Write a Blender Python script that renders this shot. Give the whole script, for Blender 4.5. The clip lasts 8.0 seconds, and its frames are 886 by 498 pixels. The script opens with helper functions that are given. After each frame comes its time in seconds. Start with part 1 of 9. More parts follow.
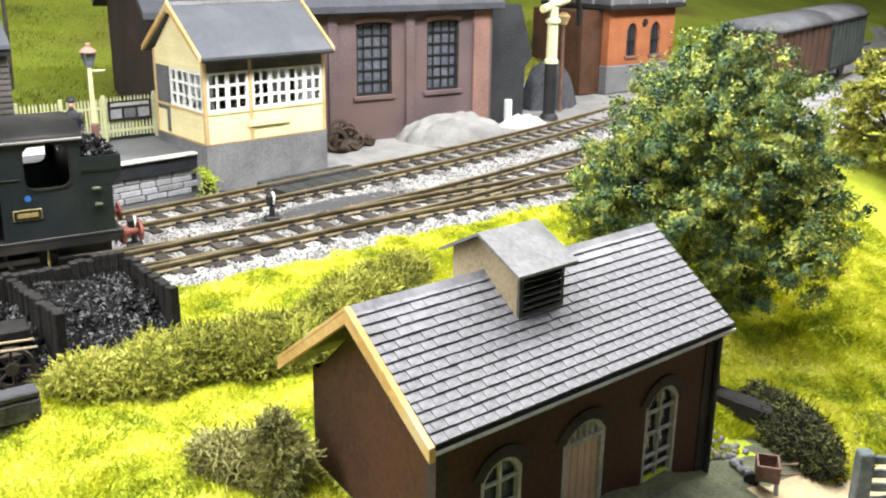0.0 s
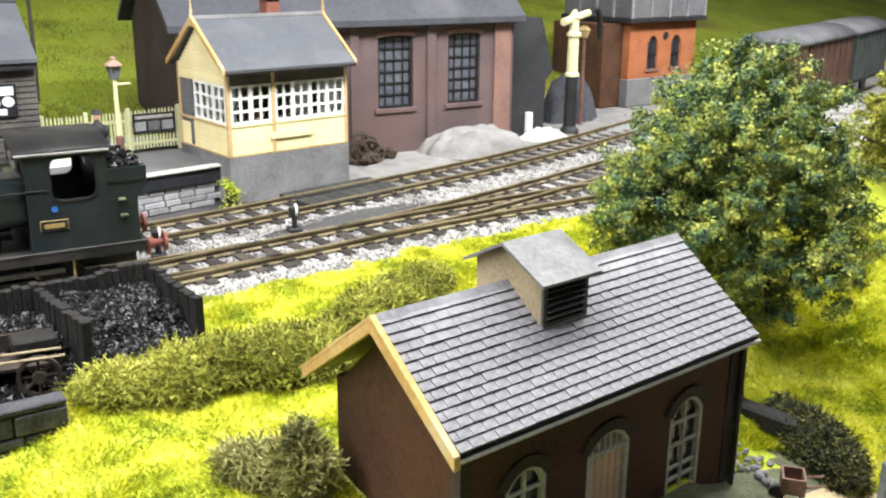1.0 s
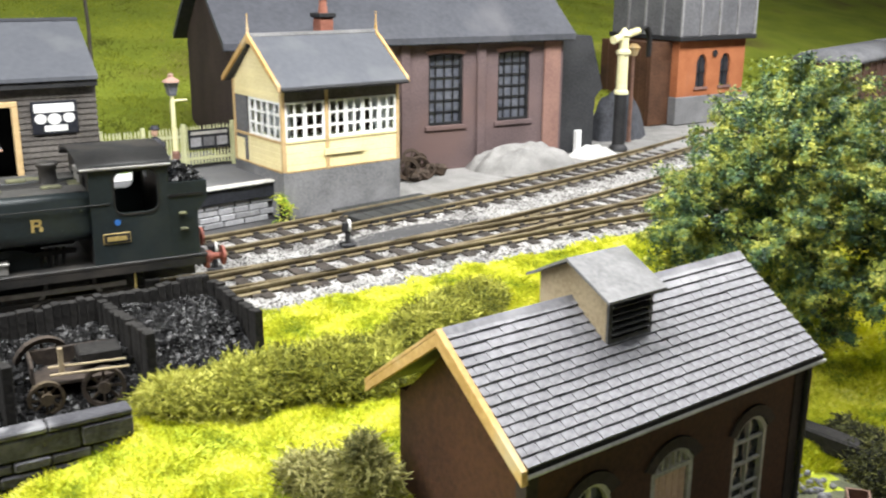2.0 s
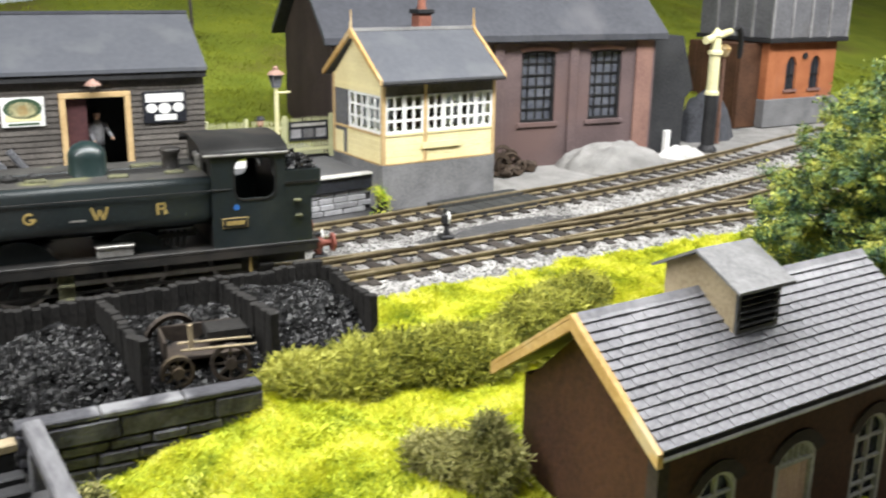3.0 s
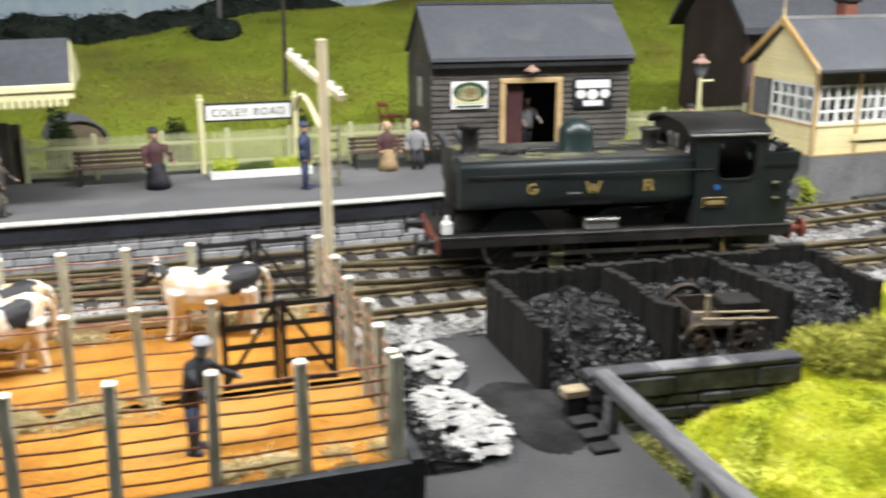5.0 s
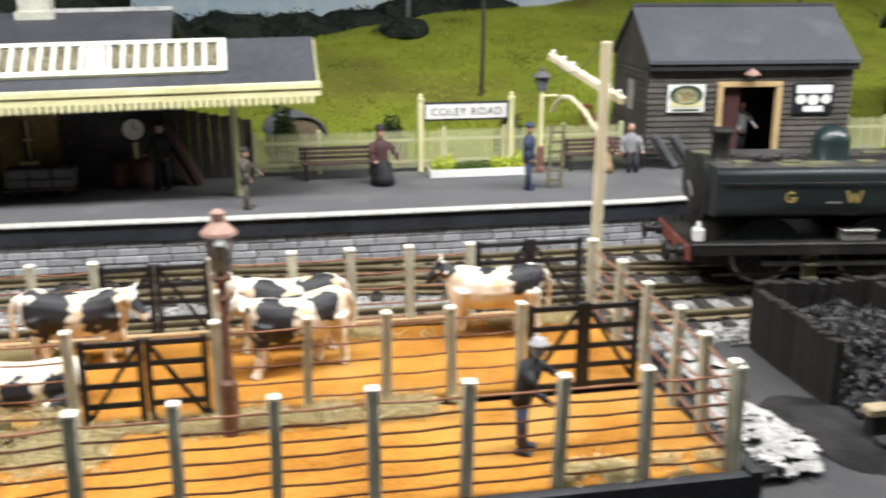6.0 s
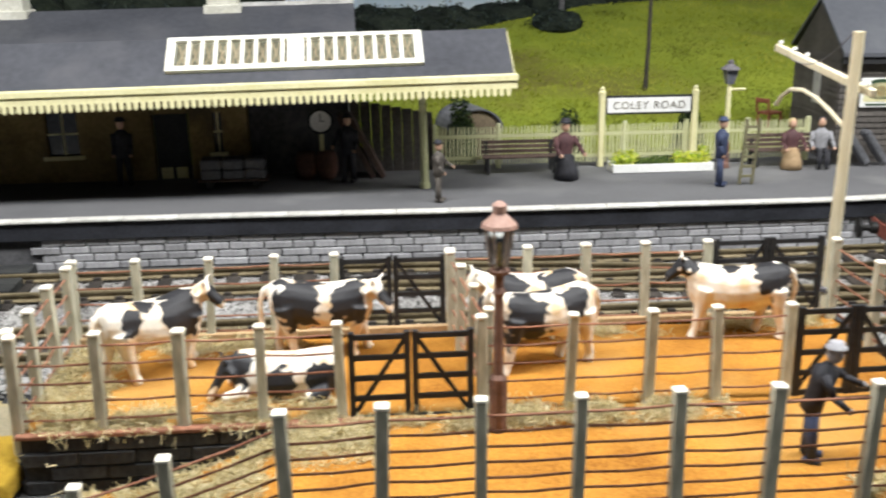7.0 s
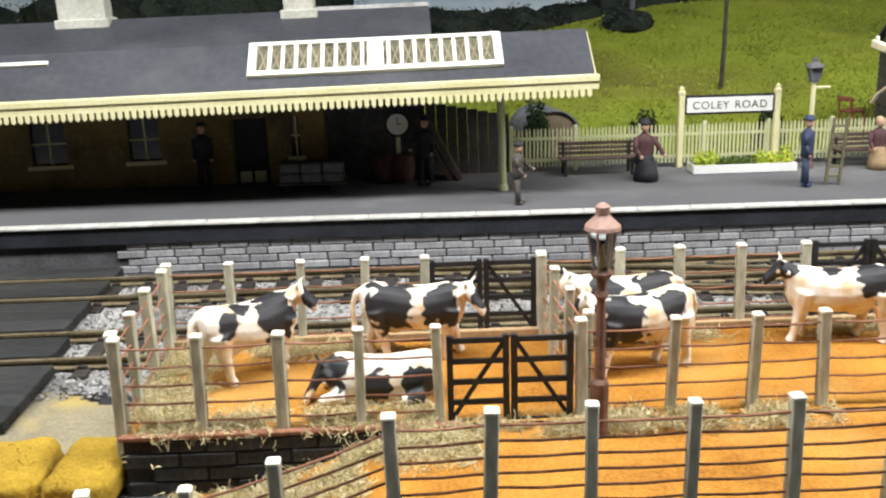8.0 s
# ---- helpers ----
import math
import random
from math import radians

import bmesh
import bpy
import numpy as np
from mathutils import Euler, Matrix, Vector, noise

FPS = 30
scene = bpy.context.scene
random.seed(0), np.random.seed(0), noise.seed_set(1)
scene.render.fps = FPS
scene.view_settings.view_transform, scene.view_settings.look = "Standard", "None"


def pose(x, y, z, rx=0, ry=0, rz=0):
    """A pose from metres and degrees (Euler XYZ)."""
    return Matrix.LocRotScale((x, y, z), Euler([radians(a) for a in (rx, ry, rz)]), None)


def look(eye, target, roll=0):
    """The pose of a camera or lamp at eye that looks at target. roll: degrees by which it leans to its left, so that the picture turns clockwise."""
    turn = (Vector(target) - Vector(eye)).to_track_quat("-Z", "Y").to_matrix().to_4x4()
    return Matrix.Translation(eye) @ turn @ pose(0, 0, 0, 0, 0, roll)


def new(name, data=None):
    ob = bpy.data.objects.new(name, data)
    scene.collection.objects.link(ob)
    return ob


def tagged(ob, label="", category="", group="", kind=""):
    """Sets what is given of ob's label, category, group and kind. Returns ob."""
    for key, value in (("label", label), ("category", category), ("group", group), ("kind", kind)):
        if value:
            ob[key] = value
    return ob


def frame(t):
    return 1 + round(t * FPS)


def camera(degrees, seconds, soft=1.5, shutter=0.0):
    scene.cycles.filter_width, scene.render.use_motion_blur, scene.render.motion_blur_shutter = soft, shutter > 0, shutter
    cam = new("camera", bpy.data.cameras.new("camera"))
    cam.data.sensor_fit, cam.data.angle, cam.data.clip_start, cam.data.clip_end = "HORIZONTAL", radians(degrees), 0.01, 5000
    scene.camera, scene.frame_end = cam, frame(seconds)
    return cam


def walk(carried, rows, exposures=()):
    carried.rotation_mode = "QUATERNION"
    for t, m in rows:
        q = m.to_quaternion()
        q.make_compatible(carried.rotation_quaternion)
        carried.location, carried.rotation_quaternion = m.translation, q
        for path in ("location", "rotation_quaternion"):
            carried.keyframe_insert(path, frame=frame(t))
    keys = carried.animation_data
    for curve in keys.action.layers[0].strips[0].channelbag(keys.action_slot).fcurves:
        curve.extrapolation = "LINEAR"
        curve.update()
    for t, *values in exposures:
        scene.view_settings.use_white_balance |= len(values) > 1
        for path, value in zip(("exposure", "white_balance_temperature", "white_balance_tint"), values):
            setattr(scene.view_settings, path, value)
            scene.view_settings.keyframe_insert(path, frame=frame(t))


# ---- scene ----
# One plan unit of the layout is K metres: a 7 mm scale model railway.
K = 0.028
cam = camera(48.8, 8.0, soft=2.1, shutter=0.6)
METRES, EYE, TILT, LEAN, TURN = 10.3 * K, 6.2 * K, 0.0, 0.0, -40.7
ROWS = [
    (0.0, 0.0, 0.0, 0.0, 0.25, -17.83, -0.78),
    (0.5, -0.0045, -0.0007, -0.0021, 0.67, -17.94, -0.72),
    (1.0, -0.0064, -0.0053, -0.0038, 1.32, -17.02, -0.56),
    (2.5, -0.071, -0.0243, -0.0099, 5.27, -15.91, -0.54),
    (3.0, -0.116, -0.0514, -0.0162, 7.42, -15.98, -0.9),
    (3.5, -0.167, -0.0904, -0.0241, 10.53, -15.74, -1.15),
    (4.0, -0.2636, -0.1455, -0.0261, 15.68, -15.75, -0.42),
    (4.5, -0.36, -0.169, -0.0535, 19.57, -15.82, 0.04),
    (6.0, -0.6712, -0.3, -0.0477, 29.9, -15.92, -0.01),
    (6.5, -0.77, -0.3517, -0.0515, 32.91, -15.95, 0.08),
    (7.0, -0.8473, -0.3841, -0.0544, 35.42, -16.18, 0.52),
    (7.5, -0.8796, -0.3957, -0.0616, 37.38, -16.17, 1.16),
    (8.0, -0.8899, -0.4038, -0.057, 38.54, -15.95, 1.55),
]
walk(cam, [(t, pose(0, 0, EYE, TILT, LEAN, TURN) @ pose(METRES * x, METRES * y, METRES * z, 90 + pitch, roll, yaw)) for t, x, y, z, yaw, pitch, roll in ROWS],
     exposures=[(0.0, 0.19), (1.0, 0.12), (2.5, 0.0), (4.0, -0.28), (6.0, -0.44), (8.0, -0.5)])

# ---- light: the layout's own strip lamps over the boards, and the hall's ceiling lamps ----
world = bpy.data.worlds.new("hall_air")
scene.world = world
world.use_nodes = True
world.node_tree.nodes["Background"].inputs[0].default_value = (0.8, 0.9, 1.0, 1)
world.node_tree.nodes["Background"].inputs[1].default_value = 0.2


def strip_lamp(name, x, y, z, sx, sy, watts, colour, target=None):
    data = bpy.data.lights.new(name, "AREA")
    data.shape, data.size, data.size_y, data.energy, data.color = "RECTANGLE", sx, sy, watts, colour
    ob = new(name, data)
    eye = Vector((x, y, z))
    aim = Vector(target) if target else eye - Vector((0, 0.001, 1))
    ob.matrix_world = look(eye, aim)
    return ob


strip_lamp("layout_lamp", 0.2, 0.33, 0.56, 2.3, 0.12, 32.5, (0.985, 0.985, 0.98))
strip_lamp("hall_lamp", 0.0, -0.5, 2.3, 3.0, 1.2, 24.0, (0.95, 0.98, 1.0))


# ---- mesh helpers: all shapes are written in plan units ----
def part(name, bm, material, parent=None, label="", smooth=False, at=(0, 0, 0, 0, 0, 0)):
    bm.normal_update()
    mesh = bpy.data.meshes.new(name)
    bmesh.ops.transform(bm, matrix=Matrix.Scale(K, 4), verts=bm.verts)
    bm.to_mesh(mesh)
    bm.free()
    for m in material if isinstance(material, (list, tuple)) else [material]:
        mesh.materials.append(m)
    if smooth:
        mesh.polygons.foreach_set("use_smooth", [True] * len(mesh.polygons))
    ob = new(name, mesh)
    ob.parent = parent
    ob.matrix_basis = spot(*at)
    if label:
        ob["label"] = label
    return ob


def piece(name, mesh_ob, parent, m):
    """One more part on the mesh of a made one."""
    ob = new(name, mesh_ob.data)
    ob.parent = parent
    ob.matrix_basis = m
    return ob


def joint(name, parent):
    """A part made of sub-parts."""
    ob = new(name)
    ob.empty_display_size = 0.003
    ob.parent = parent
    return ob


def spot(x, y, z, rx=0, ry=0, rz=0):
    return pose(K * x, K * y, K * z, rx, ry, rz)


def thing(name, place, label, category, group="", kind=""):
    ob = new(name)
    ob.empty_display_size = 0.005
    ob.matrix_basis = spot(*place)
    return tagged(ob, label, category, group, kind)


def structure(ob, label, category=""):
    return tagged(ob, label, category, "", "structure")


def box(bm, x0, x1, y0, y1, z0, z1, bevel=0.0, mi=0, m=None):
    made = bmesh.ops.create_cube(bm, size=1)["verts"]
    bmesh.ops.transform(bm, verts=made, matrix=Matrix.LocRotScale(((x0 + x1) / 2, (y0 + y1) / 2, (z0 + z1) / 2), None, (x1 - x0, y1 - y0, z1 - z0)))
    faces = list({f for v in made for f in v.link_faces})
    if bevel:
        edges = list({e for v in made for e in v.link_edges})
        out = bmesh.ops.bevel(bm, geom=edges, offset=bevel, segments=1, affect="EDGES", profile=0.5)
        faces = list({f for v in out["verts"] for f in v.link_faces} | {f for f in faces if f.is_valid})
        made = list({v for f in faces for v in f.verts})
    for f in faces:
        f.material_index = mi
    if m is not None:
        bmesh.ops.transform(bm, verts=made, matrix=m)
    return made


def beam(bm, a, b, w, h, mi=0, bevel=0.0):
    """A squared bar from a to b."""
    a, b = Vector(a), Vector(b)
    d = b - a
    q = d.to_track_quat("X", "Z")
    m = Matrix.Translation((a + b) / 2) @ q.to_matrix().to_4x4()
    L = d.length / 2
    return box(bm, -L, L, -w / 2, w / 2, -h / 2, h / 2, bevel, mi, m)


def rod(bm, a, b, r0, r1=None, seg=8, mi=0, caps=True):
    a, b = Vector(a), Vector(b)
    d = b - a
    r1 = r0 if r1 is None else r1
    m = Matrix.Translation((a + b) / 2) @ d.to_track_quat("Z", "Y").to_matrix().to_4x4()
    made = bmesh.ops.create_cone(bm, cap_ends=caps, segments=seg, radius1=max(r0, 1e-4), radius2=max(r1, 1e-4), depth=d.length, matrix=m)["verts"]
    for f in {f for v in made for f in v.link_faces}:
        f.material_index = mi
    return made


def ball(bm, c, r, seg=12, rings=8, mi=0, m=None):
    rx, ry, rz = r if isinstance(r, (tuple, list)) else (r, r, r)
    mm = Matrix.Translation(c) @ (m or Matrix.Identity(4)) @ Matrix.Diagonal((rx, ry, rz, 1))
    made = bmesh.ops.create_uvsphere(bm, u_segments=seg, v_segments=rings, radius=1, matrix=mm)["verts"]
    for f in {f for v in made for f in v.link_faces}:
        f.material_index = mi
    return made


def loft(bm, rings, mi=0, closed=True, caps=True):
    rows = [[bm.verts.new(p) for p in ring] for ring in rings]
    n = len(rows[0])
    faces = []
    for a, b in zip(rows, rows[1:]):
        for i in range(n if closed else n - 1):
            j = (i + 1) % n
            faces.append(bm.faces.new((a[i], a[j], b[j], b[i])))
    if caps and closed:
        faces.append(bm.faces.new(list(reversed(rows[0]))))
        faces.append(bm.faces.new(rows[-1]))
    for f in faces:
        f.material_index = mi
    return rows


def lathe(bm, c, profile, seg=14, mi=0, axis="z"):
    """Turns (radius, height) pairs round an upright axis at c."""
    rings = []
    for r, h in profile:
        ring = []
        for i in range(seg):
            a = 2 * math.pi * i / seg
            p = (r * math.cos(a), r * math.sin(a), h)
            if axis == "x":
                p = (h, p[0], p[1])
            elif axis == "y":
                p = (p[0], -h, p[1])
            ring.append(Vector(c) + Vector(p))
        rings.append(ring)
    return loft(bm, rings, mi)


def slab(bm, outline, a, b, axis="y", mi=0):
    """A flat outline of pairs, given depth from a to b along the axis."""
    def put(u, v, w):
        return (u, w, v) if axis == "y" else (w, u, v) if axis == "x" else (u, v, w)
    return loft(bm, [[put(u, v, a) for u, v in outline], [put(u, v, b) for u, v in outline]], mi)


def ring_slab(bm, outer, inner, a, b, axis="y", mi=0):
    """A frame between two outlines of as many points, from a to b along the axis."""
    def put(u, v, w):
        return (u, w, v) if axis == "y" else (w, u, v) if axis == "x" else (u, v, w)
    n = len(outer)
    v = [[bm.verts.new(put(*p, w)) for p in line] for line, w in ((outer, a), (outer, b), (inner, b), (inner, a))]
    for k in range(4):
        p, q = v[k], v[(k + 1) % 4]
        for i in range(n):
            j = (i + 1) % n
            f = bm.faces.new((p[i], p[j], q[j], q[i]))
            f.material_index = mi


def arch(x0, x1, z0, z1, rise, n=8):
    """An opening with an arched head, from its foot round."""
    pts = [(x0, z0), (x1, z0)]
    for i in range(n + 1):
        u = i / n
        pts.append((x1 + (x0 - x1) * u, z1 - rise + rise * math.sin(math.pi * u) ** 0.7))
    return pts


def outline_rect(x0, x1, z0, z1, n=8):
    pts = [(x0, z0), (x1, z0)]
    for i in range(n + 1):
        pts.append((x1 + (x0 - x1) * i / n, z1))
    return pts


def fixed(bm):
    bmesh.ops.recalc_face_normals(bm, faces=bm.faces)
    return bm


def smooth_step(u):
    u = min(1.0, max(0.0, u))
    return u * u * (3 - 2 * u)


# ---- materials ----
def surface(name, a, b, rough=0.7, scale=40.0, fine=400.0, bump=0.3, metal=0.0, spec=0.3, spread=0.5, piece_shift=0.0, stain=None, stain_scale=12.0, stretch=(1, 1, 1)):
    """Two tones mixed at two scales, relief, and stains of a third tone; piece_shift varies whole pieces."""
    m = bpy.data.materials.new(name)
    m.use_nodes = True
    n, l = m.node_tree.nodes, m.node_tree.links
    bsdf = n["Principled BSDF"]
    bsdf.inputs["Roughness"].default_value = rough
    bsdf.inputs["Metallic"].default_value = metal
    bsdf.inputs["Specular IOR Level"].default_value = spec
    coord = n.new("ShaderNodeTexCoord")
    mapping = n.new("ShaderNodeMapping")
    mapping.inputs["Scale"].default_value = stretch
    l.new(coord.outputs["Object"], mapping.inputs[0])
    big, small = n.new("ShaderNodeTexNoise"), n.new("ShaderNodeTexNoise")
    big.inputs["Scale"].default_value, small.inputs["Scale"].default_value = scale, fine
    big.inputs["Detail"].default_value, small.inputs["Detail"].default_value = 4, 3
    l.new(mapping.outputs[0], big.inputs["Vector"])
    l.new(mapping.outputs[0], small.inputs["Vector"])
    add = n.new("ShaderNodeMath")
    add.operation = "MULTIPLY_ADD"
    add.inputs[1].default_value = 0.45
    l.new(small.outputs["Fac"], add.inputs[0])
    half = n.new("ShaderNodeMath")
    half.operation = "MULTIPLY"
    half.inputs[1].default_value = 0.55
    l.new(big.outputs["Fac"], half.inputs[0])
    l.new(half.outputs[0], add.inputs[2])
    ramp = n.new("ShaderNodeValToRGB")
    ramp.color_ramp.elements[0].position, ramp.color_ramp.elements[1].position = 0.5 - spread / 2 * 0.5, 0.5 + spread / 2 * 0.5
    ramp.color_ramp.elements[0].color, ramp.color_ramp.elements[1].color = (*a, 1), (*b, 1)
    l.new(add.outputs[0], ramp.inputs[0])
    out = ramp.outputs[0]
    if stain:
        third = n.new("ShaderNodeTexNoise")
        third.inputs["Scale"].default_value, third.inputs["Detail"].default_value = stain_scale, 5
        l.new(mapping.outputs[0], third.inputs["Vector"])
        cut = n.new("ShaderNodeMapRange")
        cut.inputs[1].default_value, cut.inputs[2].default_value = 0.54, 0.68
        l.new(third.outputs["Fac"], cut.inputs[0])
        mix = n.new("ShaderNodeMix")
        mix.data_type = "RGBA"
        l.new(cut.outputs[0], mix.inputs[0])
        l.new(out, mix.inputs[6])
        mix.inputs[7].default_value = (*stain, 1)
        out = mix.outputs[2]
    if piece_shift:
        info = n.new("ShaderNodeObjectInfo")
        rng = n.new("ShaderNodeMapRange")
        rng.inputs[3].default_value, rng.inputs[4].default_value = 1 - piece_shift, 1 + piece_shift
        l.new(info.outputs["Random"], rng.inputs[0])
        hsv = n.new("ShaderNodeHueSaturation")
        l.new(rng.outputs[0], hsv.inputs["Value"])
        l.new(out, hsv.inputs["Color"])
        out = hsv.outputs[0]
    l.new(out, bsdf.inputs["Base Color"])
    if bump:
        bp = n.new("ShaderNodeBump")
        bp.inputs["Strength"].default_value = bump
        bp.inputs["Distance"].default_value = 0.0006
        l.new(small.outputs["Fac"], bp.inputs["Height"])
        l.new(bp.outputs[0], bsdf.inputs["Normal"])
    return m


def leafy(name, tones, rough=0.6, spec=0.25, patch=0.0, own=0.5, hard=0.22):
    """Small leaves or lumps that vary one from the other, and in drifts of the given scale."""
    m = bpy.data.materials.new(name)
    m.use_nodes = True
    n, l = m.node_tree.nodes, m.node_tree.links
    bsdf = n["Principled BSDF"]
    bsdf.inputs["Roughness"].default_value = rough
    bsdf.inputs["Specular IOR Level"].default_value = spec
    geo = n.new("ShaderNodeNewGeometry")
    ramp = n.new("ShaderNodeValToRGB")
    els = ramp.color_ramp.elements
    while len(els) < len(tones):
        els.new(0.5)
    for i, (e, c) in enumerate(zip(els, tones)):
        e.position, e.color = i / (len(tones) - 1), (*c, 1)
    if patch:
        coord, drift = n.new("ShaderNodeTexCoord"), n.new("ShaderNodeTexNoise")
        drift.inputs["Scale"].default_value, drift.inputs["Detail"].default_value = patch, 3
        l.new(coord.outputs["Object"], drift.inputs["Vector"])
        wide = n.new("ShaderNodeMapRange")
        wide.inputs[1].default_value, wide.inputs[2].default_value, wide.inputs[4].default_value = 0.5 - hard, 0.5 + hard, 1 - own
        l.new(drift.outputs["Fac"], wide.inputs[0])
        both = n.new("ShaderNodeMath")
        both.operation = "MULTIPLY_ADD"
        both.inputs[1].default_value = own
        l.new(geo.outputs["Random Per Island"], both.inputs[0])
        l.new(wide.outputs[0], both.inputs[2])
        l.new(both.outputs[0], ramp.inputs[0])
    else:
        l.new(geo.outputs["Random Per Island"], ramp.inputs[0])
    l.new(ramp.outputs[0], bsdf.inputs["Base Color"])
    return m


def glassy(name, tint, rough=0.08):
    m = bpy.data.materials.new(name)
    m.use_nodes = True
    b = m.node_tree.nodes["Principled BSDF"]
    b.inputs["Base Color"].default_value = (*tint, 1)
    b.inputs["Roughness"].default_value = rough
    b.inputs["Transmission Weight"].default_value = 1.0
    b.inputs["IOR"].default_value = 1.2
    return m


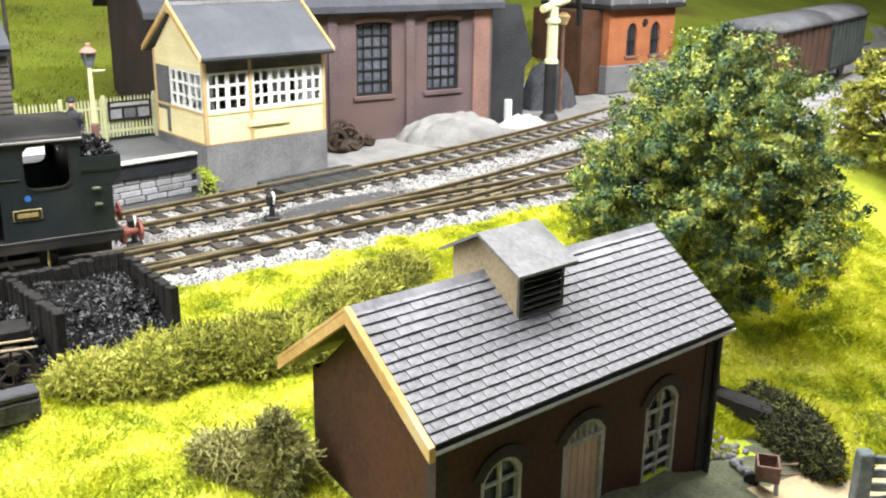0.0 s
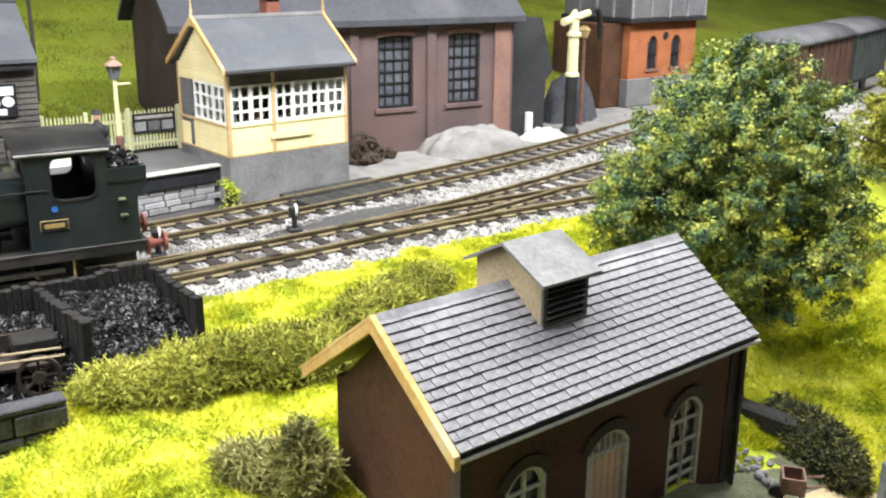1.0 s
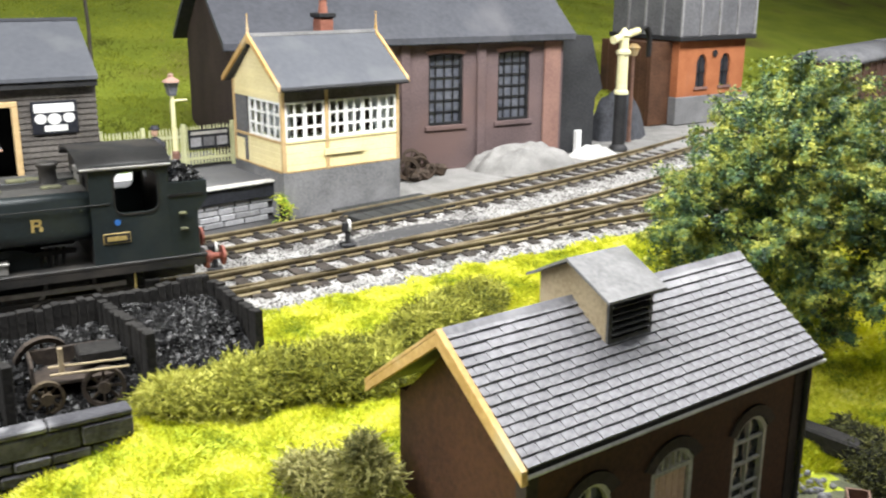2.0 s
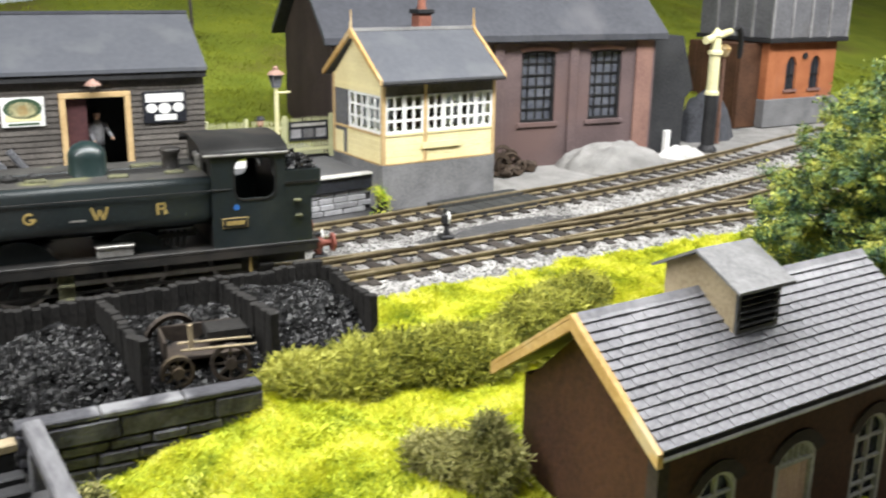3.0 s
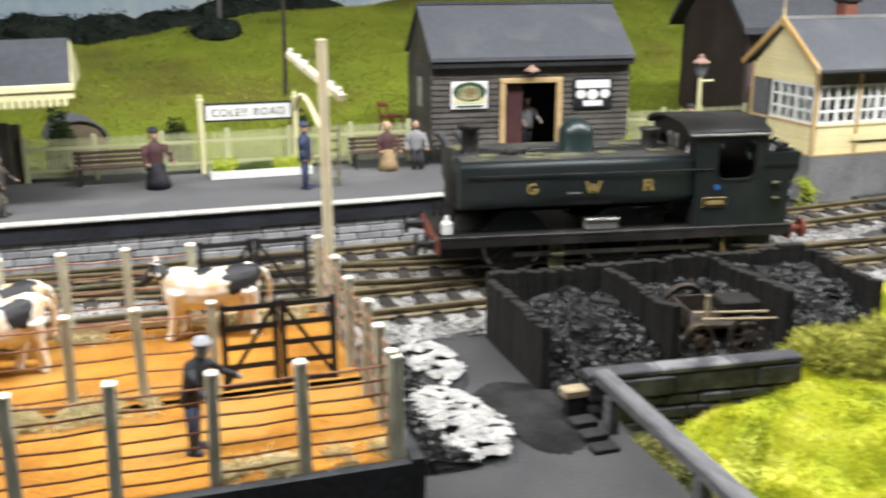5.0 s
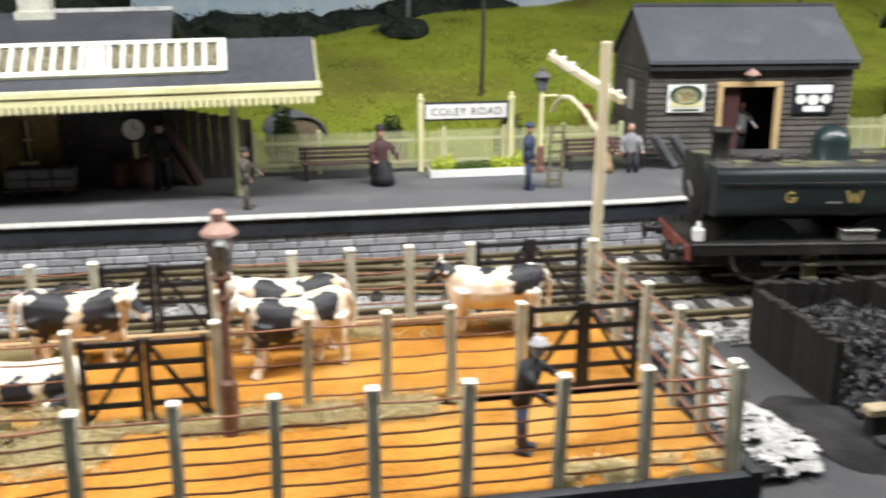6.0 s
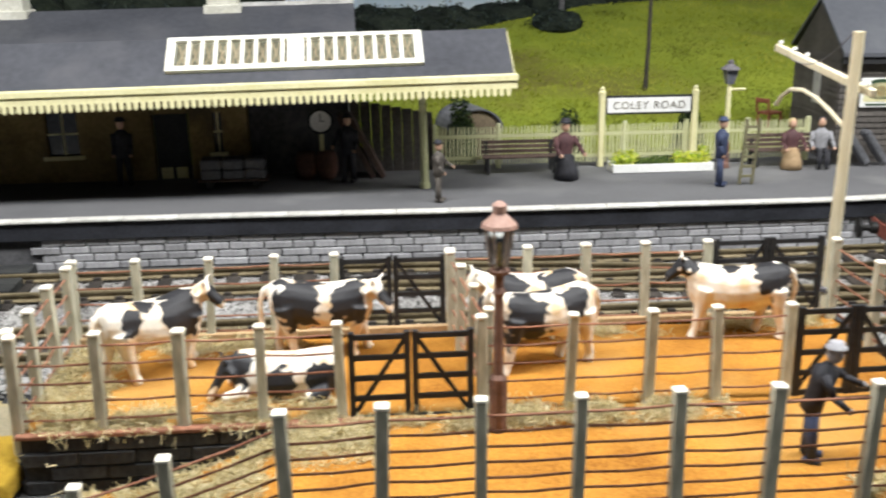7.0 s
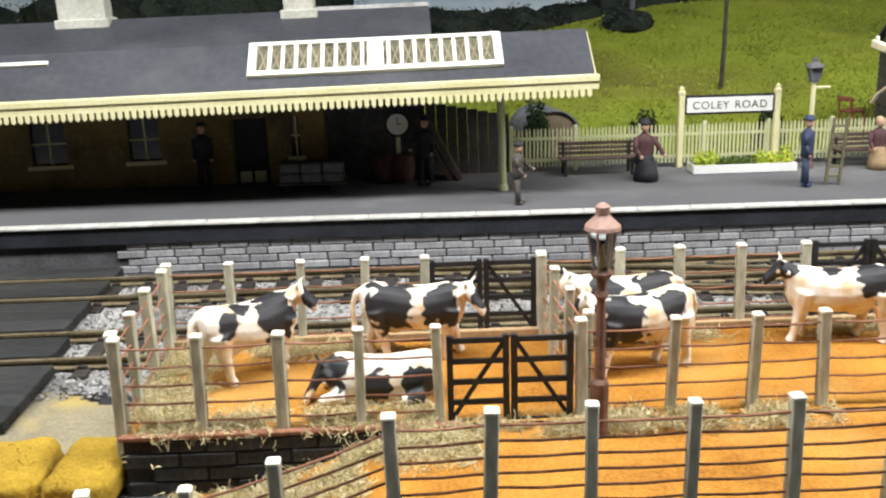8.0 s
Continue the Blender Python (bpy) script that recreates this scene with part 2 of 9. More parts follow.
M = {
    "yard": surface("yard_ash", (0.036, 0.036, 0.039), (0.075, 0.074, 0.074), 0.95, 25, 900, 0.6, spread=0.8, stain=(0.022, 0.022, 0.024), stain_scale=14),
    "lawn": surface("lawn_turf", (0.19, 0.25, 0.016), (0.43, 0.46, 0.035), 0.9, 30, 900, 0.8, spread=0.6, stain=(0.54, 0.53, 0.10), stain_scale=18),
    "hill": surface("hill_turf", (0.13, 0.175, 0.015), (0.27, 0.31, 0.03), 0.95, 14, 500, 0.8, spread=0.6, stain=(0.13, 0.12, 0.025), stain_scale=7),
    "pale_ground": surface("pale_dusty_ground", (0.17, 0.15, 0.10), (0.30, 0.26, 0.17), 0.95, 30, 800, 0.5, stain=(0.36, 0.28, 0.10), stain_scale=26),
    "path": surface("sandy_path", (0.35, 0.27, 0.16), (0.5, 0.40, 0.24), 0.95, 40, 600, 0.5),
    "ballast": surface("ballast_grey", (0.18, 0.175, 0.17), (0.42, 0.41, 0.39), 0.95, 30, 900, 0.7, stain=(0.09, 0.085, 0.08), stain_scale=20),
    "stone_bit": leafy("ballast_stone", [(0.07, 0.068, 0.066), (0.17, 0.167, 0.162), (0.31, 0.305, 0.298), (0.52, 0.515, 0.505)], 0.9),
    "stone_dirty": leafy("dirty_ballast_stone", [(0.05, 0.047, 0.044), (0.12, 0.115, 0.11), (0.22, 0.21, 0.20), (0.36, 0.35, 0.34)], 0.9),
    "sand": surface("gravel_pale", (0.16, 0.156, 0.15), (0.29, 0.282, 0.272), 0.95, 60, 1200, 0.6, stain=(0.2, 0.195, 0.19), stain_scale=16),
    "rail": surface("rail_steel", (0.115, 0.09, 0.05), (0.25, 0.205, 0.125), 0.55, 60, 600, 0.15, metal=0.35),
    "sleeper": surface("sleeper_wood", (0.018, 0.016, 0.014), (0.06, 0.05, 0.042), 0.9, 60, 700, 0.4, piece_shift=0.3),
    "tarmac": surface("platform_tarmac", (0.085, 0.085, 0.09), (0.14, 0.14, 0.145), 0.85, 20, 700, 0.25, spread=1.0, stain=(0.18, 0.18, 0.18), stain_scale=9),
    "coping": surface("coping_white", (0.40, 0.39, 0.36), (0.62, 0.61, 0.57), 0.8, 60, 500, 0.25, piece_shift=0.06),
    "blackedge": surface("platform_face_black", (0.012, 0.013, 0.016), (0.03, 0.032, 0.04), 0.55, 40, 500, 0.2),
    "ashlar": surface("ashlar_grey", (0.20, 0.20, 0.21), (0.36, 0.36, 0.37), 0.9, 60, 700, 0.5, piece_shift=0.25),
    "mortar": surface("mortar_dark", (0.05, 0.05, 0.053), (0.10, 0.10, 0.105), 0.95, 60, 700, 0.3),
    "slate": surface("slate_grey", (0.115, 0.114, 0.123), (0.20, 0.198, 0.21), 0.65, 40, 400, 0.25, piece_shift=0.08, stain=(0.24, 0.237, 0.243), stain_scale=20),
    "slate_dark": surface("slate_dark", (0.038, 0.040, 0.048), (0.078, 0.081, 0.094), 0.55, 22, 250, 0.15, spread=0.9, stain=(0.095, 0.095, 0.105), stain_scale=14, piece_shift=0.05),
    "slate_blue": surface("slate_bluegrey", (0.066, 0.070, 0.082), (0.105, 0.110, 0.125), 0.6, 20, 250, 0.1, spread=1.2, stain=(0.11, 0.115, 0.125), stain_scale=28),
    "lead": surface("lead_sheet", (0.17, 0.168, 0.172), (0.30, 0.297, 0.30), 0.6, 40, 400, 0.3),
    "brown_wall": surface("shed_brick_brown", (0.034, 0.016, 0.011), (0.072, 0.031, 0.018), 0.75, 25, 500, 0.3, stain=(0.03, 0.018, 0.014), stain_scale=10),
    "brown_dark": surface("arch_brick_dark", (0.025, 0.02, 0.02), (0.05, 0.038, 0.035), 0.8, 40, 500, 0.3),
    "barge": surface("bargeboard_ochre", (0.42, 0.26, 0.09), (0.60, 0.40, 0.17), 0.7, 40, 500, 0.25, stain=(0.5, 0.42, 0.28), stain_scale=40),
    "timber_tan": surface("timber_tan", (0.30, 0.20, 0.10), (0.45, 0.31, 0.17), 0.75, 40, 500, 0.25),
    "stone_tan": surface("vent_boarding", (0.24, 0.19, 0.12), (0.38, 0.31, 0.20), 0.85, 60, 600, 0.3),
    "cream": surface("cream_paint", (0.72, 0.62, 0.33), (0.84, 0.75, 0.44), 0.6, 40, 500, 0.15, piece_shift=0.04),
    "cream_pale": surface("cream_pale_paint", (0.62, 0.58, 0.31), (0.75, 0.71, 0.44), 0.55, 40, 500, 0.12),
    "trim_brown": surface("trim_light_brown", (0.44, 0.30, 0.14), (0.58, 0.42, 0.22), 0.65, 40, 500, 0.15),
    "white": surface("white_paint", (0.70, 0.70, 0.68), (0.84, 0.84, 0.82), 0.5, 40, 500, 0.1),
    "fence": surface("fence_green_cream", (0.48, 0.49, 0.27), (0.62, 0.62, 0.38), 0.6, 40, 500, 0.1),
    "hut": surface("hut_boards_dark", (0.055, 0.049, 0.044), (0.11, 0.099, 0.089), 0.8, 40, 500, 0.3, piece_shift=0.18),
    "dark": surface("dark_paint", (0.012, 0.012, 0.013), (0.03, 0.03, 0.032), 0.6, 40, 500, 0.2),
    "maroon": surface("maroon_door", (0.05, 0.02, 0.022), (0.085, 0.035, 0.036), 0.6, 40, 500, 0.15),
    "plum": surface("goods_shed_brick", (0.092, 0.066, 0.067), (0.145, 0.103, 0.102), 0.85, 30, 600, 0.3, stain=(0.145, 0.095, 0.088), stain_scale=9),
    "plum_light": surface("goods_shed_pier", (0.18, 0.10, 0.085), (0.26, 0.15, 0.12), 0.85, 30, 600, 0.3),
    "orange_brick": surface("orange_brick", (0.29, 0.095, 0.038), (0.42, 0.155, 0.065), 0.85, 50, 600, 0.3, stain=(0.3, 0.12, 0.07), stain_scale=20),
    "tank_grey": surface("tank_iron_grey", (0.09, 0.09, 0.098), (0.16, 0.16, 0.17), 0.6, 25, 400, 0.2, stain=(0.09, 0.085, 0.08)),
    "loco": surface("loco_green", (0.006, 0.010, 0.011), (0.012, 0.019, 0.021), 0.5, 30, 500, 0.08, spec=0.5, stain=(0.02, 0.025, 0.024), stain_scale=25),
    "loco_black": surface("loco_black", (0.008, 0.008, 0.008), (0.022, 0.021, 0.02), 0.5, 30, 500, 0.15, stain=(0.04, 0.035, 0.03), stain_scale=30),
    "loco_grime": surface("loco_top_grime", (0.022, 0.021, 0.02), (0.055, 0.053, 0.048), 0.8, 60, 500, 0.3, stain=(0.13, 0.13, 0.06), stain_scale=45),
    "loco_dust": surface("loco_top_dust", (0.05, 0.05, 0.03), (0.13, 0.13, 0.07), 0.8, 60, 500, 0.3),
    "red": surface("buffer_red", (0.13, 0.04, 0.03), (0.27, 0.085, 0.06), 0.6, 60, 500, 0.15),
    "gold": surface("gold_lettering", (0.22, 0.16, 0.05), (0.40, 0.30, 0.11), 0.5, 60, 500, 0.05),
    "steel": surface("worn_steel", (0.22, 0.21, 0.2), (0.36, 0.35, 0.33), 0.45, 60, 500, 0.15, metal=0.5),
    "coal": leafy("coal_lump", [(0.004, 0.004, 0.004), (0.006, 0.006, 0.006), (0.009, 0.009, 0.009), (0.016, 0.016, 0.017)], 0.26, 0.2),
    "bunker": surface("bunker_sleeper_black", (0.008, 0.0075, 0.007), (0.026, 0.024, 0.022), 0.8, 60, 500, 0.5, piece_shift=0.3),
    "cap_grey": surface("capping_grey", (0.032, 0.032, 0.037), (0.07, 0.07, 0.077), 0.85, 60, 600, 0.5, stain=(0.17, 0.17, 0.175), stain_scale=60),
    "bunker_edge": surface("bunker_wall_grey", (0.03, 0.029, 0.036), (0.085, 0.083, 0.096), 0.85, 70, 600, 0.8, piece_shift=0.25, stain=(0.13, 0.13, 0.14), stain_scale=70),
    "post": surface("fence_post_grey", (0.30, 0.295, 0.22), (0.62, 0.60, 0.47), 0.85, 60, 500, 0.35, piece_shift=0.12, stretch=(1, 1, 0.25)),
    "post_top": surface("post_top_pale", (0.66, 0.62, 0.5), (0.80, 0.77, 0.66), 0.8, 60, 500, 0.15),
    "rust": surface("rusty_wire", (0.17, 0.07, 0.04), (0.32, 0.15, 0.09), 0.75, 80, 500, 0.2),
    "deck": surface("deck_orange_sand", (0.21, 0.08, 0.012), (0.50, 0.235, 0.04), 0.9, 42, 900, 0.8, spec=0.12, spread=0.7, stain=(0.40, 0.22, 0.06), stain_scale=18),
    "straw": leafy("straw_bits", [(0.34, 0.26, 0.10), (0.54, 0.45, 0.23), (0.70, 0.62, 0.40), (0.34, 0.30, 0.15)], 0.8),
    "plinth": surface("pen_wall_dark", (0.02, 0.02, 0.021), (0.05, 0.05, 0.052), 0.8, 60, 600, 0.4, piece_shift=0.3),
    "bale": surface("bale_ochre", (0.24, 0.145, 0.012), (0.42, 0.275, 0.03), 0.95, 50, 900, 0.8),
    "pole": surface("pole_pale_wood", (0.60, 0.52, 0.34), (0.78, 0.70, 0.52), 0.75, 40, 400, 0.2, stretch=(1, 1, 0.2)),
    "plaster": surface("rough_plaster", (0.34, 0.335, 0.32), (0.62, 0.61, 0.59), 0.9, 110, 700, 0.8),
    "spill_white": surface("spilled_plaster", (0.20, 0.197, 0.19), (0.56, 0.55, 0.53), 0.9, 150, 800, 0.8, spread=0.6),
    "skin": surface("figure_skin", (0.45, 0.27, 0.18), (0.55, 0.35, 0.25), 0.6, 60, 500, 0.0),
    "cloth_dark": surface("figure_dark", (0.015, 0.015, 0.018), (0.035, 0.035, 0.042), 0.7, 60, 500, 0.1),
    "cloth_navy": surface("figure_navy", (0.03, 0.04, 0.08), (0.05, 0.065, 0.12), 0.7, 60, 500, 0.1),
    "cloth_maroon": surface("figure_maroon", (0.07, 0.035, 0.038), (0.13, 0.06, 0.06), 0.7, 60, 500, 0.1),
    "cloth_drab": surface("figure_drab", (0.06, 0.052, 0.045), (0.13, 0.115, 0.10), 0.7, 60, 500, 0.1),
    "cloth_tan": surface("figure_tan", (0.28, 0.19, 0.10), (0.4, 0.28, 0.16), 0.7, 60, 500, 0.1),
    "cloth_grey": surface("figure_grey", (0.22, 0.22, 0.23), (0.34, 0.34, 0.36), 0.7, 60, 500, 0.1),
    "terracotta": surface("lamp_top_terracotta", (0.28, 0.165, 0.13), (0.40, 0.26, 0.21), 0.6, 60, 500, 0.15),
    "bench": surface("bench_wood", (0.06, 0.04, 0.032), (0.12, 0.08, 0.065), 0.7, 60, 500, 0.2, piece_shift=0.2),
    "van_brown": surface("van_brown", (0.055, 0.028, 0.02), (0.10, 0.052, 0.036), 0.7, 40, 500, 0.2),
    "van_green": surface("van_grey_green", (0.03, 0.036, 0.034), (0.06, 0.068, 0.065), 0.7, 40, 500, 0.2),
    "van_roof": surface("van_roof_grey", (0.055, 0.056, 0.062), (0.11, 0.11, 0.118), 0.7, 40, 500, 0.2),
    "bark": surface("bark_dark", (0.03, 0.028, 0.022), (0.075, 0.065, 0.05), 0.9, 80, 500, 0.5),
    "leaf": leafy("tree_leaves", [(0.006, 0.014, 0.008), (0.022, 0.055, 0.032), (0.075, 0.14, 0.05), (0.19, 0.235, 0.042), (0.36, 0.38, 0.06), (0.54, 0.52, 0.13)], 0.5, 0.3, 105, 0.3, 0.15),
    "leaf2": leafy("bush_leaves", [(0.03, 0.06, 0.02), (0.07, 0.12, 0.02), (0.15, 0.19, 0.03)]),
    "hedge": leafy("hedge_fibre", [(0.025, 0.03, 0.007), (0.14, 0.15, 0.021), (0.34, 0.34, 0.05), (0.58, 0.56, 0.15)], 0.8, 0.25, 45, 0.5),
    "hedge_dark": leafy("bramble_fibre", [(0.006, 0.007, 0.006), (0.016, 0.018, 0.010), (0.06, 0.065, 0.02), (0.18, 0.18, 0.05)], 0.85),
    "dry": leafy("dry_fibre", [(0.025, 0.027, 0.011), (0.14, 0.14, 0.045), (0.34, 0.32, 0.12), (0.50, 0.47, 0.22)], 0.85, 0.25, 50, 0.5),
    "grass": leafy("grass_blade", [(0.08, 0.145, 0.010), (0.28, 0.33, 0.016), (0.55, 0.57, 0.030), (0.74, 0.72, 0.085), (0.84, 0.82, 0.27)], 0.7, 0.25, 42, 0.4, 0.17),
    "far_leaf": leafy("far_leaves", [(0.008, 0.012, 0.012), (0.02, 0.03, 0.028), (0.05, 0.07, 0.05)], 0.9),
    "flower": leafy("bed_plants", [(0.12, 0.24, 0.02), (0.36, 0.50, 0.03), (0.62, 0.64, 0.04), (0.58, 0.56, 0.2)], 0.7),
    "sky": surface("painted_sky", (0.55, 0.68, 0.86), (0.80, 0.87, 0.95), 0.95, 3, 40, 0.0),
    "hall": surface("hall_wall", (0.5, 0.5, 0.48), (0.6, 0.6, 0.58), 0.9, 1, 20, 0.0),
    "sign_red": surface("enamel_red", (0.50, 0.10, 0.04), (0.62, 0.16, 0.07), 0.4, 60, 500, 0.05),
    "sign_green": surface("enamel_green", (0.03, 0.06, 0.035), (0.06, 0.10, 0.055), 0.4, 60, 500, 0.05),
    "sign_black": surface("enamel_black", (0.012, 0.013, 0.018), (0.025, 0.027, 0.034), 0.35, 60, 500, 0.05),
    "blue_dot": surface("blue_paint", (0.02, 0.10, 0.35), (0.04, 0.16, 0.45), 0.5, 60, 500, 0.0),
    "glass": glassy("thin_glass", (0.85, 0.9, 0.92)),
    "pane": surface("dusty_dark_pane", (0.02, 0.024, 0.03), (0.05, 0.055, 0.065), 0.15, 30, 300, 0.0, spec=0.6),
    "pane_grey": surface("dusty_grey_pane", (0.07, 0.077, 0.10), (0.15, 0.157, 0.18), 0.35, 30, 300, 0.0, spec=0.5),
    "pane_pale": surface("pale_curtain", (0.36, 0.36, 0.4), (0.6, 0.6, 0.62), 0.7, 50, 300, 0.0),
    "grey_beam": surface("grey_beam", (0.065, 0.064, 0.07), (0.15, 0.148, 0.155), 0.85, 30, 500, 0.5, stretch=(1, 0.2, 1)),
    "coal_dust": surface("coal_dust", (0.012, 0.012, 0.012), (0.034, 0.033, 0.033), 0.95, 60, 900, 0.8, spec=0.1),
    "tarp": surface("sheet_blue_grey", (0.03, 0.032, 0.038), (0.075, 0.078, 0.09), 0.8, 30, 400, 0.4),
    "mud": surface("mud_green_dark", (0.05, 0.055, 0.035), (0.12, 0.125, 0.07), 0.95, 60, 700, 0.6),
}


def cow_paint():
    """Cream-white gloss with black patches where the mesh's coat value is high, ochre washes between."""
    m = bpy.data.materials.new("cow_paint")
    m.use_nodes = True
    n, l = m.node_tree.nodes, m.node_tree.links
    bsdf = n["Principled BSDF"]
    bsdf.inputs["Roughness"].default_value = 0.6
    coord, coat = n.new("ShaderNodeTexCoord"), n.new("ShaderNodeAttribute")
    coat.attribute_name = "coat"
    ramp = n.new("ShaderNodeValToRGB")
    ramp.color_ramp.elements[0].position, ramp.color_ramp.elements[1].position = 0.47, 0.53
    ramp.color_ramp.elements[0].color, ramp.color_ramp.elements[1].color = (0, 0, 0, 1), (1, 1, 1, 1)
    l.new(coat.outputs["Fac"], ramp.inputs[0])
    wash = n.new("ShaderNodeTexNoise")
    wash.inputs["Scale"].default_value, wash.inputs["Detail"].default_value = 150, 6
    l.new(coord.outputs["Object"], wash.inputs["Vector"])
    cut = n.new("ShaderNodeMapRange")
    cut.inputs[1].default_value, cut.inputs[2].default_value, cut.inputs[4].default_value = 0.44, 0.66, 0.85
    l.new(wash.outputs["Fac"], cut.inputs[0])
    mix = n.new("ShaderNodeMix")
    mix.data_type = "RGBA"
    l.new(cut.outputs[0], mix.inputs[0])
    mix.inputs[6].default_value = (0.80, 0.75, 0.66, 1)
    mix.inputs[7].default_value = (0.64, 0.42, 0.20, 1)
    patch = n.new("ShaderNodeMix")
    patch.data_type = "RGBA"
    l.new(ramp.outputs[0], patch.inputs[0])
    l.new(mix.outputs[2], patch.inputs[6])
    patch.inputs[7].default_value = (0.014, 0.014, 0.017, 1)
    l.new(patch.outputs[2], bsdf.inputs["Base Color"])
    bump = n.new("ShaderNodeBump")
    bump.inputs["Strength"].default_value, bump.inputs["Distance"].default_value = 0.6, 0.0012
    l.new(wash.outputs["Fac"], bump.inputs["Height"])
    l.new(bump.outputs[0], bsdf.inputs["Normal"])
    return m


M["cow"] = cow_paint()

# ---- the ground of the layout ----
def lawn_height(x, y):
    z = 0.2 - 0.05 * (15 - y) - 1.15 * smooth_step((x - 8) / 7) * smooth_step((14.5 - y) / 5) - 0.14 * max(0.0, 9.5 - y) - 0.55 * smooth_step((3.6 - x) / 2.6) + 0.16 * smooth_step((y - 10.0) / 2) * smooth_step((6 - x) / 3)
    return z


def hill_foot(x):
    return 26.3 + 0.13 * max(0.0, x - 27)


def hill_height(x, y):
    y = y - 0.13 * max(0.0, x - 27)
    crest = 37.6 + max(0.0, x + 6) * 0.45
    return 0.9 + 0.22 * (min(y, crest) - 26.5) - 0.10 * max(0.0, y - crest) + 0.12 * math.sin(x * 0.4 + y * 0.2) * smooth_step((y - 28) / 4)


def on_lawn(x, y):
    return y < 15.3 and x > 0.8 and not (y > 12.1 and x < 3.5) and not (y > 12.75 and x < 6.1)


def ground_height(x, y):
    bump_ = 0.05 * noise.noise((x * 0.9, y * 0.9, 0.3))
    if y > hill_foot(x):
        return hill_height(x, y) + bump_ * 2
    if on_lawn(x, y):
        return lawn_height(x, y) + bump_ + 0.11 * noise.noise((x * 1.7, y * 1.7, 1.7)) + 0.035 * noise.noise((x * 4.5, y * 4.5, 5.7))
    if y > 15.3:
        return 0.02 + bump_ * 0.3 + (0.15 * smooth_step((y - 21.5) / 1.5) * smooth_step((x - 14) / 1.5))
    return bump_ * 0.5


def make_ground():
    bm = bmesh.new()
    xs = [-45 + 1.0 * i for i in range(28)] + [-17 + 0.3 * i for i in range(130)] + [22 + 1.0 * i for i in range(100)]
    ys = [-2 + 0.5 * i for i in range(10)] + [3 + 0.28 * i for i in range(45)] + [15.6 + 0.6 * i for i in range(18)] + [26.4 + 0.7 * i for i in range(42)]
    rows = [[bm.verts.new((x, y, ground_height(x, y))) for x in xs] for y in ys]
    for j in range(len(ys) - 1):
        for i in range(len(xs) - 1):
            f = bm.faces.new((rows[j][i], rows[j][i + 1], rows[j + 1][i + 1], rows[j + 1][i]))
            x, y = (xs[i] + xs[i + 1]) / 2, (ys[j] + ys[j + 1]) / 2
            f.material_index = 2 if y > hill_foot(x) else 1 if on_lawn(x, y) else 3 if (y > 20.9 and x > 14) else 0
            f.smooth = True
            if 1 == f.material_index and 5.3 < x <= 10.6 and y < 6.9:
                f.material_index = 5
            if 1 == f.material_index and x > 10.6 and y < 7.2 + 0.3 * math.sin(x * 3):
                f.material_index = 4 if y < 6.4 and x > 11.2 else 5
    return structure(part("ground", bm, [M["yard"], M["lawn"], M["hill"], M["sand"], M["path"], M["mud"]]), "model ground of ash yard, bright lawn and grassy hillside", "ground")


make_ground()


def place_of(name, bm, material, label, category="", smooth=False):
    return structure(part(name, bm, material, smooth=smooth), label, category)


# ---- the hall that closes the place ----
def make_hall():
    x0, x1, y0, y1, z0, z1 = -4.5, 5.0, -4.0, 3.6, -1.0, 2.5
    x0, x1, y0, y1, z0, z1 = [v / K for v in (x0, x1, y0, y1, z0, z1)]
    t = 4
    for name, b in (("floor", (x0, x1, y0, y1, z0 - t, z0)), ("ceiling", (x0, x1, y0, y1, z1, z1 + t)), ("wall_north", (x0, x1, y1, y1 + t, z0, z1)),
                    ("wall_south", (x0, x1, y0 - t, y0, z0, z1)), ("wall_east", (x1, x1 + t, y0, y1, z0, z1)), ("wall_west", (x0 - t, x0, y0, y1, z0, z1))):
        bm = bmesh.new()
        box(bm, *b)
        place_of(name, bm, M["hall"], "plain pale painted hall " + name.split("_")[0], name.split("_")[0])
    # the painted sky behind the layout
    bm = bmesh.new()
    box(bm, -46, 121, 55.4, 55.8, -2, 26)
    place_of("backdrop", bm, M["sky"], "pale blue painted sky board behind the hill", "backdrop")
    bm = bmesh.new()
    box(bm, -46, 77, -2.4, -2.05, -4, 0.1)
    place_of("trim", bm, M["dark"], "dark front fascia board of the layout", "trim")


make_hall()


# ---- tracks ----
GAUGE = 1.12
LINES = {
    "platform": [(-45, 19.85), (2, 19.85), (9, 19.9), (13, 20.22), (18, 20.68), (23, 21.5), (29, 22.9), (36, 24.6), (42, 26.2), (60, 30.0)],
    "yard": [(-45, 16.9), (0, 17.0), (8, 17.08), (13, 17.05), (18, 16.7), (24, 15.9), (34, 14.3), (60, 10.5)],
    "branch": [(11.5, 17.1), (15, 17.35), (19, 17.9), (24, 18.8), (31, 20.1), (37, 21.55), (44.5, 23.35), (60, 27.0)],
    "crossover": [(9.5, 17.07), (6.6, 17.36), (3.42, 17.86), (-0.2, 18.46), (-4, 19.18), (-7.5, 19.66), (-11, 19.85)],
}


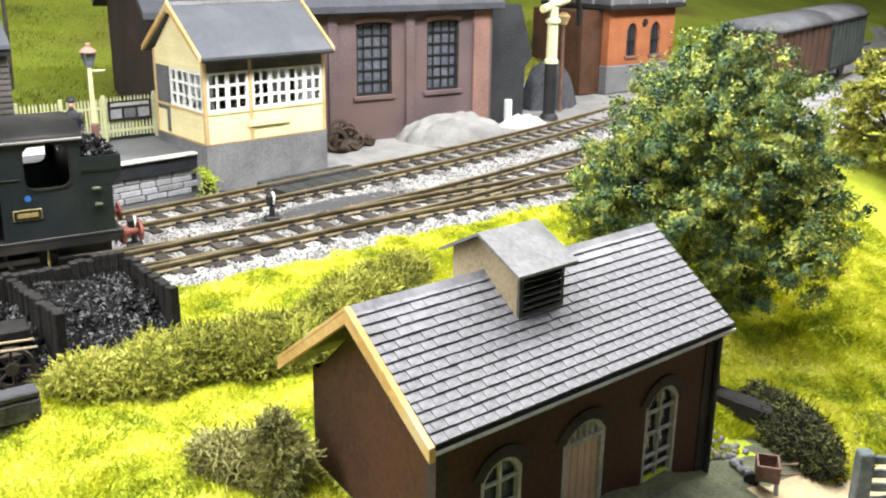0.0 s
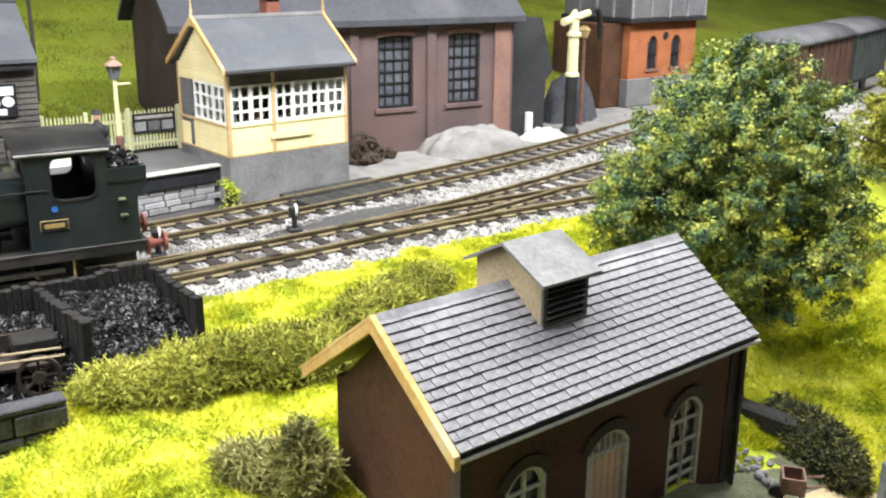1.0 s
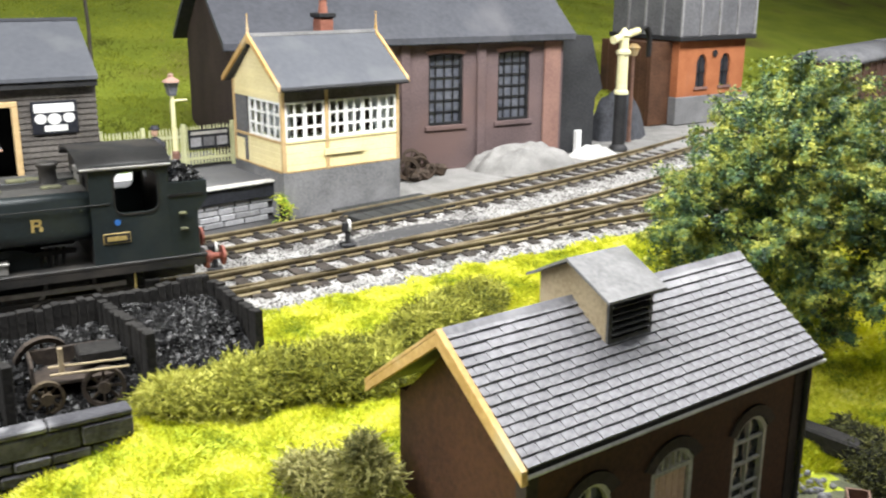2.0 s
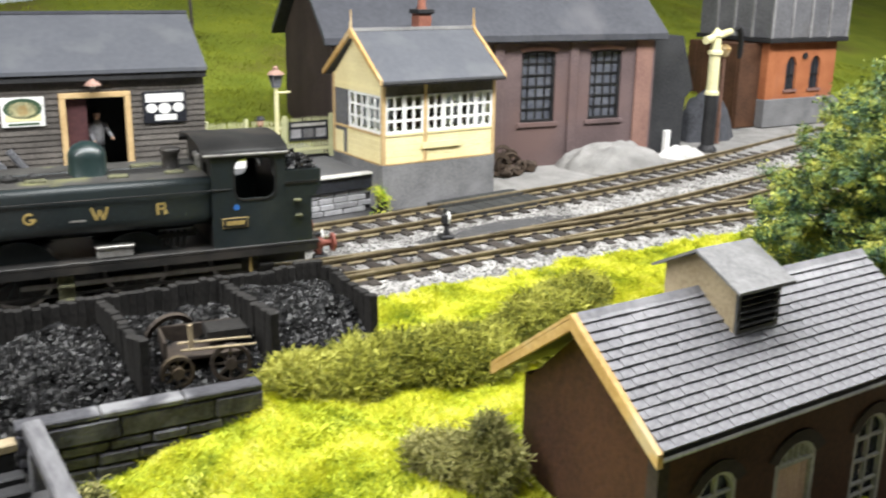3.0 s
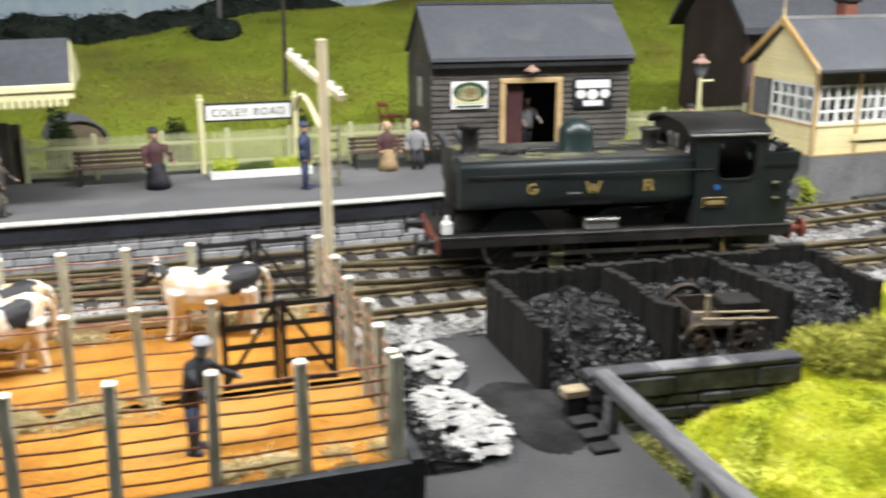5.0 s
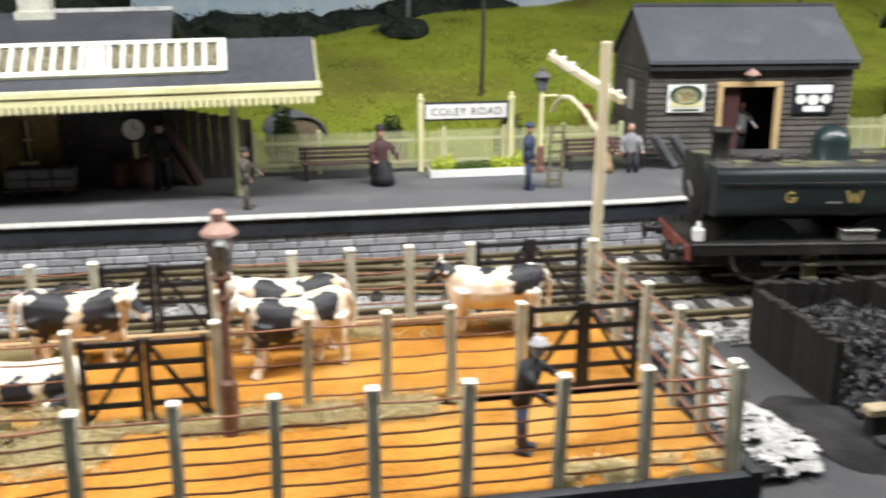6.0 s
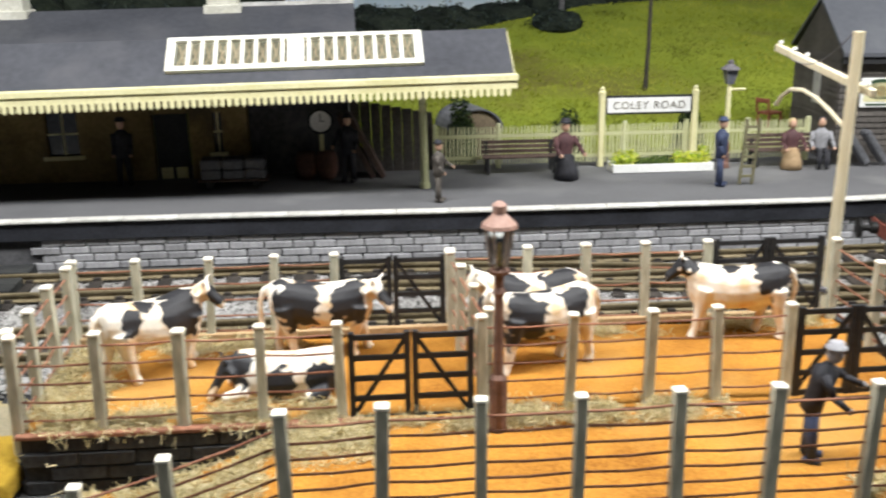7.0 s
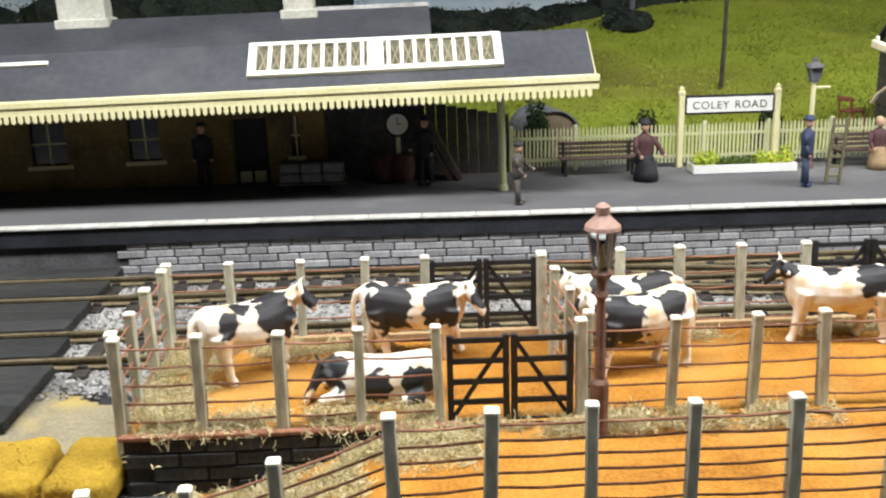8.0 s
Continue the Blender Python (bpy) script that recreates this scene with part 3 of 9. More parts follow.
def along(line, step):
    """Points and headings at even steps on a smooth curve through the line's points."""
    pts = [Vector((*p, 0)) for p in line]
    dense = []
    for i in range(len(pts) - 1):
        p0, p1, p2, p3 = pts[max(i - 1, 0)], pts[i], pts[i + 1], pts[min(i + 2, len(pts) - 1)]
        m1, m2 = (p2 - p0) / 2, (p3 - p1) / 2
        L = (p2 - p1).length
        if (p1 - p0).length > 0.01:
            m1 = m1.normalized() * L
        if (p3 - p2).length > 0.01:
            m2 = m2.normalized() * L
        for k in range(24):
            u = k / 24
            dense.append((2 * u**3 - 3 * u**2 + 1) * p1 + (u**3 - 2 * u**2 + u) * m1 + (-2 * u**3 + 3 * u**2) * p2 + (u**3 - u**2) * m2)
    dense.append(pts[-1])
    out, carry = [], 0.0
    for a, b in zip(dense, dense[1:]):
        d = b - a
        L = d.length
        while carry < L:
            p = a + d * (carry / L)
            out.append((p, math.atan2(d.y, d.x)))
            carry += step
        carry -= L
    return out


SLEEPER_Z, RAIL_Z = 0.12, 0.27


def make_sleeper():
    bm = bmesh.new()
    box(bm, -0.12, 0.12, -0.9, 0.9, -0.10, 0.0, 0.015)
    for s in (-1, 1):
        box(bm, -0.07, 0.07, s * GAUGE / 2 - 0.09, s * GAUGE / 2 + 0.09, 0.0, 0.05)
    ob = part("sleeper", bm, M["sleeper"])
    return ob


def make_track(name, line, label, proto):
    th = thing("railway_track", (0, 0, 0), label, "railway track", "railway tracks")
    for s in (-1, 1):
        bm = bmesh.new()
        rings = []
        for p, a in along(line, 0.6):
            nx, ny = -math.sin(a), math.cos(a)
            c = (p.x + s * GAUGE / 2 * nx, p.y + s * GAUGE / 2 * ny)
            prof = [(-0.075, 0), (0.075, 0), (0.075, 0.02), (0.02, 0.045), (0.02, 0.10), (0.045, 0.115), (0.045, 0.15), (-0.045, 0.15), (-0.045, 0.115), (-0.02, 0.10), (-0.02, 0.045), (-0.075, 0.02)]
            rings.append([(c[0] + u * nx, c[1] + u * ny, SLEEPER_Z + v) for u, v in prof])
        loft(bm, rings)
        part("rail", fixed(bm), M["rail"], th)
    for p, a in along(line, 0.62):
        if not (-20 < p.x < 42):
            continue
        m = spot(p.x, p.y, SLEEPER_Z + random.uniform(-0.012, 0.004), 0, 0, math.degrees(a) + random.uniform(-2, 2))
        piece("sleeper", proto, th, m)
    return th


def make_tracks():
    proto = make_sleeper()
    for name, line in LINES.items():
        make_track(name, line, {"platform": "rusty steel rails of the platform line on dark sleepers", "yard": "rusty steel rails of the yard line on dark sleepers", "branch": "rusty steel rails of the diverging branch on dark sleepers", "crossover": "rusty steel rails of the crossover on dark sleepers"}[name], proto)
    bpy.data.objects.remove(proto)


make_tracks()


def BALLAST_LINES(x):
    return (19.85 + max(0, x - 9) ** 1.6 * 0.022, 17.05 - max(0, x - 13) ** 1.5 * 0.02, 17.1 + max(0, x - 11.5) ** 1.5 * 0.045)


def make_ballast():
    # the bed under the sleepers
    bm = bmesh.new()
    xs = [-45 + i for i in range(25)] + [-20 + 0.35 * i for i in range(150)] + [33 + i for i in range(28)]
    rows = []
    for x in xs:
        hi = BALLAST_LINES(x)[0] + 1.25
        lo = BALLAST_LINES(x)[1] - 1.55
        n = 26
        ring = []
        for j in range(n):
            y = lo + (hi - lo) * j / (n - 1)
            edge = min(1.0, j / 3, (n - 1 - j) / 2)
            ring.append(bm.verts.new((x, y + 0.12 * noise.noise((x, y, 4)), 0.012 + 0.055 * edge + 0.03 * noise.noise((x * 2.5, y * 2.5, 9)))))
        rows.append(ring)
    for a, b in zip(rows, rows[1:]):
        for j in range(len(a) - 1):
            bm.faces.new((a[j], b[j], b[j + 1], a[j + 1])).smooth = True
    place_of("ballast_bed", bm, M["ballast"], "grey ballast bed under the tracks", "ballast")
    # loose stones
    verts, faces = [], []
    dirty_v, dirty_f = [], []
    rnd = random.Random(5)
    count = 0
    while count < 56000:
        x = rnd.uniform(-17, 27)
        lo, hi = BALLAST_LINES(x)[1] - 1.7, BALLAST_LINES(x)[0] + 1.2
        y = rnd.uniform(lo, hi)
        r = rnd.uniform(0.019, 0.043)
        z = 0.07 + (0.025 if r < 0.032 else 0.0)
        rear = BALLAST_LINES(x)[0]
        V_, F_ = (dirty_v, dirty_f) if abs(y - rear) < 1.1 or noise.noise((x * 0.7, y * 0.9, 2)) > 0.12 or (abs(x - 12.4) < 2.6 and abs(y - 18.6) < 0.6) else (verts, faces)
        b = len(V_)
        for k in range(6):
            d = ((1, 0, 0), (-1, 0, 0), (0, 1, 0), (0, -1, 0), (0, 0, 1), (0, 0, -1))[k]
            q = r * rnd.uniform(0.6, 1.15)
            V_.append((x + d[0] * q + rnd.uniform(-0.3, 0.3) * r, y + d[1] * q + rnd.uniform(-0.3, 0.3) * r, z + d[2] * q * 0.7))
        for f in ((0, 2, 4), (2, 1, 4), (1, 3, 4), (3, 0, 4), (2, 0, 5), (1, 2, 5), (3, 1, 5), (0, 3, 5)):
            F_.append(tuple(b + i for i in f))
        count += 1
    stuff("dirty_ballast", dirty_v, dirty_f, M["stone_dirty"], "oily dark ballast stones along the platform line", "ballast")
    stuff("ballast_stones", verts, faces, M["stone_bit"], "loose pale grey ballast stones between the sleepers", "ballast")


def stuff(name, verts, faces, material, label, category, parent=None, smooth=False):
    mesh = bpy.data.meshes.new(name)
    mesh.from_pydata([(x * K, y * K, z * K) for x, y, z in verts], [], faces)
    mesh.materials.append(material)
    if smooth:
        mesh.polygons.foreach_set("use_smooth", [True] * len(mesh.polygons))
    ob = new(name, mesh)
    ob.parent = parent
    if parent is None:
        tagged(ob, label, category, "", "stuff")
    elif label:
        ob["label"] = label
    return ob


make_ballast()


# ---- platform ----
EDGE = [(-45, 21.35), (-14, 21.3), (-5, 21.1), (0, 21.05), (5, 21.35), (11.1, 21.75)]


def edge_y(x):
    for (xa, ya), (xb, yb) in zip(EDGE, EDGE[1:]):
        if x <= xb:
            return ya + (yb - ya) * smooth_step((x - xa) / (xb - xa)) if xb > xa else ya
    return EDGE[-1][1]


def make_platform():
    th = thing("platform", (0, 0, 0), "tarmac station platform with white edge, black band and grey stone face", "platform", "", "structure")
    xs = [-45 + 1.5 * i for i in range(21)] + [-13.5 + 0.5 * i for i in range(50)] + [11.1]
    bm = bmesh.new()
    loft(bm, [[(x, edge_y(x) + 0.25, 0.3), (x, 26.6, 0.3), (x, 26.6, 1.03), (x, edge_y(x) + 0.25, 1.03)] for x in xs])
    part("surface", fixed(bm), M["tarmac"], th)
    bm = bmesh.new()
    loft(bm, [[(x, edge_y(x) + 0.16, 0.0), (x, edge_y(x) + 0.42, 0.0), (x, edge_y(x) + 0.42, 0.70), (x, edge_y(x) + 0.16, 0.70)] for x in xs])
    part("backing_wall", fixed(bm), M["mortar"], th)
    bm = bmesh.new()
    loft(bm, [[(x, edge_y(x) + 0.06, 0.64), (x, edge_y(x) + 0.24, 0.64), (x, edge_y(x) + 0.24, 0.985), (x, edge_y(x) + 0.06, 0.985)] for x in xs])
    part("band", fixed(bm), M["blackedge"], th, "black painted band under the edge")
    # coping slabs, one by one
    x = -20.0
    while x < 11.0:
        L = min(1.05, 11.1 - x)
        a, b = edge_y(x), edge_y(x + L)
        bm = bmesh.new()
        box(bm, 0.005, math.hypot(L, b - a) - 0.005, 0, 0.26, 0, 0.055, 0.012)
        part("coping_slab", bm, M["coping"], th, at=(x, a, 0.985 + random.uniform(0, 0.005), 0, 0, math.degrees(math.atan2(b - a, L))))
        x += L
    bm = bmesh.new()
    box(bm, -45, -20.01, edge_y(-30), edge_y(-30) + 0.26, 0.985, 1.04)
    part("coping_run", bm, M["coping"], th)
    # face stones in four courses
    protos = []
    for L in (0.42, 0.56, 0.68):
        bm = bmesh.new()
        box(bm, 0.012, L - 0.012, -0.05, 0.06, 0.01, 0.15, 0.018)
        protos.append((L, part("stone", bm, M["ashlar"], th)))
    for row in range(4):
        x = -15.5 + 0.2 * (row % 2)
        while x < 10.5:
            L, proto = random.choice(protos)
            a, b = edge_y(x), edge_y(x + L)
            piece("stone", proto, th, spot(x, a + 0.16 + random.uniform(-0.012, 0.012), 0.02 + row * 0.155, 0, 0, math.degrees(math.atan2(b - a, L))))
            x += L
    for L, p in protos:
        bpy.data.objects.remove(p)


make_platform()


# ---- the brown shed in front ----
def tile_roof(th, x0, x1, eave, ridge, courses, width, material, name="slate", thick=0.03, skip=None, single=10):
    """Slates one by one on a slope from eave (y, z) to ridge (y, z)."""
    dy, dz = ridge[0] - eave[0], ridge[1] - eave[1]
    L = math.hypot(dy, dz)
    pitch = math.degrees(math.atan2(dz, dy))
    step = L / courses
    bm = bmesh.new()
    box(bm, 0.003, width - 0.003, 0, step * 1.12, 0, thick, 0.004)
    proto = part(name, bm, material, th)
    bm = bmesh.new()
    box(bm, 0.003, width / 2 - 0.003, 0, step * 1.12, 0, thick, 0.004)
    half = part(name, bm, material, th)
    lean = math.degrees(math.atan2(thick * 0.8, step))
    rest = bmesh.new()
    for r in range(courses):
        u = r * step / L
        x = x0 - (width / 2 if r % 2 else 0)
        while x < x1 - 0.01:
            use, at_x = proto, x
            if x < x0 - 0.01:
                use, at_x = half, x0
            elif x + width > x1 + 0.01:
                use = half
            if not (skip and skip(at_x + width / 2, eave[0] + dy * u)):
                if r >= single:
                    wd = width / 2 if use is half else width
                    box(rest, 0.003, wd - 0.003, 0, step * 1.12, 0, thick, 0, 0, pose(at_x, eave[0] + dy * u, eave[1] + dz * u + 0.03 + random.uniform(0, 0.008), pitch - lean, 0, random.uniform(-0.4, 0.4)))
                    x += width
                    continue
                piece(name, use, th, spot(at_x, eave[0] + dy * u, eave[1] + dz * u + 0.03 + random.uniform(0, 0.008), pitch - lean, 0, random.uniform(-0.15, 0.15)))
            x += width
    tagged(part("upper_slating", rest, material, th), kind="stuff")
    bpy.data.objects.remove(proto)
    bpy.data.objects.remove(half)


def hood_strip(bm, outer, inner, a, b):
    """The open arch of a hood between two curves, from a to b along y."""
    loft(bm, [[(o[0], a, o[1]), (o[0], b, o[1]), (i[0], b, i[1]), (i[0], a, i[1])] for o, i in zip(outer, inner)])


def glazed_arch(th, x0, x1, z0, z1, rise, y, cols, rows_z, frame_mat, wall_arch, pane_mat, bars=0.035):
    """An arched window: brick hood, frame, glazing bars and pane, on a wall that faces -y at y."""
    bm = bmesh.new()
    outer = arch(x0 - 0.14, x1 + 0.14, 0, z1 + 0.15, rise + 0.08)[2:]
    inner = arch(x0, x1, 0, z1, rise)[2:]
    hood_strip(bm, outer, inner, y - 0.05, y - 0.021)
    part("hood", fixed(bm), wall_arch, th)
    w = joint("window", th)
    bm = bmesh.new()
    ring_slab(bm, arch(x0, x1, z0, z1, rise), arch(x0 + 0.05, x1 - 0.05, z0 + 0.05, z1 - 0.05, rise), y - 0.02, y + 0.06)
    part("window_frame", fixed(bm), frame_mat, w)
    for c in range(1, cols):
        x = x0 + (x1 - x0) * c / cols
        bm = bmesh.new()
        box(bm, x - bars / 2, x + bars / 2, y, y + 0.05, z0 + 0.05, z1 - 0.06)
        part("glazing_bar", bm, frame_mat, w)
    for z in rows_z:
        bm = bmesh.new()
        box(bm, x0 + 0.05, x1 - 0.05, y + 0.004, y + 0.046, z - bars / 2, z + bars / 2)
        part("glazing_bar", bm, frame_mat, w)
    bm = bmesh.new()
    slab(bm, arch(x0 + 0.02, x1 - 0.02, z0 + 0.02, z1 - 0.02, rise), y + 0.07, y + 0.085)
    part("pane", fixed(bm), pane_mat, w)


def make_shed():
    X0, X1, Y0, Y1, FLOOR, EAVE, RIDGE = 5.9, 10.86, 6.92, 9.26, -1.75, 1.2, 2.31
    YM = 8.1
    th = thing("brick_shed", (0, 0, 0), "small dark brown brick shed with grey slate roof and louvred vent", "shed")
    # front wall with three real openings
    holes = [(6.56, 7.2, -0.75, 0.62, 0.2), (7.9, 8.66, -1.65, 0.63, 0.22), (9.47, 10.15, -0.78, 0.62, 0.22)]
    cells = [X0] + [v for h in holes for v in (h[0] - 0.14, h[1] + 0.14)] + [X1]
    for i in range(0, len(cells), 2):
        bm = bmesh.new()
        box(bm, cells[i], cells[i + 1], Y0, Y0 + 0.14, FLOOR, EAVE)
        part("wall", bm, M["brown_wall"], th)
    for x0, x1, z0, z1, rise in holes:
        bm = bmesh.new()
        ring_slab(bm, outline_rect(x0 - 0.14, x1 + 0.14, FLOOR, EAVE), arch(x0, x1, z0, z1, rise), Y0, Y0 + 0.14)
        part("window_bay", fixed(bm), M["brown_wall"], th)
    for y0, y1, x0, x1 in ((Y1 - 0.14, Y1, X0, X1),):
        bm = bmesh.new()
        box(bm, x0, x1, y0, y1, FLOOR, EAVE)
        part("wall", bm, M["brown_wall"], th)
    for x in (X0, X1 - 0.14):
        bm = bmesh.new()
        slab(bm, [(Y0 + 0.14, FLOOR), (Y1 - 0.14, FLOOR), (Y1 - 0.14, EAVE + 0.02), (YM, RIDGE - 0.1), (Y0 + 0.14, EAVE + 0.02)], x, x + 0.14, "x")
        part("gable", fixed(bm), M["brown_wall"], th)
    bm = bmesh.new()
    box(bm, X0 - 0.025, X0 + 0.14, Y0 - 0.025, Y0 + 0.14, FLOOR, EAVE - 0.03)
    part("corner_pier", bm, M["brown_dark"], th)
    bm = bmesh.new()
    box(bm, X1 - 0.18, X1 + 0.02, Y0 - 0.02, Y0 + 0.16, FLOOR, EAVE - 0.05)
    part("corner_pier", bm, M["brown_dark"], th)
    # roof boards
    for sgn, eave_y in ((1, 6.68), (-1, 9.5)):
        bm = bmesh.new()
        e, r = (eave_y, 1.27), (YM, RIDGE)
        slab(bm, [(e[0], e[1]), (r[0], r[1]), (r[0], r[1] - 0.07), (e[0], e[1] - 0.07)], 5.7, 10.9, "x")
        part("roof", fixed(bm), M["dark"], th)
    skip = lambda x, y: 7.66 < x < 8.36 and y > 7.52
    tile_roof(th, 5.66, 10.88, (6.66, 1.265), (YM, RIDGE), 14, 0.18, M["slate"], skip=skip)
    bm = bmesh.new()
    slab(bm, [(9.5, 1.28), (YM, RIDGE + 0.015), (YM, RIDGE + 0.05), (9.52, 1.315)], 5.66, 10.88, "x")
    part("roof_back", fixed(bm), M["slate"], th)
    bm = bmesh.new()
    slab(bm, [(YM - 0.09, RIDGE - 0.01), (YM, RIDGE + 0.075), (YM + 0.09, RIDGE - 0.01), (YM, RIDGE + 0.03)], 5.66, 10.88, "x")
    part("ridge", fixed(bm), M["slate"], th)
    # bargeboards on the near gable
    for e in (6.65, 9.55):
        bm = bmesh.new()
        slab(bm, [(e, 1.25), (YM, RIDGE + 0.03), (YM, RIDGE - 0.12), (e, 1.13)], 5.58, 5.665, "x")
        part("bargeboard", fixed(bm), M["barge"], th, "weathered ochre bargeboard")
        bm = bmesh.new()
        slab(bm, [(e, 1.30), (YM, RIDGE + 0.075), (YM, RIDGE + 0.032), (e, 1.252)], 5.575, 5.655, "x")
        part("verge", fixed(bm), M["barge"], th)
    bm = bmesh.new()
    lathe(bm, (5.66, 6.66, 1.21), [(0.024, 0), (0.024, 5.26)], 8, 0, "x")
    part("gutter", fixed(bm), M["plaster_grey"], th)
    # door and windows
    glazed_arch(th, *holes[0], Y0 + 0.02, 2, [-0.4, -0.02, 0.3], M["plaster_grey"], M["brown_dark"], M["pane"])
    glazed_arch(th, *holes[2], Y0 + 0.02, 2, [-0.55, -0.38, -0.05, 0.27], M["plaster_grey"], M["brown_dark"], M["pane"])
    x0, x1, z0, z1, rise = holes[1]
    glazed_arch(th, x0, x1, 0.32, z1, rise, Y0 + 0.02, 7, [], M["plaster_grey"], M["brown_dark"], M["pane_pale"], 0.03)
    d = joint("door", th)
    for i in range(5):
        w = (x1 - x0 - 0.14) / 5
        bm = bmesh.new()
        box(bm, x0 + 0.07 + i * w + 0.004, x0 + 0.07 + (i + 1) * w - 0.004, Y0 + 0.04, Y0 + 0.09, z0, 0.30, 0.006)
        part("plank", bm, M["door_pink"], d)
    for x in (x0, x1 - 0.07):
        bm = bmesh.new()
        box(bm, x, x + 0.07, Y0 + 0.0, Y0 + 0.1, z0, 0.32)
        part("jamb", bm, M["plaster_grey"], d)
    bm = bmesh.new()
    ball(bm, (x0 + 0.17, Y0 + 0.025, -0.75), 0.03, 8, 6)
    part("handle", bm, M["steel"], d)
    # vent on the ridge
    v = joint("roof_vent", th)
    gable_ = [(7.52, 1.8), (8.66, 1.8), (8.66, 2.54), (YM, 2.80), (7.52, 2.54)]
    bm = bmesh.new()
    slab(bm, gable_, 7.62, 7.68, "x")
    slab(bm, gable_, 8.32, 8.38, "x")
    box(bm, 7.68, 8.32, 8.6, 8.66, 1.85, 2.54)
    part("vent_body", fixed(bm), M["stone_tan"], v)
    for i in range(6):
        bm = bmesh.new()
        z = 2.03 + i * 0.085
        slab(bm, [(7.46, z), (7.475, z - 0.014), (7.56, z + 0.03), (7.545, z + 0.044)], 7.68, 8.32, "x")
        part("louvre", fixed(bm), M["louvre"], v)
    bm = bmesh.new()
    for x in (7.62, 8.32):
        box(bm, x, x + 0.06, 7.485, 7.525, 1.88, 2.54)
    box(bm, 7.68, 8.32, 7.485, 7.525, 1.88, 1.98)
    part("vent_frame", bm, M["louvre"], v)
    bm = bmesh.new()
    box(bm, 7.68, 8.32, 7.63, 7.65, 1.9, 2.54)
    part("vent_back", bm, M["dark"], v)
    for e in (7.38, 8.8):
        bm = bmesh.new()
        slab(bm, [(e, 2.50), (YM, 2.86), (YM, 2.82), (e, 2.465)], 7.5, 8.5, "x")
        part("vent_roof", fixed(bm), M["vent_lead"], v)
    # down pipe
    bm = bmesh.new()
    rod(bm, (10.9, 6.86, 1.1), (10.9, 6.86, -1.7), 0.045)
    part("downpipe", bm, M["dark"], th)


M["louvre"] = surface("louvre_grey", (0.05, 0.05, 0.05), (0.11, 0.11, 0.108), 0.7, 60, 600, 0.3)
M["vent_lead"] = surface("weathered_lead", (0.11, 0.109, 0.11), (0.23, 0.228, 0.228), 0.75, 70, 500, 0.5, spread=0.8, stain=(0.09, 0.09, 0.088), stain_scale=40)
M["plaster_grey"] = surface("grey_white_frame", (0.30, 0.29, 0.275), (0.52, 0.51, 0.48), 0.75, 60, 600, 0.2)
M["door_pink"] = surface("faded_pink_door", (0.46, 0.31, 0.25), (0.60, 0.43, 0.36), 0.7, 60, 600, 0.2, piece_shift=0.08)
make_shed()


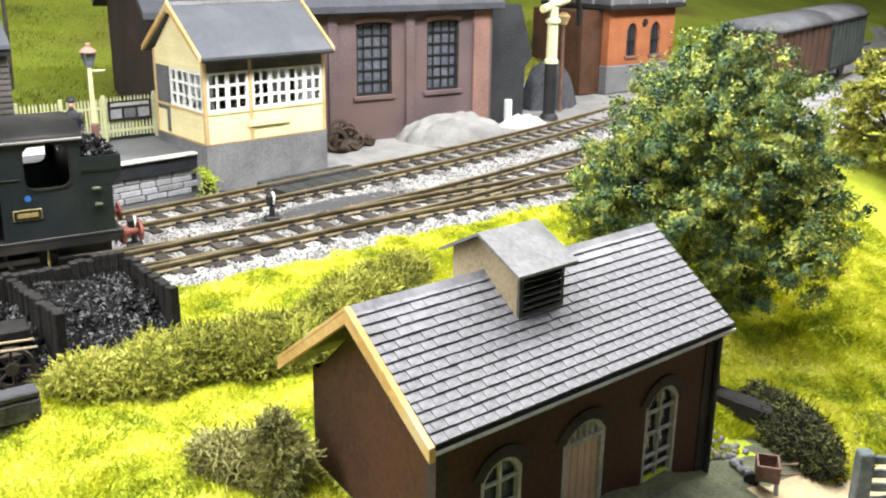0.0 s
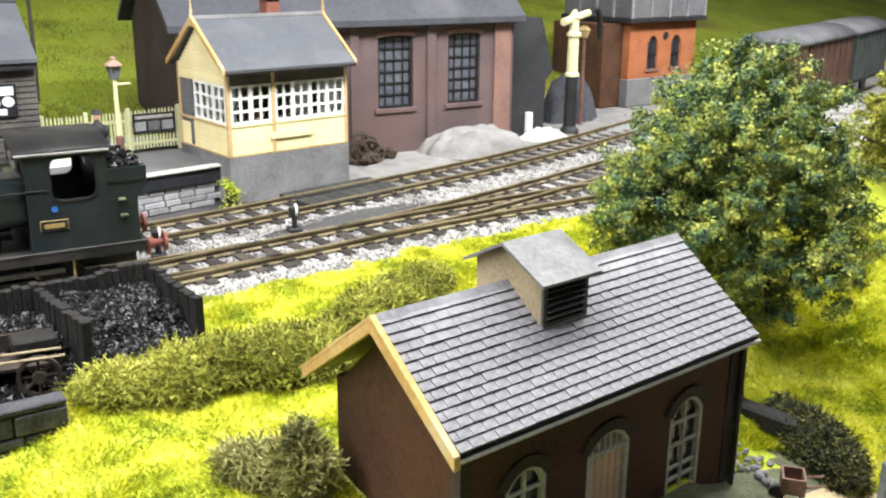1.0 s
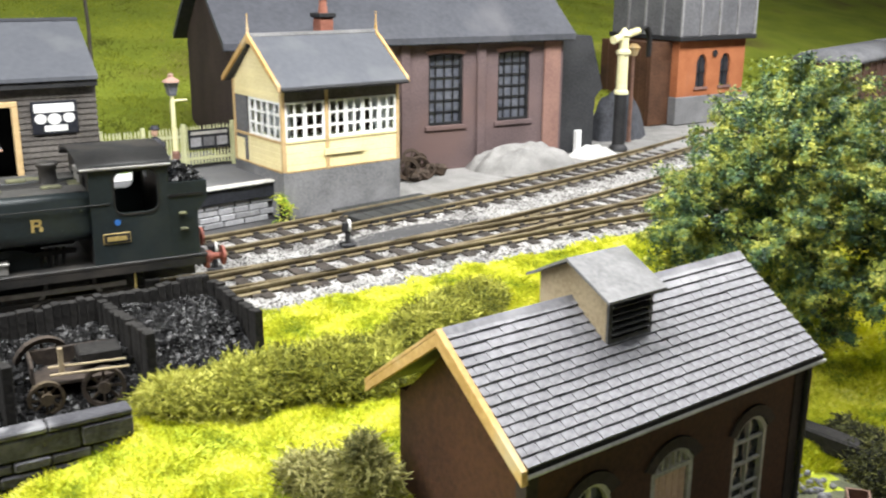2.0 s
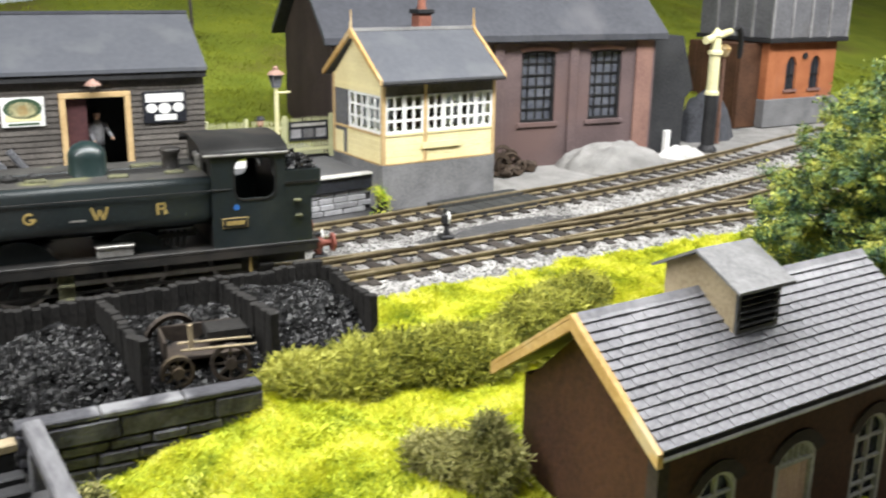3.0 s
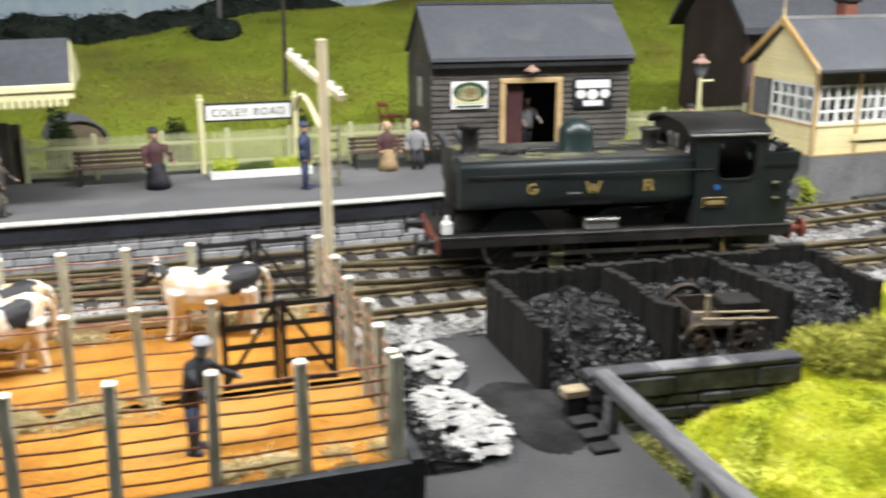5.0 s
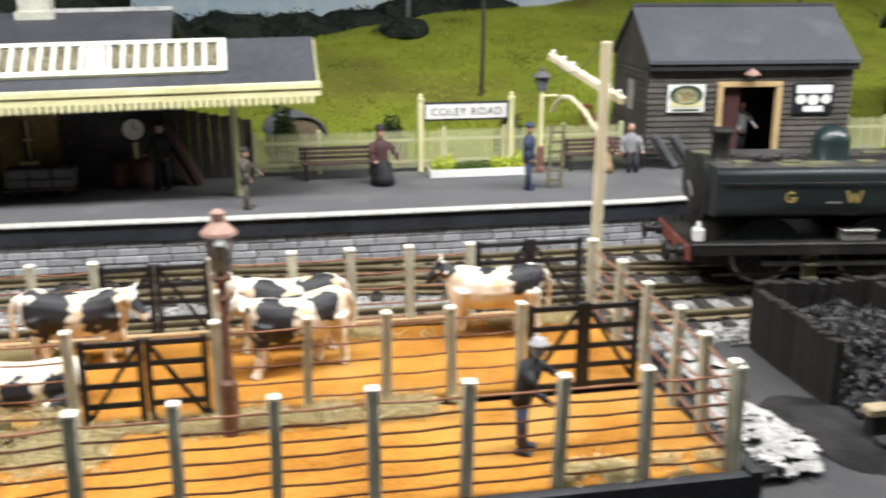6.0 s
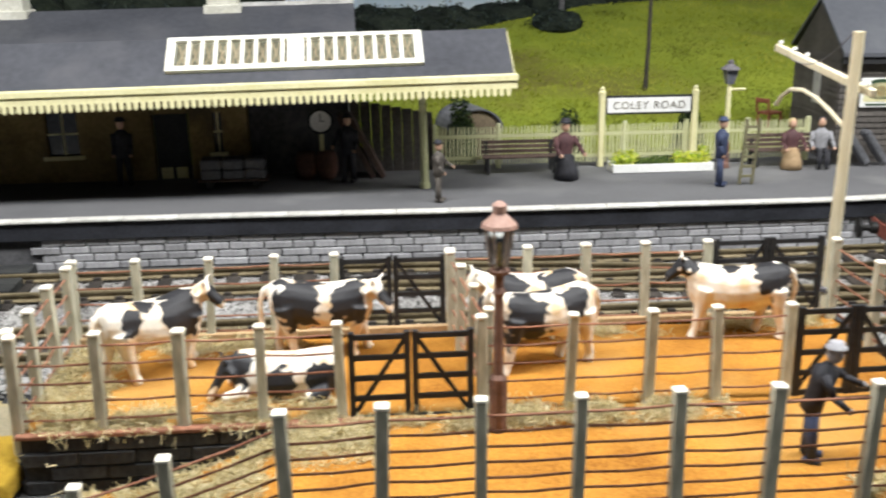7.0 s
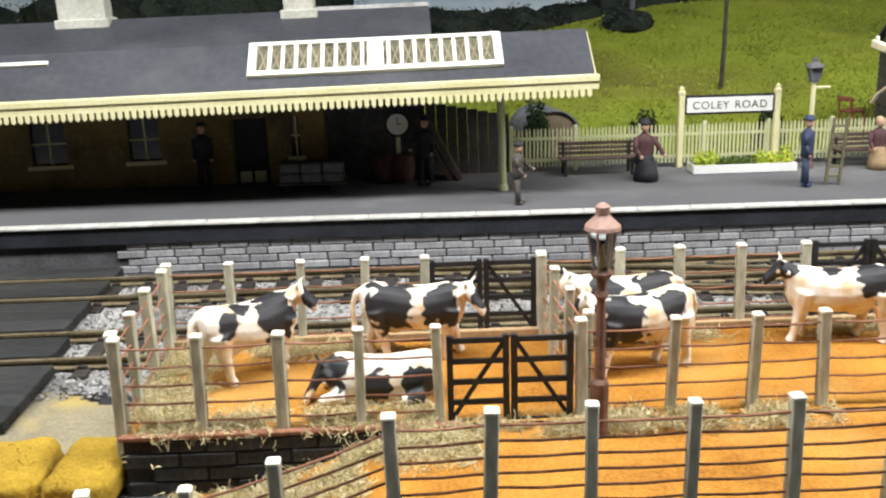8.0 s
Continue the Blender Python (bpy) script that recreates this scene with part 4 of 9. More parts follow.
# ---- signal box ----
def make_signal_box():
    th = thing("signal_box", (10.76, 21.29, 0.0, 0, 0, 0.6), "cream boarded signal box with white windows on a stone base", "signal box")
    L, D, B, H, RZ = 3.45, 2.6, 1.28, 3.34, 4.53
    bm = bmesh.new()
    box(bm, -0.02, L + 0.02, -0.02, D, 0.1, B)
    part("base", bm, M["stone_grey"], th, "grey rendered stone base")
    # boarded lower walls
    for i in range(5):
        z = B + 0.02 + i * 0.145
        bm = bmesh.new()
        box(bm, 0.06, L - 0.06, 0.0, 0.08, z, z + 0.152, 0.012)
        part("board", bm, M["cream"], th)
        bm = bmesh.new()
        box(bm, 0.0, 0.08, 0.08, D - 0.75, z, z + 0.152, 0.012)
        part("board", bm, M["cream"], th)
    for i in range(14):
        z = 3.1 + i * 0.1
        half_w = (RZ - 0.12 - z) / (RZ - 3.4) * 1.25
        if half_w < 0.08:
            break
        half_w = min(half_w, D / 2 - 0.02)
        bm = bmesh.new()
        box(bm, 0.0, 0.07, D / 2 - half_w, D / 2 + half_w, z, z + 0.106, 0.01)
        part("board", bm, M["cream"], th)
    bm = bmesh.new()
    box(bm, 0.09, L - 0.02, 0.09, D - 0.05, B + 0.75, B + 0.8)
    box(bm, 0.09, L - 0.02, D - 0.08, D, B, H + 0.1)
    slab(bm, [(0.08, B), (D, B), (D, H), (D / 2, RZ - 0.15), (0.08, H)], L - 0.08, L, "x")
    part("inner_wall", fixed(bm), M["cream_pale"], th)
    # corner posts and rails
    for x, y in ((0.0, 0.0), (L - 0.07, 0.0), (0.0, D - 0.07), (1.22, -0.012)):
        bm = bmesh.new()
        box(bm, x - 0.015, x + 0.085, y - 0.015, y + 0.085, B, H + 0.04, 0.01)
        part("corner_post", bm, M["trim_brown"], th)
    for z in (B, 2.02):
        bm = bmesh.new()
        box(bm, 0.08, L - 0.08, -0.02, 0.09, z - 0.022, z + 0.022)
        part("rail", bm, M["trim_brown"] if z < 2 else M["cream"], th)
        bm = bmesh.new()
        box(bm, -0.02, 0.09, 0.08, D - 0.08, z - 0.03, z + 0.03)
        part("rail", bm, M["trim_brown"], th)
    bm = bmesh.new()
    box(bm, 0.0, L, 0.0, 0.1, 3.0, 3.3)
    part("head_board", bm, M["hut"], th, "dark head board under the eaves")
    bm = bmesh.new()
    box(bm, 0.0, 0.08, 0.1, D - 0.02, 3.0, 3.1)
    part("head_board", bm, M["cream"], th)

    def sash(x0, x1, cols, rows, face):
        w = joint("window", th)
        z0, z1, b = 2.05, 2.99, 0.058

        def put(u0, u1, v0, v1, d0, d1, name, mat):
            bm = bmesh.new()
            if face == "front":
                box(bm, u0, u1, d0, d1, v0, v1)
            else:
                box(bm, d0, d1, u0, u1, v0, v1)
            part(name, bm, mat, w)
        put(x0, x1, z0, z0 + 0.06, 0.0, 0.07, "window_sill", M["white"])
        put(x0, x1, z1 - 0.05, z1, 0.0, 0.07, "window_frame", M["white"])
        put(x0, x0 + 0.05, z0 + 0.06, z1 - 0.05, 0.0, 0.07, "window_frame", M["white"])
        put(x1 - 0.05, x1, z0 + 0.06, z1 - 0.05, 0.0, 0.07, "window_frame", M["white"])
        for c in range(1, cols):
            x = x0 + (x1 - x0) * c / cols
            t = b * (1.9 if c % 2 == 0 else 1)
            put(x - t / 2, x + t / 2, z0 + 0.06, z1 - 0.05, 0.012, 0.05, "glazing_bar", M["white"])
        for r in range(1, rows):
            z = z0 + (z1 - z0) * r / rows
            put(x0 + 0.05, x1 - 0.05, z - b / 2, z + b / 2, 0.015, 0.047, "glazing_bar", M["white"])
        put(x0 + 0.03, x1 - 0.03, z0 + 0.03, z1 - 0.03, 0.055, 0.06, "pane", M["glass"])
    # added white boards that put the glare of the panes into colour
    for u0, u1, v0, v1 in ((2.72, 3.36, 0.22, 0.24), (2.05, 2.68, 0.5, 0.52)):
        bm = bmesh.new()
        box(bm, u0, u1, v0, v1, 2.08, 2.96)
        part("blind", bm, M["white"], th, "white board behind the glass standing in for window glare")
    bm = bmesh.new()
    box(bm, 0.3, 0.32, 0.15, D - 0.9, 2.08, 2.96)
    part("blind", bm, M["white"], th)
    sash(0.09, 1.2, 4, 3, "front")
    sash(1.32, 3.36, 8, 3, "front")
    sash(0.1, D - 0.85, 5, 3, "side")
    # door end on the gable wall
    bm = bmesh.new()
    box(bm, 0.01, 0.06, D - 0.72, D - 0.1, B + 0.05, 2.98)
    part("door", bm, M["tank_grey"], th, "grey door in the gable wall")
    bm = bmesh.new()
    box(bm, 0.0, 0.08, D - 0.55, D - 0.1, B, B + 0.6)
    part("board", bm, M["cream"], th)
    # lever frame shelf seen through the glass
    bm = bmesh.new()
    box(bm, 0.5, 3.0, 0.7, 1.0, 2.08, 2.3)
    part("instrument_shelf", bm, M["timber_tan"], th)
    for i in range(12):
        bm = bmesh.new()
        rod(bm, (0.7 + i * 0.18, 0.55, 2.08), (0.7 + i * 0.18, 0.62, 2.5), 0.02, seg=6)
        part("lever", bm, M["red"] if i % 3 else M["steel"], th)
    # roof
    for s in (0, 1):
        bm = bmesh.new()
        e = (-0.22, 3.39) if s == 0 else (D + 0.22, 3.39)
        slab(bm, [e, (D / 2, RZ), (D / 2, RZ - 0.09), (e[0], e[1] - 0.09)], -0.12, L + 0.12, "x")
        part("roof", fixed(bm), M["slate_blue"], th)
        for x in (-0.2, L + 0.12):
            bm = bmesh.new()
            slab(bm, [(e[0], e[1] + 0.04), (D / 2, RZ + 0.06), (D / 2, RZ - 0.10), (e[0], e[1] - 0.09)], x, x + 0.075, "x")
            part("bargeboard", fixed(bm), M["barge"], th, "light brown bargeboard")
    bm = bmesh.new()
    box(bm, -0.12, L + 0.14, D / 2 - 0.06, D / 2 + 0.06, RZ - 0.03, RZ + 0.05)
    part("ridge", bm, M["lead"], th)
    for x in (-0.16, L + 0.18):
        bm = bmesh.new()
        lathe(bm, (x, D / 2, RZ - 0.2), [(0.045, 0), (0.05, 0.25), (0.03, 0.3), (0.045, 0.36), (0.025, 0.42), (0.012, 0.72)], 8)
        part("finial", fixed(bm), M["barge"], th)
    bm = bmesh.new()
    lathe(bm, (0, 0, 0), [(0.05, -0.12), (0.05, L + 0.14)], 8, 0, "x")
    bmesh.ops.translate(bm, verts=bm.verts, vec=(0, -0.24, 3.33))
    part("gutter", fixed(bm), M["dark"], th)
    # brick stove chimney at the back
    bm = bmesh.new()
    box(bm, 2.55, 2.95, D - 0.25, D + 0.15, 3.0, 4.85, 0.01)
    c = part("chimney", bm, M["stove_brick"], th, "red brick stove chimney")
    bm = bmesh.new()
    box(bm, 2.49, 3.01, D - 0.31, D + 0.21, 4.85, 4.97, 0.02)
    part("cap", bm, M["dark"], c)
    bm = bmesh.new()
    lathe(bm, (2.75, D - 0.05, 4.97), [(0.13, 0), (0.1, 0.3), (0.12, 0.34)], 10)
    part("pot", fixed(bm), M["stove_brick"], c)
    # name board as a plain plate
    bm = bmesh.new()
    box(bm, 1.15, 2.35, -0.05, -0.022, 1.62, 1.78)
    part("name_plate", bm, M["cream"], th)


M["stove_brick"] = surface("stove_brick", (0.20, 0.075, 0.05), (0.30, 0.125, 0.085), 0.85, 60, 500, 0.3)
M["stone_grey"] = surface("render_grey", (0.13, 0.13, 0.135), (0.22, 0.22, 0.225), 0.9, 40, 700, 0.4, stain=(0.10, 0.10, 0.105))
make_signal_box()


# ---- goods shed ----
def make_goods_shed():
    th = thing("goods_shed", (11.2, 24.75, 0.1, 0, 0, -8), "large plum brick goods shed with tall windows and dark roof", "goods shed")
    L, D, H, R = 10.85, 4.6, 4.05, 6.2
    wins = [(5.95, 7.15), (8.4, 9.58)]
    xs = [0, 5.95 - 0.1, 7.15 + 0.1, 8.4 - 0.1, 9.58 + 0.1, L]
    for i in (0, 2, 4):
        bm = bmesh.new()
        box(bm, xs[i], xs[i + 1], 0, 0.25, 0, H)
        part("wall", bm, M["plum"], th)
    for x0, x1 in wins:
        bm = bmesh.new()
        ring_slab(bm, outline_rect(x0 - 0.1, x1 + 0.1, 0, H), arch(x0, x1, 1.45, 3.62, 0.05), 0, 0.25)
        part("window_bay", fixed(bm), M["plum"], th)
    bm = bmesh.new()
    slab(bm, [(0.25, 0), (D, 0), (D, H), (D / 2, R - 0.15), (0.25, H)], 0, 0.2, "x")
    part("gable", fixed(bm), M["gable_brown"], th, "dark brown boarded gable")
    bm = bmesh.new()
    slab(bm, [(0.25, 0), (D, 0), (D, H), (D / 2, R - 0.15), (0.25, H)], L - 0.2, L, "x")
    part("gable", fixed(bm), M["plum"], th)
    bm = bmesh.new()
    box(bm, 0.2, L - 0.2, D - 0.2, D, 0, H)
    part("wall", bm, M["plum"], th)
    for x in (5.0, 7.62, 10.1):
        bm = bmesh.new()
        box(bm, x, x + (0.62 if x > 10 else 0.3), -0.08, 0.0, 0, H - 0.1, 0.015)
        part("pier", bm, M["plum_light"] if x > 10 else M["plum"], th)
    for x0, x1 in wins:
        w = joint("window", th)
        bm = bmesh.new()
        ring_slab(bm, arch(x0, x1, 1.45, 3.62, 0.05), arch(x0 + 0.08, x1 - 0.08, 1.53, 3.54, 0.05), 0.06, 0.18)
        part("window_frame", fixed(bm), M["dark"], w)
        for i in range(1, 4):
            x = x0 + (x1 - x0) * i / 4
            bm = bmesh.new()
            box(bm, x - 0.014, x + 0.014, 0.1, 0.15, 1.5, 3.58)
            part("glazing_bar", bm, M["dark"], w)
        for i in range(1, 6):
            z = 1.5 + i * 0.345
            bm = bmesh.new()
            box(bm, x0 + 0.08, x1 - 0.08, 0.105, 0.145, z - 0.014, z + 0.014)
            part("glazing_bar", bm, M["dark"], w)
        for i in range(4):
            for j in range(6):
                a = x0 + (x1 - x0) * i / 4
                bm = bmesh.new()
                box(bm, a + 0.02, a + (x1 - x0) / 4 - 0.02, 0.155, 0.165, 1.5 + j * 0.345 + 0.02, 1.5 + (j + 1) * 0.345 - 0.02)
                part("pane", bm, M["pane_grey"], w)
        bm = bmesh.new()
        box(bm, x0 - 0.12, x1 + 0.12, -0.06, 0.1, 1.3, 1.45, 0.02)
        part("window_sill", bm, M["plum"], w)
        bm = bmesh.new()
        hood_strip(bm, arch(x0 - 0.1, x1 + 0.1, 0, 3.74, 0.07)[2:], arch(x0, x1, 0, 3.62, 0.05)[2:], -0.04, -0.003)
        part("lintel", fixed(bm), M["plum_light"], w)
    for e in (-0.3, D + 0.3):
        bm = bmesh.new()
        z = H - 0.05
        slab(bm, [(e, z + 0.1), (D / 2, R + 0.06), (D / 2, R - 0.08), (e, z - 0.08)], -0.35, L + 0.25, "x")
        part("roof", fixed(bm), M["slate_dark"], th)
    bm = bmesh.new()
    box(bm, -0.3, L + 0.2, -0.28, 0.0, H - 0.16, H - 0.02)
    part("eave_board", bm, M["dark"], th)
    bm = bmesh.new()
    box(bm, -0.3, L + 0.2, D / 2 - 0.1, D / 2 + 0.1, R + 0.0, R + 0.1)
    part("ridge", bm, M["dark"], th)
    # dark lean-to at the far end
    bm = bmesh.new()
    slab(bm, [(L, 0), (L + 1.7, 0), (L + 1.75, 1.9), (L + 2.05, 2.2), (L + 1.5, 3.95), (L, 4.0)], 0.5, 4.0, "y")
    part("lean_to", fixed(bm), M["tarpaper"], th, "dark lean-to at the end wall")


M["gable_brown"] = surface("gable_brown", (0.035, 0.024, 0.022), (0.065, 0.045, 0.04), 0.85, 30, 500, 0.3)
M["tarpaper"] = surface("tar_paper", (0.02, 0.021, 0.023), (0.045, 0.046, 0.05), 0.8, 30, 500, 0.3)
make_goods_shed()


# ---- platform hut ----
def enamel(th, name, x0, x1, z0, z1, y, mat, marks):
    s = joint(name, th)
    bm = bmesh.new()
    box(bm, x0, x1, y - 0.03, y, z0, z1, 0.008)
    part("plate", bm, mat, s)
    for kind, u0, u1, v0, v1, mk in marks:
        bm = bmesh.new()
        a, b, c, d = x0 + (x1 - x0) * u0, x0 + (x1 - x0) * u1, z0 + (z1 - z0) * v0, z0 + (z1 - z0) * v1
        if kind == "bar":
            box(bm, a, b, y - 0.04, y - 0.026, c, d)
        else:
            rx, rz = (b - a) / 2, (d - c) / 2
            loft(bm, [[((a + b) / 2 + rx * math.cos(t), yy, (c + d) / 2 + rz * math.sin(t)) for t in [i * math.pi / 8 for i in range(16)]] for yy in (y - 0.026, y - 0.04)])
        part("mark", fixed(bm), mk, s)
    return s


def make_hut():
    th = thing("platform_hut", (2.12, 24.72, 1.04, 0, 0, -5), "dark weatherboarded platform hut with slate roof and open doorway", "hut")
    L, D, H, R = 5.2, 3.0, 2.5, 3.82
    DX0, DX1, DH = 1.88, 3.26, 1.92
    n = 18
    for i in range(n):
        z = i * H / n
        for x0, x1 in ((0.0, DX0), (DX1, L)) if z < DH - 0.02 else ((0.0, L),):
            bm = bmesh.new()
            slab(bm, [(-0.03, z), (0.06, z), (0.06, z + H / n), (0.0, z + H / n)], x0, x1, "x")
            part("board", fixed(bm), M["hut"], th)
        for x, s in ((0.0, -1), (L - 0.06, 1)):
            bm = bmesh.new()
            a = 0.03 if s < 0 else 0.0
            slab(bm, [(x - a, z), (x + 0.06 + 0.03 - a, z), (x + 0.06, z + H / n), (x, z + H / n)], 0.06, D, "y")
            part("board", fixed(bm), M["hut"], th)
    for x in (0.0, L - 0.06):
        bm = bmesh.new()
        slab(bm, [(0.0, H), (D, H), (D / 2, R - 0.12)], x, x + 0.06, "x")
        part("gable", fixed(bm), M["hut"], th)
    bm = bmesh.new()
    box(bm, 0.0, L, D - 0.06, D, 0, H)
    part("wall", bm, M["hut"], th)
    bm = bmesh.new()
    box(bm, 0.06, L - 0.06, 0.06, D - 0.06, 0.0, 0.03)
    part("floor_board", bm, M["dark"], th)
    bm = bmesh.new()
    box(bm, 0.06, L - 0.06, 1.6, 1.66, 0.03, H)
    part("partition", bm, M["dark"], th)
    for e in (-0.25, D + 0.25):
        bm = bmesh.new()
        slab(bm, [(e, H + 0.09), (D / 2, R), (D / 2, R - 0.09), (e, H + 0.0)], -0.06, L + 0.04, "x")
        part("roof", fixed(bm), M["slate_blue"], th)
    bm = bmesh.new()
    box(bm, -0.06, L + 0.04, D / 2 - 0.07, D / 2 + 0.07, R - 0.02, R + 0.05)
    part("ridge", bm, M["slate_dark"], th)
    bm = bmesh.new()
    box(bm, -0.05, L + 0.03, -0.2, -0.05, H - 0.16, H + 0.0)
    part("eave_board", bm, M["dark"], th)
    # door frame and the leaf that stands half open
    for b in ((DX0 - 0.13, DX0 + 0.01, 0, DH), (DX1 - 0.01, DX1 + 0.13, 0, DH), (DX0 - 0.13, DX1 + 0.13, DH, DH + 0.13)):
        bm = bmesh.new()
        box(bm, b[0], b[1], -0.08, 0.08, b[2], b[3], 0.012)
        part("door_frame", bm, M["trim_brown"], th, "light brown door frame")
    bm = bmesh.new()
    box(bm, DX0 + 0.01, DX0 + 0.5, 0.1, 0.16, 0.0, DH)
    part("door", bm, M["maroon"], th, "maroon sliding door leaf, half open")
    enamel(th, "enamel_sign", 0.48, 1.42, 1.32, 2.0, -0.05, M["white"], [("disc", 0.05, 0.95, 0.26, 0.98, M["sign_green"]), ("bar", 0.08, 0.92, 0.2, 0.42, M["cream_pale"]), ("disc", 0.16, 0.84, 0.34, 0.86, M["cream_pale"]), ("disc", 0.34, 0.66, 0.38, 0.74, M["barge"]), ("bar", 0.14, 0.86, 0.06, 0.13, M["sign_green"])])
    enamel(th, "enamel_sign", 3.68, 4.72, 1.24, 2.02, -0.05, M["sign_black"], [("bar", 0.06, 0.94, 0.66, 0.92, M["white"]), ("disc", 0.06, 0.32, 0.32, 0.62, M["white"]), ("disc", 0.34, 0.64, 0.28, 0.62, M["white"]), ("disc", 0.68, 0.94, 0.32, 0.62, M["white"]), ("bar", 0.26, 0.76, 0.08, 0.26, M["white"])])
    # lamp over the door
    lm = joint("door_lamp", th)
    bm = bmesh.new()
    lathe(bm, (2.52, -0.2, 2.23), [(0.19, 0.0), (0.17, 0.05), (0.06, 0.12), (0.02, 0.16)], 12)
    part("shade", fixed(bm), M["terracotta"], lm)
    bm = bmesh.new()
    ball(bm, (2.52, -0.2, 2.2), 0.06, 8, 6)
    part("bulb", bm, M["plaster_grey"], lm)
    bm = bmesh.new()
    box(bm, -0.045, -0.02, 1.1, 1.55, 1.25, 2.0, 0.01)
    part("notice", bm, M["plaster_grey"], th, "pale notice on the gable wall")


make_hut()


# ---- station building and canopy ----
def make_station():
    th = thing("station_building", (0, 0, 1.14, 0, -0.95, 0), "cream stone station building with grey roof and glazed platform canopy", "station building")
    X0, X1 = -40.0, -9.3
    # wall with door and windows let in
    bm = bmesh.new()
    opens = [(-13.7, -12.88, 0.0, 1.6), (-16.0, -15.3, 0.75, 1.7), (-18.2, -17.4, 0.75, 1.7), (-12.35, -12.15, 0.7, 1.6)]
    opens.sort()
    x = X0
    for a, b, z0, z1 in opens:
        box(bm, x, a, 24.9, 25.15, 0, 2.7)
        box(bm, a, b, 24.9, 25.15, z1, 2.7)
        if z0 > 0:
            box(bm, a, b, 24.9, 25.15, 0, z0)
        x = b
    box(bm, x, -11.6, 24.9, 25.15, 0, 2.7)
    part("wall", bm, M["stone_yellow"], th, "yellow stone front wall")
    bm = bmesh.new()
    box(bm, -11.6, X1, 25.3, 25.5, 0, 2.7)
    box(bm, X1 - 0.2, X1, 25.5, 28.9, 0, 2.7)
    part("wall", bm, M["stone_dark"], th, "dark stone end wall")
    for i in range(14):
        bm = bmesh.new()
        box(bm, -11.7 + 0.0, -11.58, 24.88, 25.3, i * 0.19 + 0.005, (i + 1) * 0.19 - 0.005, 0.012)
        part("quoin", bm, M["stone_yellow"], th)
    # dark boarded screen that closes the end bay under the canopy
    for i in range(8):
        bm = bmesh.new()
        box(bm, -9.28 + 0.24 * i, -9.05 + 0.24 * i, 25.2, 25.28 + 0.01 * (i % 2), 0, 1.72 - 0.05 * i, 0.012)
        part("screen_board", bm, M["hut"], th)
    d = joint("door", th)
    bm = bmesh.new()
    box(bm, -13.66, -12.92, 25.0, 25.06, 0, 1.58)
    part("door_leaf", bm, M["dark"], d)
    for a in (-13.59, -13.26):
        bm = bmesh.new()
        box(bm, a, a + 0.27, 24.975, 25.0, 0.12, 0.38, 0.01)
        part("door_panel", bm, M["cream_pale"], d)
    for a, b, z0, z1 in opens:
        if z0 > 0:
            w = joint("window", th)
            bm = bmesh.new()
            box(bm, a, b, 25.03, 25.05, z0, z1)
            part("pane", bm, M["pane"], w)
            bm = bmesh.new()
            box(bm, (a + b) / 2 - 0.02, (a + b) / 2 + 0.02, 25.0, 25.03, z0, z1)
            box(bm, a, b, 25.0, 25.03, (z0 + z1) / 2 - 0.02, (z0 + z1) / 2 + 0.02)
            part("glazing_bar", bm, M["cream_pale"], w)
            bm = bmesh.new()
            box(bm, a - 0.1, b + 0.1, 24.84, 24.9, z0 - 0.09, z0)
            part("window_sill", bm, M["cream_pale"], w)
    # main roof
    for pts in ([(24.6, 2.75), (27.2, 3.82), (27.2, 3.7), (24.6, 2.63)], [(29.8, 2.75), (27.2, 3.82), (27.2, 3.7), (29.8, 2.63)]):
        bm = bmesh.new()
        slab(bm, pts, X0 - 0.2, X1 + 0.25, "x")
        part("roof", fixed(bm), M["slate_dark"], th)
    bm = bmesh.new()
    box(bm, -12.0, X1 + 0.25, 27.1, 27.3, 3.8, 3.89)
    part("ridge", bm, M["plaster"], th, "pale ridge tiles")
    for x, w, h in ((-17.85, 1.12, 1.0), (-12.52, 0.72, 0.85), (-25.0, 1.1, 1.0)):
        bm = bmesh.new()
        box(bm, x, x + w, 26.9, 27.5, 3.4, 3.7 + h, 0.02)
        c = part("chimney", bm, M["chimney_stone"], th, "pale stone chimney stack")
        bm = bmesh.new()
        box(bm, x - 0.08, x + w + 0.08, 26.82, 27.58, 3.5, 3.86, 0.02)
        part("chimney_base", bm, M["chimney_stone"], c)
    # canopy roof: glazed front slope, back slope down to the wall
    bm = bmesh.new()
    slab(bm, [(21.85, 2.55), (22.9, 3.36), (24.95, 2.72), (24.95, 2.64), (22.9, 3.27), (21.85, 2.47)], X0, -6.0, "x")
    part("canopy_roof", fixed(bm), M["slate_dark"], th, "dark slate canopy roof")
    dy, dz = 22.9 - 21.85, 3.36 - 2.55
    pitch = math.degrees(math.atan2(dz, dy))
    SL = math.hypot(dy, dz)
    for a, b in ((-12.75, -7.75),):
        s = part_at("skylight", th, (a, 21.85, 2.55, pitch))
        L = b - a
        bm = bmesh.new()
        ring_slab(bm, [(0, 0.24 * SL), (L, 0.24 * SL), (L, 0.95 * SL), (0, 0.95 * SL)], [(0.16, 0.24 * SL + 0.13), (L - 0.16, 0.24 * SL + 0.13), (L - 0.16, 0.95 * SL - 0.1), (0.16, 0.95 * SL - 0.1)], 0.01, 0.09, "z")
        part("frame", fixed(bm), M["cream_white"], s)
        for i in range(1, 18):
            x = 0.16 + (L - 0.32) * i / 18
            bm = bmesh.new()
            wd = 0.16 if i == 9 else 0.036
            box(bm, x - wd, x + wd, 0.24 * SL + 0.13, 0.95 * SL - 0.1, 0.015, 0.08)
